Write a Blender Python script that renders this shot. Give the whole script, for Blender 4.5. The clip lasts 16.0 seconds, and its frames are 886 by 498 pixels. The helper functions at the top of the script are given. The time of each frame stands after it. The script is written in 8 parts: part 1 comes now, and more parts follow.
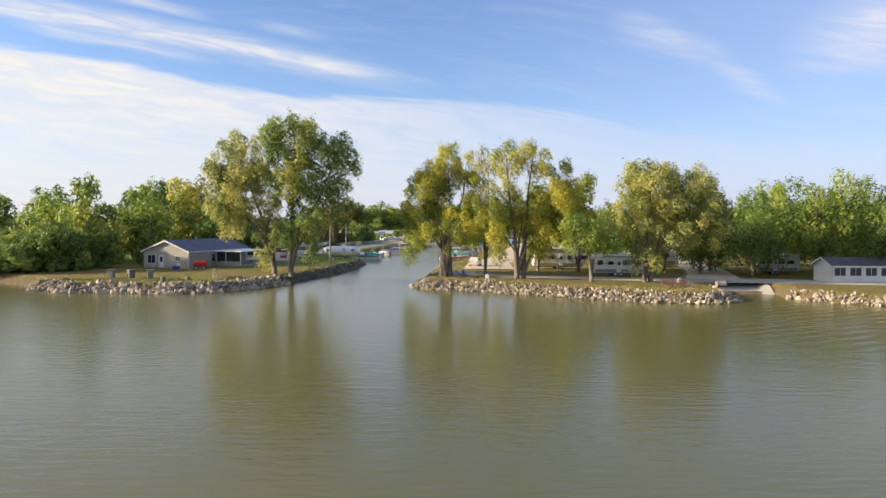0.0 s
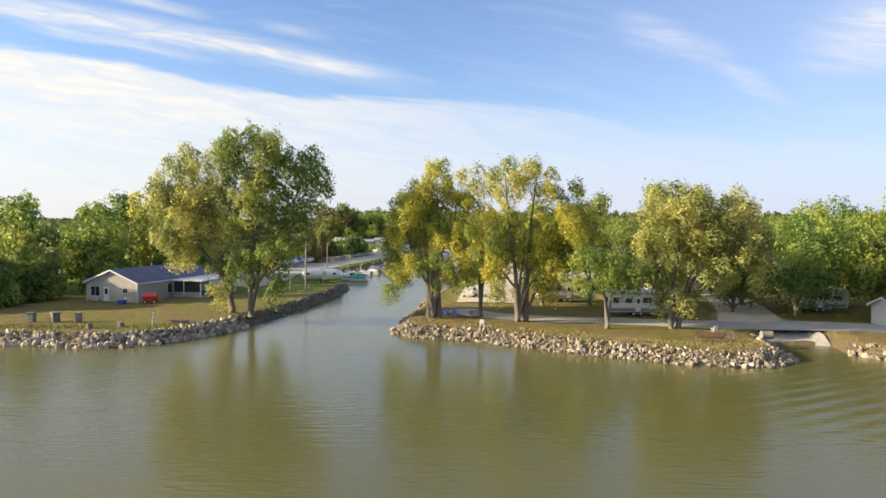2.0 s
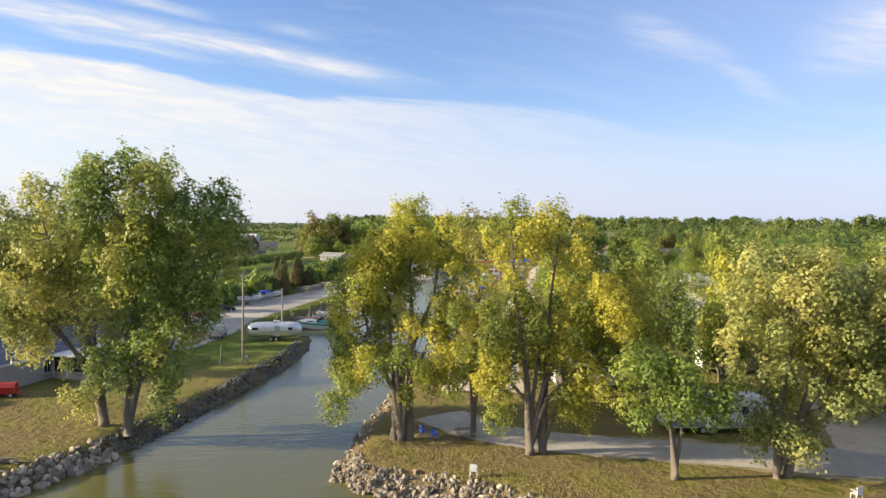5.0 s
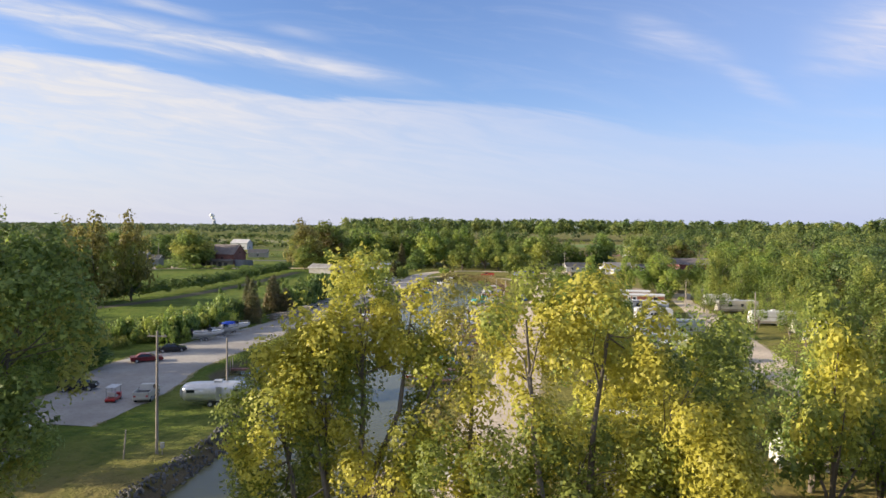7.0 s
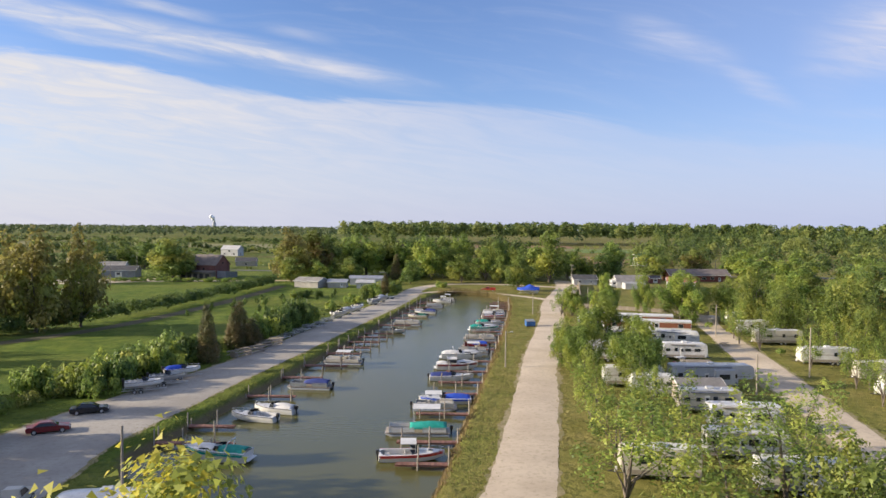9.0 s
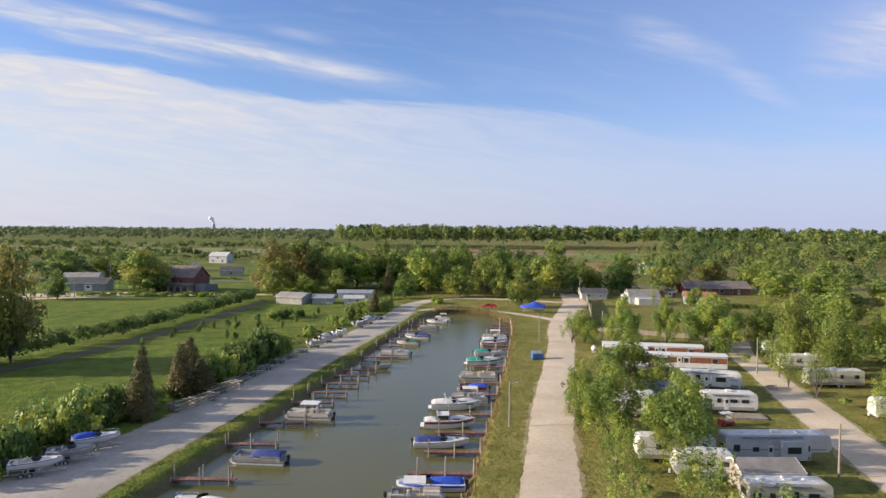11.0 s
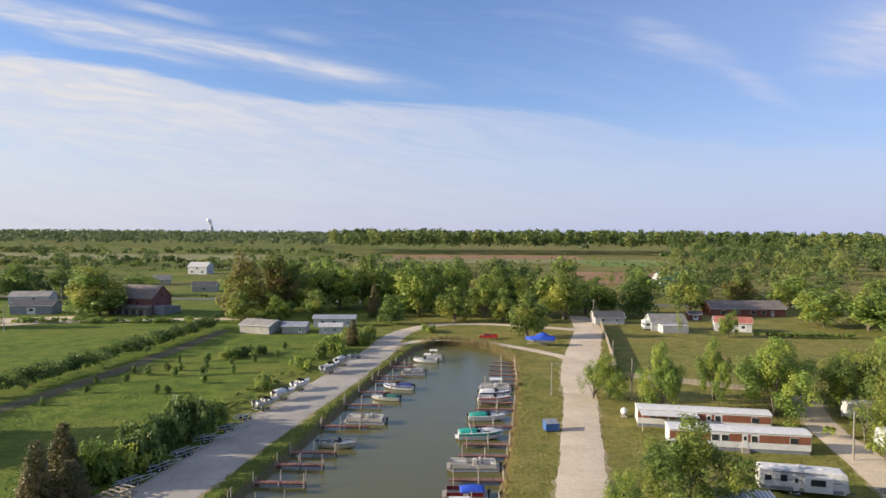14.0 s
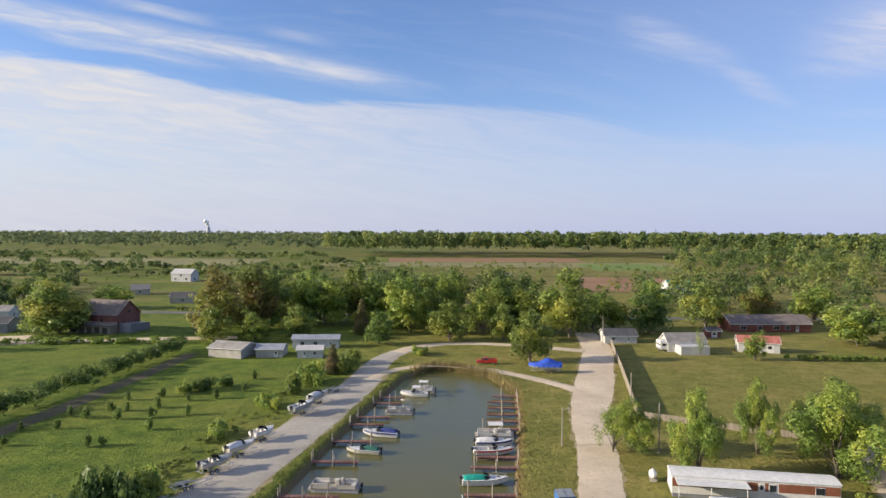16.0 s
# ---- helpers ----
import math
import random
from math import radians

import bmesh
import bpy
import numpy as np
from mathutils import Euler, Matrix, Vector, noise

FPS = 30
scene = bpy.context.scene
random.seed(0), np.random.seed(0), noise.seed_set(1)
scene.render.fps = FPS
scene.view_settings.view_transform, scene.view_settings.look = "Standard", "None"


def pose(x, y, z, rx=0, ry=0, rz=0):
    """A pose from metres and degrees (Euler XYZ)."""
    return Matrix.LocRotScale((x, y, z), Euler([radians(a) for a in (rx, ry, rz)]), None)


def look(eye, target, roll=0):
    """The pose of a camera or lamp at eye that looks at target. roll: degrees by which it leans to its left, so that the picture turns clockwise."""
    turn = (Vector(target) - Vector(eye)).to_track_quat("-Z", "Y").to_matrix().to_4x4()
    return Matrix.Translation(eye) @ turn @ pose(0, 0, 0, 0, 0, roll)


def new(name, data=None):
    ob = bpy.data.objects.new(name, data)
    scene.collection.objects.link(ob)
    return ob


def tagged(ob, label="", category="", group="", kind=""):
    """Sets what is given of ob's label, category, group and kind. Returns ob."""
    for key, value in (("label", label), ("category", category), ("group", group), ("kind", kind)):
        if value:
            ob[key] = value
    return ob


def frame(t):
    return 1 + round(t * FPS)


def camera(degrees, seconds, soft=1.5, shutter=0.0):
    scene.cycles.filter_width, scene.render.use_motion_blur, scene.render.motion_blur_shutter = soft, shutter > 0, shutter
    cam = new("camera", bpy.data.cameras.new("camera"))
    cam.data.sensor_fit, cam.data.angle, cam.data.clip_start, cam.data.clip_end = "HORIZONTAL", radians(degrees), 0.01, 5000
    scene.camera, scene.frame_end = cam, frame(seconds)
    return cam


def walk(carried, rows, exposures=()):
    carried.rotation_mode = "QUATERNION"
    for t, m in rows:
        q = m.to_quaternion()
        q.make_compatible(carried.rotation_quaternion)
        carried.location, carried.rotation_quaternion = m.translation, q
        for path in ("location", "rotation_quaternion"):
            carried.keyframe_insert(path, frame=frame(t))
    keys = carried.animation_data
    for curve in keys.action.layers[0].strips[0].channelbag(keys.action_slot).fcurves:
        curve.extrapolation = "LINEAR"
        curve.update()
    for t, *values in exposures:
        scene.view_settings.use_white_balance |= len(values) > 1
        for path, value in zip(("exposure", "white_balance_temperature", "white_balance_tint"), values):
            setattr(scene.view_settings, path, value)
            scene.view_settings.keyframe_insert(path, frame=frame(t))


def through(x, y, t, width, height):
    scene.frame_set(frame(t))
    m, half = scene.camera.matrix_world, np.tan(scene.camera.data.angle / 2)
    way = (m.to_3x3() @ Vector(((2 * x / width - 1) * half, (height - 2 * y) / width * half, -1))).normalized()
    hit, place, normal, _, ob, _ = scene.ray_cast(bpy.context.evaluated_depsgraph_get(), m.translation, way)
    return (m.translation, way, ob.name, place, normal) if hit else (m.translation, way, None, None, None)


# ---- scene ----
cam = camera(65.5, 16.0)
PATH = [
    (0.0, (1.950, 9.153, 9.068), (1.932, 11.152, 8.994), 0.40),
    (0.5, (2.388, 12.881, 10.029), (2.368, 14.879, 9.956), 0.41),
    (1.0, (2.803, 16.813, 11.009), (2.782, 18.812, 10.935), 0.43),
    (1.5, (3.199, 20.948, 12.003), (3.177, 22.946, 11.929), 0.44),
    (2.0, (3.577, 25.279, 13.007), (3.554, 27.278, 12.933), 0.45),
    (2.5, (3.941, 29.802, 14.017), (3.916, 31.801, 13.944), 0.47),
    (3.0, (4.292, 34.510, 15.031), (4.266, 36.509, 14.958), 0.48),
    (3.5, (4.632, 39.396, 16.045), (4.606, 41.394, 15.973), 0.49),
    (4.3, (5.160, 47.560, 17.661), (5.132, 49.559, 17.590), 0.51),
    (5.1, (5.673, 56.119, 19.261), (5.642, 58.118, 19.190), 0.53),
    (6.0, (6.239, 66.168, 21.031), (6.206, 68.166, 20.961), 0.55),
    (6.5, (6.551, 71.919, 21.998), (6.517, 73.917, 21.929), 0.55),
    (7.0, (6.863, 77.775, 22.951), (6.828, 79.774, 22.882), 0.56),
    (7.5, (7.175, 83.725, 23.889), (7.139, 85.724, 23.821), 0.56),
    (8.0, (7.488, 89.757, 24.812), (7.451, 91.755, 24.745), 0.56),
    (8.5, (7.802, 95.856, 25.720), (7.764, 97.855, 25.653), 0.56),
    (9.0, (8.118, 102.012, 26.612), (8.079, 104.010, 26.546), 0.56),
    (9.6, (8.499, 109.453, 27.661), (8.459, 111.452, 27.596), 0.55),
    (10.2, (8.883, 116.934, 28.689), (8.843, 118.933, 28.625), 0.54),
    (10.8, (9.269, 124.432, 29.697), (9.228, 126.431, 29.634), 0.53),
    (11.5, (9.722, 133.173, 30.850), (9.680, 135.172, 30.787), 0.51),
    (12.0, (10.045, 139.394, 31.661), (10.003, 141.393, 31.598), 0.50),
    (12.5, (10.367, 145.584, 32.462), (10.326, 147.582, 32.400), 0.47),
    (13.0, (10.688, 151.729, 33.256), (10.647, 153.728, 33.195), 0.45),
    (13.5, (11.007, 157.821, 34.046), (10.965, 159.820, 33.985), 0.42),
    (14.0, (11.321, 163.848, 34.833), (11.279, 165.846, 34.773), 0.39),
    (14.5, (11.629, 169.800, 35.622), (11.588, 171.799, 35.561), 0.36),
    (15.0, (11.930, 175.669, 36.414), (11.890, 177.668, 36.353), 0.32),
    (15.5, (12.223, 181.446, 37.213), (12.184, 183.445, 37.152), 0.28),
    (16.0, (12.504, 187.124, 38.023), (12.466, 189.122, 37.962), 0.23),
]
walk(cam, [(t, look(eye, target, roll)) for t, eye, target, roll in PATH],
     [(0.0, 1.02, 6900, 8), (2.0, 1.14, 7100, 6), (3.5, 1.24, 7300, 5), (6.0, 0.95, 6600, 9), (8.0, 0.81, 6500, 11), (12.0, 0.75, 6450, 11), (16.0, 0.73, 6450, 10)])

# ---- world and sun ----
SUN_ELEV, SUN_FROM = 17.0, (-0.99, -0.12)


def nodes_of(tree):
    tree.nodes.clear()

    def add(kind, **kw):
        n = tree.nodes.new(kind)
        for k, v in kw.items():
            if k in n.inputs:
                n.inputs[k].default_value = v
        return n
    return add, tree.links.new


def build_world():
    w = bpy.data.worlds.new("sky")
    scene.world = w
    w.use_nodes = True
    add, link = nodes_of(w.node_tree)

    def m(op, a, b=None, clamp=False):
        n = add("ShaderNodeMath")
        n.operation, n.use_clamp = op, clamp
        for i, x in enumerate((a, b)):
            if x is None:
                continue
            if isinstance(x, (int, float)):
                n.inputs[i].default_value = x
            else:
                link(x, n.inputs[i])
        return n.outputs[0]

    def ramp(x, lo, hi):
        n = add("ShaderNodeMapRange")
        n.interpolation_type = "SMOOTHSTEP"
        n.inputs["From Min"].default_value, n.inputs["From Max"].default_value = lo, hi
        link(x, n.inputs["Value"])
        return n.outputs["Result"]

    sky = add("ShaderNodeTexSky")
    sky.sky_type, sky.sun_disc = "NISHITA", False
    sky.sun_elevation = radians(SUN_ELEV)
    sky.sun_rotation = math.atan2(SUN_FROM[0], SUN_FROM[1])
    sky.air_density, sky.dust_density, sky.ozone_density = 1.0, 0.4, 3.0
    co = add("ShaderNodeTexCoord")
    sep = add("ShaderNodeSeparateXYZ")
    link(co.outputs["Generated"], sep.inputs[0])
    ahead = m("MAXIMUM", sep.outputs[1], 0.12)
    u, v = m("DIVIDE", sep.outputs[0], ahead), m("DIVIDE", sep.outputs[2], ahead)
    # cirrus runs down to the right: s along, c across
    c = m("ADD", v, m("MULTIPLY", u, 0.155))
    comb = add("ShaderNodeCombineXYZ")
    link(m("MULTIPLY", u, 1.6), comb.inputs[0])
    link(m("MULTIPLY", c, 11.0), comb.inputs[1])

    def tex(scale, detail, rough, dist=0.0, off=0.0):
        n = add("ShaderNodeTexNoise", Scale=scale, Detail=detail, Roughness=rough, Distortion=dist)
        mp = add("ShaderNodeMapping")
        mp.inputs["Location"].default_value = (off, off * 0.7, off * 0.3)
        link(comb.outputs[0], mp.inputs[0])
        link(mp.outputs[0], n.inputs["Vector"])
        return n.outputs["Fac"]

    soft, fine, puff = tex(1.6, 5, 0.55, 0.6, 3.0), tex(5.0, 7, 0.62, 0.8, 7.1), tex(2.6, 6, 0.6, 1.2, 12.4)
    wob = m("MULTIPLY", m("SUBTRACT", soft, 0.5), 0.10)
    grain = ramp(fine, 0.3, 0.7)
    # the bank's upper edge falls from left to right, then thins out
    top = add("ShaderNodeValToRGB")
    stops = [(-0.8, 0.265), (-0.643, 0.25), (-0.479, 0.232), (-0.356, 0.20), (-0.29, 0.191), (-0.15, 0.183), (0.054, 0.176), (0.177, 0.163), (0.27, 0.138), (0.45, 0.125), (0.8, 0.12)]
    while len(top.color_ramp.elements) < len(stops):
        top.color_ramp.elements.new(0.5)
    for e, (a, h) in zip(top.color_ramp.elements, stops):
        e.position, e.color = (a + 0.8) / 1.6, (h, h, h, 1)
    link(m("MULTIPLY", m("ADD", u, 0.8), 1 / 1.6, True), top.inputs[0])
    under = m("SUBTRACT", m("ADD", top.outputs[0], m("MULTIPLY", m("SUBTRACT", puff, 0.5), 0.03)), m("ADD", v, m("MULTIPLY", m("SUBTRACT", fine, 0.5), 0.022)))
    fade = m("ADD", ramp(u, 0.50, -0.62), 0.0, True)
    inside = m("MULTIPLY", ramp(under, -0.005, 0.012), m("ADD", m("MULTIPLY", fade, 0.72), 0.25))
    body = m("ADD", m("MULTIPLY", ramp(under, 0.18, 0.03), 0.45), 0.55)
    bank = m("MULTIPLY", m("MULTIPLY", inside, body), m("ADD", m("MULTIPLY", grain, 0.42), 0.72), True)

    def stroke(u0, v0, u1, v1, thick, end, ragged=0.35):
        """A streak between two places, soft across and at its ends."""
        length = math.hypot(u1 - u0, v1 - v0)
        cu, cv = (u1 - u0) / length, (v1 - v0) / length
        du, dv = m("SUBTRACT", u, u0), m("SUBTRACT", m("ADD", v, m("MULTIPLY", wob, ragged)), v0)
        along = m("ADD", m("MULTIPLY", du, cu), m("MULTIPLY", dv, cv))
        across = m("ABSOLUTE", m("SUBTRACT", m("MULTIPLY", dv, cu), m("MULTIPLY", du, cv)))
        ends = m("MULTIPLY", ramp(along, -end, end), ramp(along, length + end, length - end))
        return m("MULTIPLY", ramp(across, thick, 0.0), ends)
    cover = m("MAXIMUM", bank, m("MULTIPLY", ramp(puff, 0.45, 0.9), m("ADD", m("MULTIPLY", ramp(v, 0.4, 0.9), 0.35), 0.16)))
    # high veil over the western sky, unseen above the view, added to brighten water and shadows
    cover = m("MAXIMUM", cover, m("MULTIPLY", m("MULTIPLY", ramp(v, 0.335, 0.5), ramp(u, 0.2, -0.4)), m("ADD", m("MULTIPLY", grain, 0.3), 0.4)))
    for amount, *line in ((0.95, -0.90, 0.362, -0.10, 0.207, 0.028, 0.10), (0.45, -0.30, 0.243, -0.05, 0.203, 0.016, 0.06), (0.55, -0.50, 0.322, -0.37, 0.296, 0.012, 0.05), (0.50, -0.62, 0.285, -0.36, 0.232, 0.013, 0.06),
                          (0.30, -0.27, 0.278, -0.19, 0.264, 0.012, 0.04), (0.7, 0.26, 0.285, 0.37, 0.245, 0.034, 0.06, 0.8), (0.5, 0.37, 0.235, 0.47, 0.19, 0.018, 0.05, 0.8),
                          (1.0, 0.54, 0.255, 0.76, 0.320, 0.075, 0.09, 0.8), (0.55, 0.50, 0.225, 0.60, 0.225, 0.022, 0.05, 0.6), (0.22, 0.52, 0.172, 0.75, 0.165, 0.010, 0.06)):
        cover = m("MAXIMUM", cover, m("MULTIPLY", m("MULTIPLY", stroke(*line), m("ADD", m("MULTIPLY", grain, 0.65), 0.4)), amount, True))
    haze = m("MULTIPLY", ramp(v, 0.19, -0.02), 0.8)
    scaled = add("ShaderNodeVectorMath")
    scaled.operation = "MULTIPLY"
    link(sky.outputs[0], scaled.inputs[0])
    scaled.inputs[1].default_value = (0.090, 0.091, 0.112)

    def mix(fac, a, b):
        n = add("ShaderNodeMix")
        n.data_type = "RGBA"
        link(fac, n.inputs[0])
        for x, i in ((a, 6), (b, 7)):
            if isinstance(x, tuple):
                n.inputs[i].default_value = (*x, 1)
            else:
                link(x, n.inputs[i])
        return n.outputs[2]

    hazy = mix(haze, scaled.outputs[0], (0.315, 0.345, 0.485))
    hazy = mix(m("MULTIPLY", ramp(u, -0.15, 0.65), 0.42), hazy, (0.235, 0.29, 0.46))
    col = mix(cover, hazy, mix(fade, (0.375, 0.395, 0.49), (0.455, 0.450, 0.462)))
    bg = add("ShaderNodeBackground", Strength=1.0)
    link(col, bg.inputs["Color"])
    out = add("ShaderNodeOutputWorld")
    link(bg.outputs[0], out.inputs[0])


build_world()
sun = new("sun", bpy.data.lights.new("sun", "SUN"))
sun.data.energy, sun.data.angle, sun.data.color = 4.7, radians(0.6), (1.0, 0.86, 0.66)
_e = math.tan(radians(SUN_ELEV))
sun.matrix_world = look((SUN_FROM[0] * 50, SUN_FROM[1] * 50, _e * 50), (0, 0, 0))

# ---- materials ----
MATS = {}


def surface(name, c1, c2, scale=1.0, rough=0.8, bump=0.3, fine=8.0, metal=0.0, c3=None, stretch=(1, 1, 1), each=0.0, island=0.0, spec=0.5, coat=0.0):
    """A surface of two tones in broad patches, a third in small specks, with fine relief; each: tone by object, island: tone by piece."""
    if name in MATS:
        return MATS[name]
    mt = bpy.data.materials.new(name)
    mt.use_nodes = True
    add, link = nodes_of(mt.node_tree)
    co, mp = add("ShaderNodeTexCoord"), add("ShaderNodeMapping")
    mp.inputs["Scale"].default_value = stretch
    link(co.outputs["Object"], mp.inputs[0])
    n1 = add("ShaderNodeTexNoise", Scale=scale, Detail=5.0, Roughness=0.6)
    n2 = add("ShaderNodeTexNoise", Scale=scale * fine, Detail=6.0, Roughness=0.65)
    for n in (n1, n2):
        link(mp.outputs[0], n.inputs["Vector"])
    r1, r2 = add("ShaderNodeValToRGB"), add("ShaderNodeValToRGB")
    r1.color_ramp.elements[0].position, r1.color_ramp.elements[1].position = 0.36, 0.64
    r2.color_ramp.elements[0].position, r2.color_ramp.elements[1].position = 0.50, 0.72
    link(n1.outputs["Fac"], r1.inputs[0])
    link(n2.outputs["Fac"], r2.inputs[0])
    r1.color_ramp.elements[0].color, r1.color_ramp.elements[1].color = (*c1, 1), (*c2, 1)
    mx = add("ShaderNodeMix")
    mx.data_type = "RGBA"
    mx.inputs[7].default_value = (*(c3 or tuple(0.8 * a for a in c1)), 1)
    sc = add("ShaderNodeMath")
    sc.operation = "MULTIPLY"
    sc.inputs[1].default_value = 0.65
    link(r2.outputs[0], sc.inputs[0])
    link(sc.outputs[0], mx.inputs[0])
    link(r1.outputs[0], mx.inputs[6])
    col = mx.outputs[2]
    for amount, node, sock in ((each, "ShaderNodeObjectInfo", "Random"), (island, "ShaderNodeNewGeometry", "Random Per Island")):
        if amount:
            src = add(node)
            mr = add("ShaderNodeMapRange")
            mr.inputs["To Min"].default_value, mr.inputs["To Max"].default_value = 1 - amount, 1 + amount
            link(src.outputs[sock], mr.inputs["Value"])
            hs = add("ShaderNodeHueSaturation")
            link(mr.outputs[0], hs.inputs["Value"])
            link(col, hs.inputs["Color"])
            col = hs.outputs[0]
    b = add("ShaderNodeBsdfPrincipled", Roughness=rough, Metallic=metal)
    b.inputs["Specular IOR Level"].default_value = spec
    b.inputs["Coat Weight"].default_value = coat
    link(col, b.inputs["Base Color"])
    if bump:
        bp = add("ShaderNodeBump", Strength=bump, Distance=0.05)
        link(n2.outputs["Fac"], bp.inputs["Height"])
        link(bp.outputs[0], b.inputs["Normal"])
    out = add("ShaderNodeOutputMaterial")
    link(b.outputs[0], out.inputs[0])
    MATS[name] = mt
    return mt


def foliage(name, lo, hi, tint, tint_amount, each=0.22, through=0.4):
    """Leaves: two greens by leaf, whole boughs turned to a second colour, light shining through."""
    mt = bpy.data.materials.new(name)
    mt.use_nodes = True
    add, link = nodes_of(mt.node_tree)
    geo, info, bough = add("ShaderNodeNewGeometry"), add("ShaderNodeObjectInfo"), add("ShaderNodeAttribute")
    bough.attribute_name = "tint"

    def rng(x, a, b, c, d, smooth=False):
        n = add("ShaderNodeMapRange")
        if smooth:
            n.interpolation_type = "SMOOTHSTEP"
        for k, q in zip(("From Min", "From Max", "To Min", "To Max"), (a, b, c, d)):
            n.inputs[k].default_value = q
        link(x, n.inputs["Value"])
        return n.outputs[0]

    def mix(f, a, b):
        n = add("ShaderNodeMix")
        n.data_type = "RGBA"
        link(f, n.inputs[0])
        for x, i in ((a, 6), (b, 7)):
            if isinstance(x, tuple):
                n.inputs[i].default_value = (*x, 1)
            else:
                link(x, n.inputs[i])
        return n.outputs[2]

    def times(a, b):
        n = add("ShaderNodeMath")
        n.operation = "MULTIPLY"
        link(a, n.inputs[0])
        link(b, n.inputs[1])
        return n.outputs[0]
    green = mix(geo.outputs["Random Per Island"], lo, hi)
    turned = rng(bough.outputs["Fac"], 0.78 - tint_amount, 1.22 - tint_amount, 0.0, 0.88, True)
    col = mix(turned, green, tint)
    value = times(rng(info.outputs["Random"], 0, 1, 1 - each, 1 + each), rng(geo.outputs["Random Per Island"], 0, 1, 0.8, 1.16))
    value = times(value, rng(bough.outputs["Fac"], 0, 0.5, 0.72, 1.0))
    hs = add("ShaderNodeHueSaturation")
    link(value, hs.inputs["Value"])
    link(col, hs.inputs["Color"])
    b = add("ShaderNodeBsdfPrincipled", Roughness=0.5)
    b.inputs["Specular IOR Level"].default_value = 0.35
    link(hs.outputs[0], b.inputs["Base Color"])
    tr = add("ShaderNodeBsdfTranslucent")
    link(hs.outputs[0], tr.inputs["Color"])
    ms = add("ShaderNodeMixShader", Fac=through)
    link(b.outputs[0], ms.inputs[1])
    link(tr.outputs[0], ms.inputs[2])
    out = add("ShaderNodeOutputMaterial")
    link(ms.outputs[0], out.inputs[0])
    return mt


def water_material():
    """Silty water: low wavelets whose crests run across the view, long lazy swells, and a ruffled open side."""
    mt = bpy.data.materials.new("lake_water")
    mt.use_nodes = True
    add, link = nodes_of(mt.node_tree)
    co = add("ShaderNodeTexCoord")

    def noise_at(scale, detail, stretch=(1, 1, 1), turn=0.0):
        mp = add("ShaderNodeMapping")
        mp.inputs["Scale"].default_value, mp.inputs["Rotation"].default_value = stretch, (0, 0, radians(turn))
        link(co.outputs["Object"], mp.inputs[0])
        n = add("ShaderNodeTexNoise", Scale=scale, Detail=detail, Roughness=0.55)
        link(mp.outputs[0], n.inputs["Vector"])
        return n.outputs["Fac"]

    def rng(x, a, b, c=0.0, d=1.0):
        n = add("ShaderNodeMapRange")
        for k, q in zip(("From Min", "From Max", "To Min", "To Max"), (a, b, c, d)):
            n.inputs[k].default_value = q
        link(x, n.inputs["Value"])
        return n.outputs[0]

    def op(kind, a, b):
        n = add("ShaderNodeMath")
        n.operation = kind
        for i, x in enumerate((a, b)):
            if isinstance(x, (int, float)):
                n.inputs[i].default_value = x
            else:
                link(x, n.inputs[i])
        return n.outputs[0]
    mx = add("ShaderNodeMix")
    mx.data_type = "RGBA"
    link(rng(noise_at(0.02, 4.0), 0.35, 0.65), mx.inputs[0])
    mx.inputs[6].default_value, mx.inputs[7].default_value = (0.120, 0.110, 0.031, 1), (0.100, 0.101, 0.037, 1)
    sx = add("ShaderNodeSeparateXYZ")
    link(co.outputs["Object"], sx.inputs[0])
    gust = op("MULTIPLY", rng(sx.outputs[0], 12.0, -35.0), rng(sx.outputs[1], 100.0, 80.0))
    lake = rng(sx.outputs[1], 175.0, 105.0, 0.35, 1.0)
    calm = rng(noise_at(0.035, 3.0), 0.4, 0.65, 0.3, 0.5)
    strength = op("MULTIPLY", op("ADD", calm, op("MULTIPLY", gust, 0.12)), lake)
    wavelets = op("ADD", noise_at(2.1, 1.5, (0.3, 1.0, 1.0), 4.0), op("MULTIPLY", noise_at(0.6, 2.0, (0.4, 1.0, 1.0), -9.0), 0.8))
    # a boat's old wake crosses the water off the ramp
    away = add("ShaderNodeVectorMath")
    away.operation = "DISTANCE"
    link(co.outputs["Object"], away.inputs[0])
    away.inputs[1].default_value = (41.0, 74.0, 0.0)
    mp = add("ShaderNodeMapping")
    mp.inputs["Rotation"].default_value = (0, 0, radians(62))
    link(co.outputs["Object"], mp.inputs[0])
    wake = add("ShaderNodeTexWave", Scale=0.17, Distortion=2.2, Detail=1.5)
    wake.inputs["Detail Scale"].default_value = 0.35
    link(mp.outputs[0], wake.inputs["Vector"])
    wavelets = op("ADD", wavelets, op("MULTIPLY", op("MULTIPLY", wake.outputs["Fac"], rng(away.outputs["Value"], 19.0, 4.0)), 2.6))
    bp = add("ShaderNodeBump", Distance=0.075)
    link(strength, bp.inputs["Strength"])
    link(wavelets, bp.inputs["Height"])
    b = add("ShaderNodeBsdfPrincipled", Roughness=0.19, IOR=1.33)
    b.inputs["Specular IOR Level"].default_value = 0.66
    link(mx.outputs[2], b.inputs["Base Color"])
    link(bp.outputs[0], b.inputs["Normal"])
    out = add("ShaderNodeOutputMaterial")
    link(b.outputs[0], out.inputs[0])
    return mt


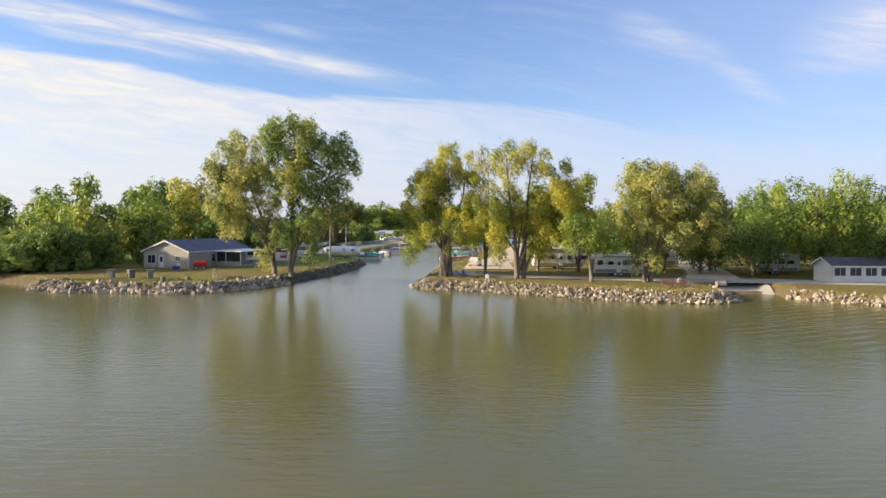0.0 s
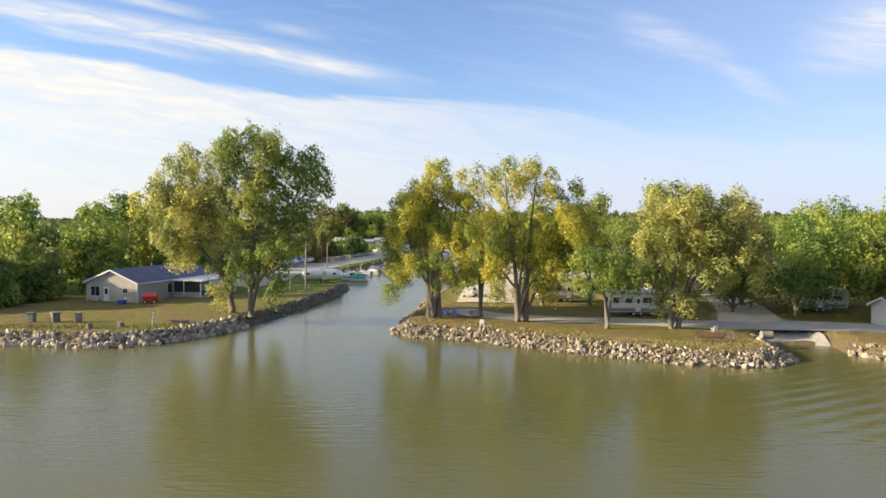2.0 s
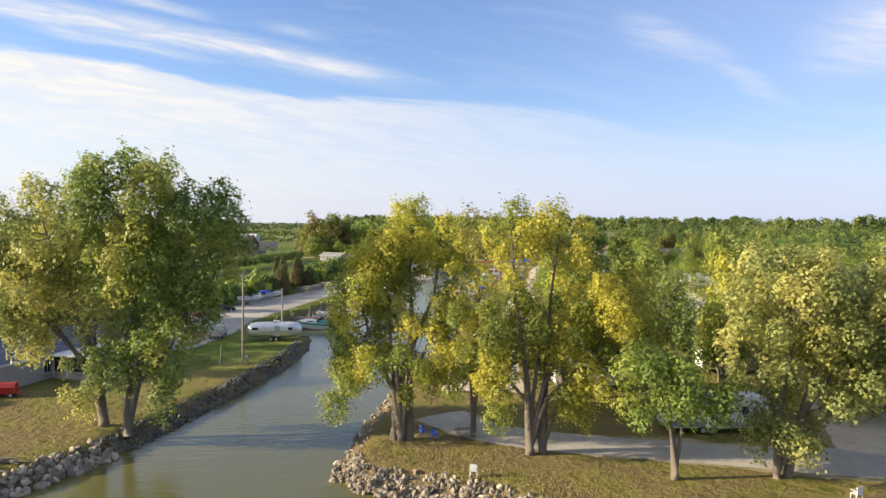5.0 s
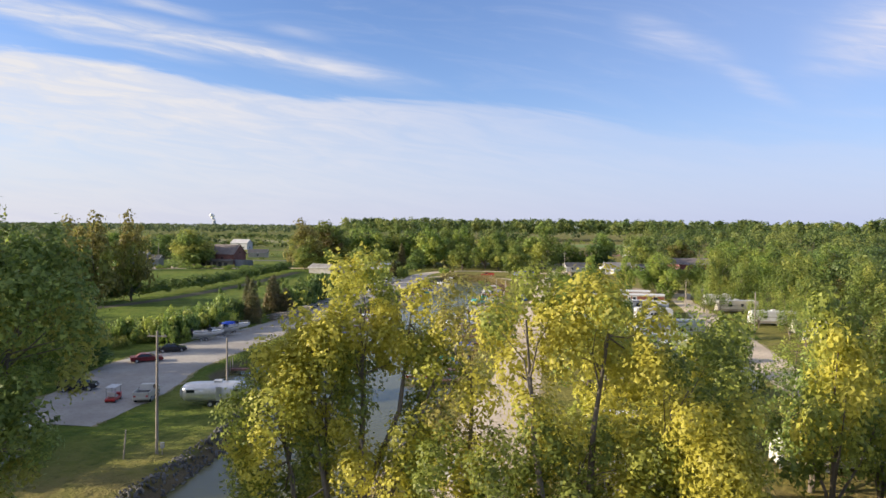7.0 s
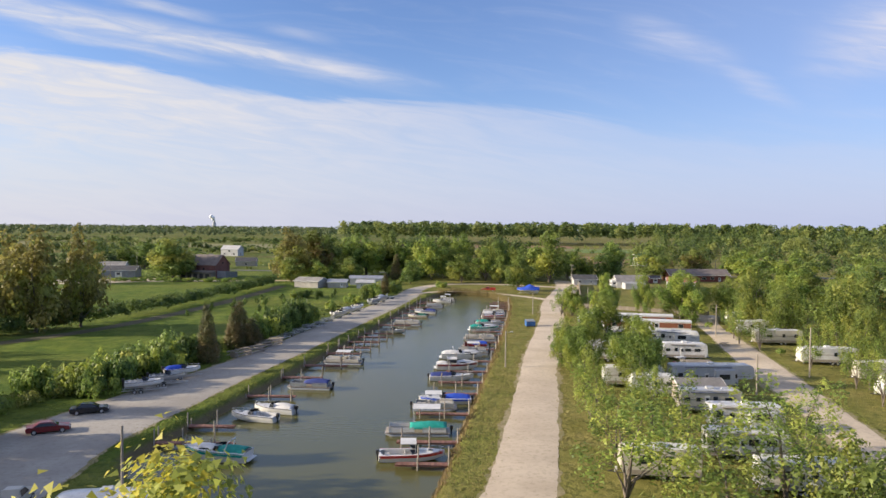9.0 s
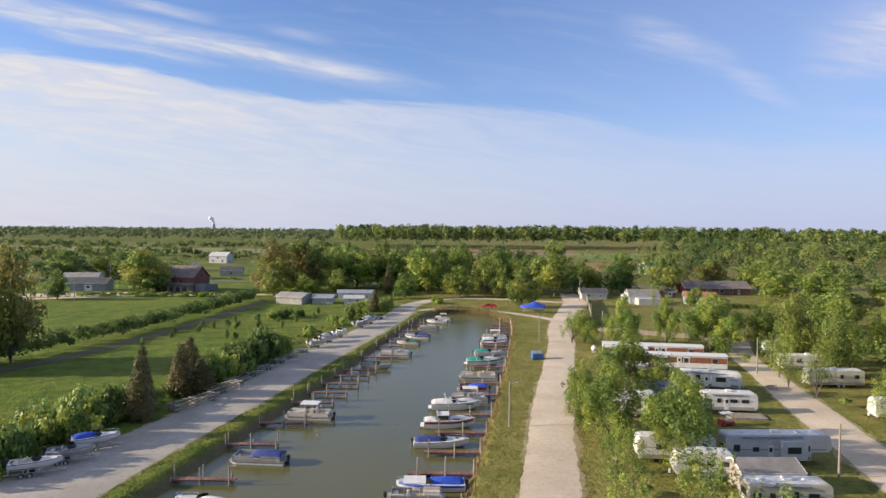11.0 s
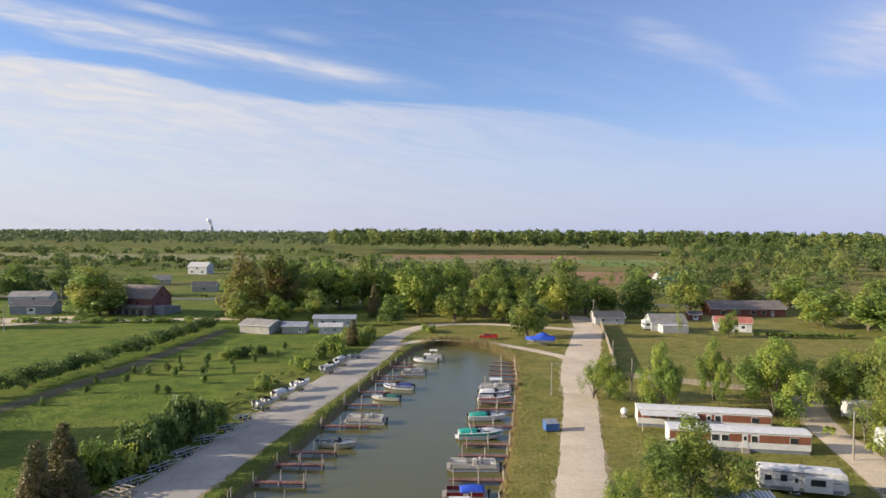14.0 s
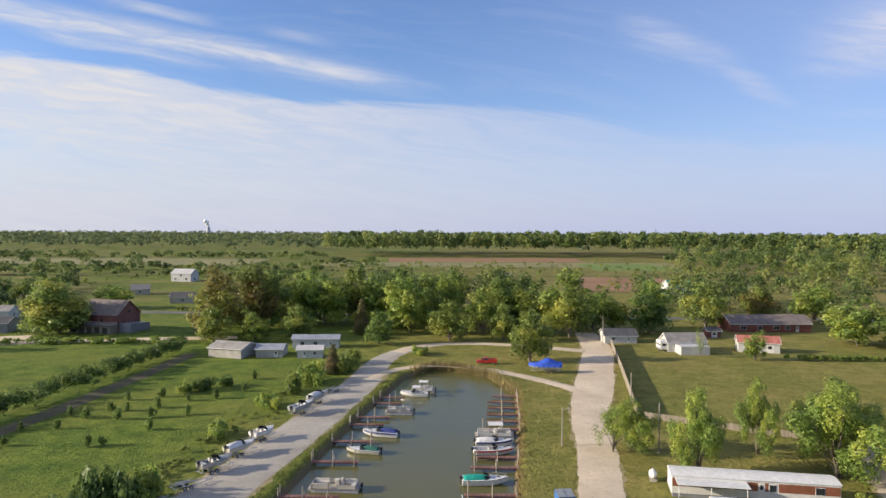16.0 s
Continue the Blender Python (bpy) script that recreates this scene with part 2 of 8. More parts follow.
def ground_material():
    """Turf: lush in the fields to the west, drier towards the lake and the camp, straw and bare soil in patches."""
    mt = bpy.data.materials.new("turf")
    mt.use_nodes = True
    add, link = nodes_of(mt.node_tree)
    co = add("ShaderNodeTexCoord")
    sep = add("ShaderNodeSeparateXYZ")
    link(co.outputs["Object"], sep.inputs[0])

    def noise_at(scale, detail=5.0):
        n = add("ShaderNodeTexNoise", Scale=scale, Detail=detail, Roughness=0.65)
        link(co.outputs["Object"], n.inputs["Vector"])
        return n.outputs["Fac"]

    def rng(x, a, b, c=0.0, d=1.0):
        n = add("ShaderNodeMapRange")
        for k, q in zip(("From Min", "From Max", "To Min", "To Max"), (a, b, c, d)):
            n.inputs[k].default_value = q
        link(x, n.inputs["Value"])
        return n.outputs[0]

    def mix(f, a, b):
        n = add("ShaderNodeMix")
        n.data_type = "RGBA"
        link(f, n.inputs[0])
        for x, i in ((a, 6), (b, 7)):
            if isinstance(x, tuple):
                n.inputs[i].default_value = (*x, 1)
            else:
                link(x, n.inputs[i])
        return n.outputs[2]

    def op(kind, a, b):
        n = add("ShaderNodeMath")
        n.operation, n.use_clamp = kind, True
        for i, x in enumerate((a, b)):
            if isinstance(x, (int, float)):
                n.inputs[i].default_value = x
            else:
                link(x, n.inputs[i])
        return n.outputs[0]

    broad, mid, small = noise_at(0.03), noise_at(0.25), noise_at(2.2, 7.0)
    lush = mix(rng(mid, 0.38, 0.62), (0.070, 0.122, 0.016), (0.150, 0.200, 0.028))
    lush = mix(rng(broad, 0.46, 0.66, 0.0, 0.7), lush, (0.19, 0.205, 0.038))
    dry = mix(rng(mid, 0.35, 0.65), (0.19, 0.165, 0.042), (0.30, 0.24, 0.082))
    wander = noise_at(0.012, 3.0)
    edge = add("ShaderNodeMath")
    edge.operation = "MULTIPLY_ADD"
    link(wander, edge.inputs[0])
    edge.inputs[1].default_value = 90.0
    link(sep.outputs[0], edge.inputs[2])
    east = rng(edge.outputs[0], 10.0, 55.0)
    lakeside = rng(sep.outputs[1], 150.0, 118.0)
    dryness = op("ADD", op("MULTIPLY", east, 0.72), op("MULTIPLY", lakeside, 0.8))
    dryness = op("MULTIPLY", dryness, rng(broad, 0.25, 0.6, 0.45, 1.15))
    col = mix(dryness, lush, dry)
    pasture = op("MULTIPLY", rng(sep.outputs[1], 440.0, 560.0), rng(wander, 0.42, 0.58, 0.15, 0.85))
    col = mix(pasture, col, mix(rng(broad, 0.42, 0.6), (0.12, 0.125, 0.034), (0.23, 0.19, 0.075)))
    soil = op("MULTIPLY", rng(small, 0.58, 0.74), 0.55)
    col = mix(soil, col, (0.15, 0.115, 0.060))
    tuft = noise_at(0.9, 6.0)
    col = mix(op("MULTIPLY", op("MULTIPLY", rng(tuft, 0.52, 0.66), 0.5), op("ADD", dryness, 0.25)), col, (0.24, 0.21, 0.06))
    col = mix(op("MULTIPLY", rng(tuft, 0.47, 0.34), 0.55), col, (0.045, 0.07, 0.012))
    col = mix(op("MULTIPLY", rng(small, 0.46, 0.30), 0.45), col, (0.04, 0.075, 0.010))
    # leaf litter under the trees of the point
    litter = op("MULTIPLY", op("MULTIPLY", lakeside, rng(mid, 0.40, 0.60)), 0.75)
    col = mix(litter, col, (0.17, 0.115, 0.060))
    # bare bank down to the water
    bank = rng(sep.outputs[2], 1.12, 0.6)
    col = mix(op("MULTIPLY", bank, 0.85), col, (0.165, 0.125, 0.08))
    b = add("ShaderNodeBsdfPrincipled", Roughness=0.95)
    b.inputs["Specular IOR Level"].default_value = 0.15
    link(col, b.inputs["Base Color"])
    rough = add("ShaderNodeMath")
    rough.operation = "MULTIPLY_ADD"
    link(tuft, rough.inputs[0])
    rough.inputs[1].default_value = 2.4
    link(small, rough.inputs[2])
    bp = add("ShaderNodeBump", Strength=1.0, Distance=0.22)
    link(rough.outputs[0], bp.inputs["Height"])
    link(bp.outputs[0], b.inputs["Normal"])
    out = add("ShaderNodeOutputMaterial")
    link(b.outputs[0], out.inputs[0])
    return mt


GRAVEL = surface("gravel", (0.50, 0.405, 0.295), (0.63, 0.525, 0.39), 0.12, 0.95, 0.5, 14.0, c3=(0.33, 0.265, 0.185))
# the same gravel with tree shade put into its colour
GRAVEL_SHADE = surface("shaded_gravel", (0.31, 0.28, 0.24), (0.42, 0.385, 0.33), 0.12, 0.95, 0.5, 14.0, c3=(0.24, 0.215, 0.18))
BARK = surface("bark", (0.13, 0.105, 0.08), (0.21, 0.18, 0.145), 0.8, 0.95, 0.8, 7.0, stretch=(1, 1, 0.25))
ROCK = surface("limestone", (0.24, 0.195, 0.145), (0.42, 0.355, 0.27), 1.3, 0.9, 0.5, 6.0, c3=(0.20, 0.18, 0.15), each=0.3, island=0.35)
# grey stone, darkened to carry the channel bank's shade
ROCK_GREY = surface("grey_rubble", (0.115, 0.11, 0.10), (0.22, 0.21, 0.19), 1.3, 0.9, 0.5, 6.0, c3=(0.10, 0.095, 0.085), each=0.3, island=0.4)
VERGE_SOIL = surface("verge_soil", (0.19, 0.17, 0.055), (0.34, 0.275, 0.15), 0.5, 0.95, 0.6, 5.0, c3=(0.46, 0.38, 0.27))
WATER = water_material()
TURF = ground_material()

# ---- mesh helpers ----


def mesh_from(name, verts, faces, material, smooth=False):
    me = bpy.data.meshes.new(name)
    me.from_pydata([tuple(v) for v in verts], [], [tuple(f) for f in faces])
    me.materials.append(material)
    if smooth:
        me.polygons.foreach_set("use_smooth", [True] * len(me.polygons))
    me.update()
    return me


def quads(name, corners, material, tint=None):
    """A mesh of loose faces of k corners from an array (n, k, 3); tint: how far each leaf's bough has turned."""
    n, k = np.shape(corners)[:2]
    me = bpy.data.meshes.new(name)
    me.vertices.add(k * n)
    me.vertices.foreach_set("co", np.asarray(corners, np.float32).reshape(-1))
    me.loops.add(k * n)
    me.loops.foreach_set("vertex_index", np.arange(k * n, dtype=np.int32))
    me.polygons.add(n)
    me.polygons.foreach_set("loop_start", np.arange(0, k * n, k, dtype=np.int32))
    me.materials.append(material)
    me.update(calc_edges=True)
    if tint is not None:
        me.attributes.new("tint", "FLOAT", "FACE").data.foreach_set("value", np.asarray(tint, np.float32))
    return me


def part(name, bm, material, parent=None, label=""):
    """Links a bmesh (or a mesh) as one mesh object, under a thing or a part."""
    if isinstance(bm, bmesh.types.BMesh):
        me = bpy.data.meshes.new(name)
        bm.to_mesh(me)
        bm.free()
        me.materials.append(material)
    else:
        me = bm
    ob = new(name, me)
    ob.parent = parent
    if label:
        tagged(ob, label)
    return ob


def empty(name, m, label="", category="", group=""):
    ob = new(name)
    ob.empty_display_size = 0.2
    ob.matrix_world = m
    return tagged(ob, label, category, group)


def box(bm, x0, x1, y0, y1, z0, z1, bevel=0.0):
    r = bmesh.ops.create_cube(bm, size=1.0, matrix=Matrix.LocRotScale(((x0 + x1) / 2, (y0 + y1) / 2, (z0 + z1) / 2), None, (x1 - x0, y1 - y0, z1 - z0)))
    if bevel:
        bmesh.ops.bevel(bm, geom=list({e for v in r["verts"] for e in v.link_edges}), offset=bevel, segments=2, affect="EDGES", profile=0.5)
    return bm


def boxed(x0, x1, y0, y1, z0, z1, bevel=0.0):
    return box(bmesh.new(), x0, x1, y0, y1, z0, z1, bevel)


def rod(bm, a, b, r0, r1=None, sides=8):
    a, b = Vector(a), Vector(b)
    d = b - a
    mtx = Matrix.Translation((a + b) / 2) @ d.to_track_quat("Z", "Y").to_matrix().to_4x4()
    bmesh.ops.create_cone(bm, cap_ends=True, segments=sides, radius1=r0, radius2=r0 if r1 is None else r1, depth=d.length, matrix=mtx)
    return bm


def rodded(a, b, r0, r1=None, sides=8):
    return rod(bmesh.new(), a, b, r0, r1, sides)


def prism(bm, profile, x0, x1):
    """A profile of (y, z) points drawn along x."""
    a = [bm.verts.new((x0, y, z)) for y, z in profile]
    b = [bm.verts.new((x1, y, z)) for y, z in profile]
    n = len(profile)
    for i in range(n):
        bm.faces.new((a[i], a[(i + 1) % n], b[(i + 1) % n], b[i]))
    bm.faces.new(a[::-1])
    bm.faces.new(b)
    bmesh.ops.recalc_face_normals(bm, faces=bm.faces)
    return bm


# ---- ground, water, roads ----
GROUND_Z = 1.2
SHORE = [(4000, -300), (400, 10), (120, 62), (70, 80), (51.5, 87.4), (47, 91.5), (43.8, 95.6), (45, 100.5), (38.5, 100.8), (36.6, 91), (33, 88.4), (29, 88.7),
         (25.4, 89.5), (21.4, 91.8), (16.1, 94.4), (11, 98), (7.8, 100.3), (3, 102.7), (-0.4, 102.9), (-2.9, 105.2), (-3.3, 108), (-2.8, 116), (-2.1, 122.6),
         (-0.6, 136), (2.2, 151), (6.3, 170), (9.7, 197), (13.7, 227), (17.3, 256), (20.9, 284), (24.6, 320), (26.0, 345), (20.5, 362), (12, 368), (5.5, 369.5)]
SHORE_WEST = [(0.2, 360), (-6, 325), (-9.5, 300), (-12.6, 273), (-16.1, 250), (-20.2, 224), (-23.6, 202), (-26.3, 186), (-28, 177), (-25.5, 171), (-17.5, 167), (-16.2, 158),
              (-16.3, 146), (-17.3, 136), (-18.6, 127), (-20, 118), (-21.6, 109.5), (-24, 102.7), (-28, 96.7), (-33, 94.4), (-41, 96), (-47, 95.4), (-54, 99.6),
              (-57, 104), (-63, 107), (-72, 104), (-95, 100), (-220, 110), (-4000, 200)]
WATER_EDGE = np.array(SHORE + SHORE_WEST + [(-4500, -4500), (4500, -4500)], float)


def shore_distance(P, poly=WATER_EDGE):
    """Distance to the water's edge: positive on land, negative on the water."""
    d = np.full(len(P), 1e9)
    inside = np.zeros(len(P), bool)
    for i in range(len(poly)):
        a, b = poly[i], poly[(i + 1) % len(poly)]
        e, w = b - a, P - a
        t = np.clip((w @ e) / (e @ e), 0, 1)
        d = np.minimum(d, np.linalg.norm(w - t[:, None] * e, axis=1))
        if a[1] != b[1]:
            c = ((a[1] > P[:, 1]) != (b[1] > P[:, 1])) & (P[:, 0] < (b[0] - a[0]) * (P[:, 1] - a[1]) / (b[1] - a[1]) + a[0])
            inside ^= c
    return np.where(inside, -d, d)


def height(P):
    P = np.atleast_2d(np.asarray(P, float))
    d = shore_distance(P)
    s = np.clip(d / np.where(P[:, 1] < 128, 2.4, 1.2), 0, 1)
    z = GROUND_Z * (s * s * (3 - 2 * s)) ** 0.8
    # the boat ramp slides gently into the water
    ramp = np.clip(1 - np.abs(P[:, 0] - 41.7) / 3.6, 0, 1) * np.clip(1 - (P[:, 1] - 99) / 9, 0, 1)
    z = np.where(ramp > 0.05, np.minimum(z, 0.05 + np.clip((P[:, 1] - 100.5) * 0.15, 0, 1.15)), z)
    return np.where(d < 0, np.maximum(-1.6, d * 0.7), z)


def build_ground():
    def axis(lo, hi, step, far_lo, far_hi):
        mid = list(np.arange(lo, hi + 0.01, step))
        out, s, x = [], step, hi
        while x < far_hi:
            s = min(s * 1.35, 260)
            x += s
            out.append(x)
        pre, s, x = [], step, lo
        while x > far_lo:
            s = min(s * 1.35, 260)
            x -= s
            pre.append(x)
        return np.array(pre[::-1] + mid + out)
    xs, ys = axis(-66, 62, 1.0, -4300, 4300), axis(84, 376, 1.15, -60, 4700)
    X, Y = np.meshgrid(xs, ys)
    P = np.column_stack([X.ravel(), Y.ravel()])
    Z = height(P)
    rough = np.array([noise.noise((p[0] * 0.35, p[1] * 0.35, 0)) for p in P])
    d = shore_distance(P)
    Z = Z + np.where((d > 0) & (d < 3.0), rough * 0.16, np.where(d > 0, rough * 0.025, 0))
    nx, ny = len(xs), len(ys)
    idx = np.arange(nx * ny).reshape(ny, nx)
    F = np.stack([idx[:-1, :-1], idx[:-1, 1:], idx[1:, 1:], idx[1:, :-1]], -1).reshape(-1, 4)
    keep = (Z[F] > -1.55).any(axis=1)
    me = mesh_from("ground", np.column_stack([P, Z]), F[keep], TURF, True)
    tagged(new("ground", me), "flat grassy land, mown and weedy, meeting the lake", "ground", kind="structure")
    s = 4800
    me = mesh_from("water", [(-s, -s, 0), (s, -s, 0), (s, s, 0), (-s, s, 0)], [(0, 1, 2, 3)], WATER)
    tagged(new("water", me), "calm green-brown lake and marina water", "water", kind="structure")


def strip(name, pts, widths, z, material, label, category="road", wob=0.35, seed=1, step=1.5):
    """A road along a smooth line with uneven edges and a slight crown."""
    P = np.array(pts, float)
    W = np.array(widths, float) if not isinstance(widths, (int, float)) else np.full(len(P), float(widths))
    acc = np.concatenate([[0], np.cumsum(np.linalg.norm(np.diff(P, axis=0), axis=1))])
    n = max(4, int(acc[-1] / step))
    s = np.linspace(0, acc[-1], n)

    def smooth(vals):
        # Catmull-Rom through the given places
        out = np.empty(n)
        for k, q in enumerate(s):
            i = min(max(np.searchsorted(acc, q) - 1, 0), len(acc) - 2)
            t = (q - acc[i]) / (acc[i + 1] - acc[i])
            p = [vals[max(i - 1, 0)], vals[i], vals[i + 1], vals[min(i + 2, len(vals) - 1)]]
            out[k] = 0.5 * (2 * p[1] + (p[2] - p[0]) * t + (2 * p[0] - 5 * p[1] + 4 * p[2] - p[3]) * t * t + (3 * p[1] - p[0] - 3 * p[2] + p[3]) * t ** 3)
        return out
    C = np.column_stack([smooth(P[:, 0]), smooth(P[:, 1])])
    w = smooth(W)
    T = np.gradient(C, axis=0)
    T /= np.linalg.norm(T, axis=1)[:, None]
    N = np.column_stack([-T[:, 1], T[:, 0]])
    V, F = [], []
    for k in range(n):
        for j, f in enumerate((-1, -0.55, 0, 0.55, 1)):
            o = f * w[k] / 2
            if abs(f) == 1:
                o += wob * (0.8 * noise.noise((s[k] * 0.07, seed * 9.1 + f, 0)) + 0.5 * noise.noise((s[k] * 0.33, seed * 3.7 + f, 5)) + 0.4 * noise.noise((s[k] * 0.9, seed * 5.3 + f, 8)))
            c = C[k] + N[k] * o
            zz = float(height([c])[0]) + 0.05 if z is None else z
            V.append((c[0], c[1], zz + (-0.03 if abs(f) == 1 and category == "road" else 0.0 if abs(f) == 1 else 0.035 if f else 0.05)))
        if k:
            a = 5 * (k - 1)
            F += [(a + j, a + j + 1, a + j + 6, a + j + 5) for j in range(4)]
    me = mesh_from(name, V, [f[::-1] for f in F], material, True)
    return tagged(new(name, me), label, category, kind="structure")


build_ground()
LANES = [
    ("west", [(-38, 150), (-37, 165), (-38.5, 178), (-36, 195), (-30.5, 220), (-26.5, 241), (-22.5, 268), (-18, 296), (-13.6, 322), (-9.8, 350), (-8.8, 368), (-6.5, 384), (-1.5, 395)], [13, 14, 15, 14, 10.5, 9.5, 9.5, 9.5, 9.2, 8.4, 7.2, 6.2, 5.2], "pale gravel lane along the boat basin"),
    ("east", [(9, 128), (10, 145), (13, 160), (15, 170), (17.2, 184), (20.8, 208), (23.6, 228), (27, 248), (32, 277), (35.6, 298), (38.6, 321), (44, 344), (50, 370), (56, 400), (58, 430)], [9, 8, 7, 6.8, 6.6, 6.4, 6.4, 7, 6.4, 6.4, 6.8, 9, 9, 9, 7], "pale gravel lane between the basin and the camp"),
    ("camp", [(40, 108), (44, 120), (49, 140), (55, 175), (59, 196), (64, 224), (67, 241), (71.5, 266), (75, 285), (82, 305)], [8, 7, 6.5, 6.5, 6.5, 6.8, 6.8, 6, 5.5, 5], "gravel lane through the trailer camp"),
    ("shore", [(4.5, 119), (8, 114.5), (14, 111.5), (24, 109.5), (34, 107.5), (46, 107), (60, 104), (90, 96)], [5, 5, 5, 5, 6, 8, 6, 5], "gravel track along the lake shore"),
    ("head", [(-9, 352), (-4, 363), (4, 369.5), (12, 369.5), (20, 366), (30, 357), (38, 347), (42, 338)], [3.2] * 8, "narrow gravel path round the basin's head"),
    ("loop", [(-5, 389), (0, 398), (6, 403), (13, 405.5), (24, 405), (38, 400), (51, 394)], [5, 5, 4.8, 4.5, 4.5, 4.5, 5], "pale gravel loop at the basin's head"),
]
for k, (lane, line, width, text) in enumerate(LANES):
    strip("verge_" + lane, line, [w + 0.7 for w in width], 1.215 + 0.005 * k, VERGE_SOIL, "worn stony verge of the lane", "verge", wob=1.3, seed=30 + k, step=0.5)
    # west and shore lanes take the gravel darkened for shade
    strip("road_" + lane, line, width, 1.26 + 0.006 * k, GRAVEL_SHADE if lane in ("west", "shore") else GRAVEL, text, wob=0.4, seed=1 + k, step=0.45)
# ramp gravel is darkened too, for shade over the ramp
strip("boat_ramp", [(41.6, 98.5), (41.6, 101), (41.7, 106), (41.8, 110)], [7, 7, 7.5, 8], None, GRAVEL_SHADE, "gravel boat ramp sloping into the lake", wob=0.2, seed=7)

# ---- trees ----
LEAF_GOLD = foliage("leaf_cottonwood", (0.21, 0.275, 0.06), (0.42, 0.465, 0.095), (0.60, 0.54, 0.09), 0.54, each=0.1, through=0.46)
LEAF_PALE = foliage("leaf_cottonwood_pale", (0.24, 0.285, 0.09), (0.43, 0.455, 0.15), (0.55, 0.515, 0.16), 0.5, each=0.1, through=0.46)
LEAF_MIXED = foliage("leaf_cottonwood_green", (0.19, 0.28, 0.075), (0.37, 0.45, 0.11), (0.52, 0.50, 0.12), 0.28, each=0.15, through=0.44)
LEAF_GREEN = foliage("leaf_maple", (0.12, 0.20, 0.040), (0.26, 0.35, 0.075), (0.36, 0.40, 0.075), 0.32, through=0.45)
LEAF_LIGHT = foliage("leaf_locust", (0.145, 0.225, 0.05), (0.29, 0.38, 0.08), (0.39, 0.42, 0.085), 0.3, through=0.45)
LEAF_OLIVE = foliage("leaf_olive", (0.15, 0.21, 0.05), (0.28, 0.35, 0.08), (0.37, 0.38, 0.08), 0.32, through=0.45)
LEAF_DARK = foliage("leaf_dark", (0.09, 0.16, 0.045), (0.20, 0.285, 0.072), (0.25, 0.32, 0.07), 0.3, through=0.45)
LEAF_RUST = foliage("leaf_rust", (0.21, 0.165, 0.05), (0.34, 0.26, 0.08), (0.20, 0.26, 0.055), 0.5, through=0.40)
LEAF_BROWN = foliage("leaf_brown_gold", (0.22, 0.20, 0.06), (0.37, 0.33, 0.09), (0.28, 0.31, 0.065), 0.3, through=0.45)
# horizon leaves greyed: distance haze is put into the colour
LEAF_FAR_HAZE = foliage("leaf_hazy_far_woods", (0.085, 0.13, 0.055), (0.155, 0.205, 0.085), (0.22, 0.245, 0.10), 0.3, each=0.0, through=0.35)
LEAF_WOODS = foliage("leaf_woods", (0.075, 0.125, 0.036), (0.165, 0.23, 0.06), (0.28, 0.31, 0.08), 0.34, each=0.0, through=0.38)
NEEDLES = foliage("cedar_needles", (0.08, 0.095, 0.03), (0.17, 0.165, 0.055), (0.24, 0.18, 0.075), 0.4, through=0.25)


def leaf_corners(rng, P, out, size):
    """Three corners for each leaf at P that faces about the way out."""
    n = len(P)
    nrm = out + np.array([0, 0, 0.22]) + rng.normal(size=(n, 3)) * 0.36
    nrm /= np.linalg.norm(nrm, axis=1)[:, None]
    a = np.cross(nrm, rng.normal(size=(n, 3)))
    a /= np.linalg.norm(a, axis=1)[:, None]
    b = np.cross(nrm, a)
    s = (size * rng.uniform(0.55, 1.35, n))[:, None]
    return np.stack([P + a * s * 1.25, P - a * s * 0.6 + b * s * 0.8, P - a * s * 0.6 - b * s * 0.8], 1)


def boughs(rng, centres, radii, leaf, cover=0.9, hang=1.1, stray=0.3):
    """Leaf corners of dense, ragged boughs: a lumpy shell of leaves round each centre with a few sprays standing off it. Also the bough of each leaf."""
    C, R = np.asarray(centres, float), np.asarray(radii, float)
    count = np.maximum(6, (cover * 4 * np.pi * R * R / (1.48 * leaf * leaf)).astype(int))
    k = np.repeat(np.arange(len(C)), count)
    n = len(k)
    d = rng.normal(size=(n, 3))
    d[:, 2] = np.where((d[:, 2] < -0.5) & (rng.random(n) < 0.45), -d[:, 2], d[:, 2])
    d /= np.linalg.norm(d, axis=1)[:, None]
    ph = rng.uniform(0, 6.28, (len(C), 3))[k]
    lump = 1 + 0.26 * np.sin(3.3 * d[:, 0] + ph[:, 0]) * np.sin(3.9 * d[:, 1] + ph[:, 1]) + 0.2 * np.sin(5.2 * d[:, 2] + 4 * d[:, 0] + ph[:, 2])
    r = R[k] * lump * rng.uniform(0.72, 1.04, n)
    far = rng.random(n) < stray
    r = np.where(far, r * rng.uniform(0.95, 1.38, n), r)
    P = C[k] + d * r[:, None] * np.array([1, 1, hang])
    return leaf_corners(rng, P, d, leaf), k


def turned(rng, centres, rise=0.0):
    """How far each bough has turned, 0 to 1, in drifts through the crown; rise: the top turns first, which also paints
    sunlit tops golder.
    """
    C = np.asarray(centres, float)
    o = rng.uniform(0, 50, 3)
    v = np.array([noise.noise(Vector(c * 0.22 + o)) for c in C]) * 1.3 + rng.uniform(-0.5, 0.5, len(C))
    v = v + rise * (C[:, 2] - C[:, 2].mean()) / (np.ptp(C[:, 2]) + 0.1)
    return (np.argsort(np.argsort(v)) + 0.5) / len(C)


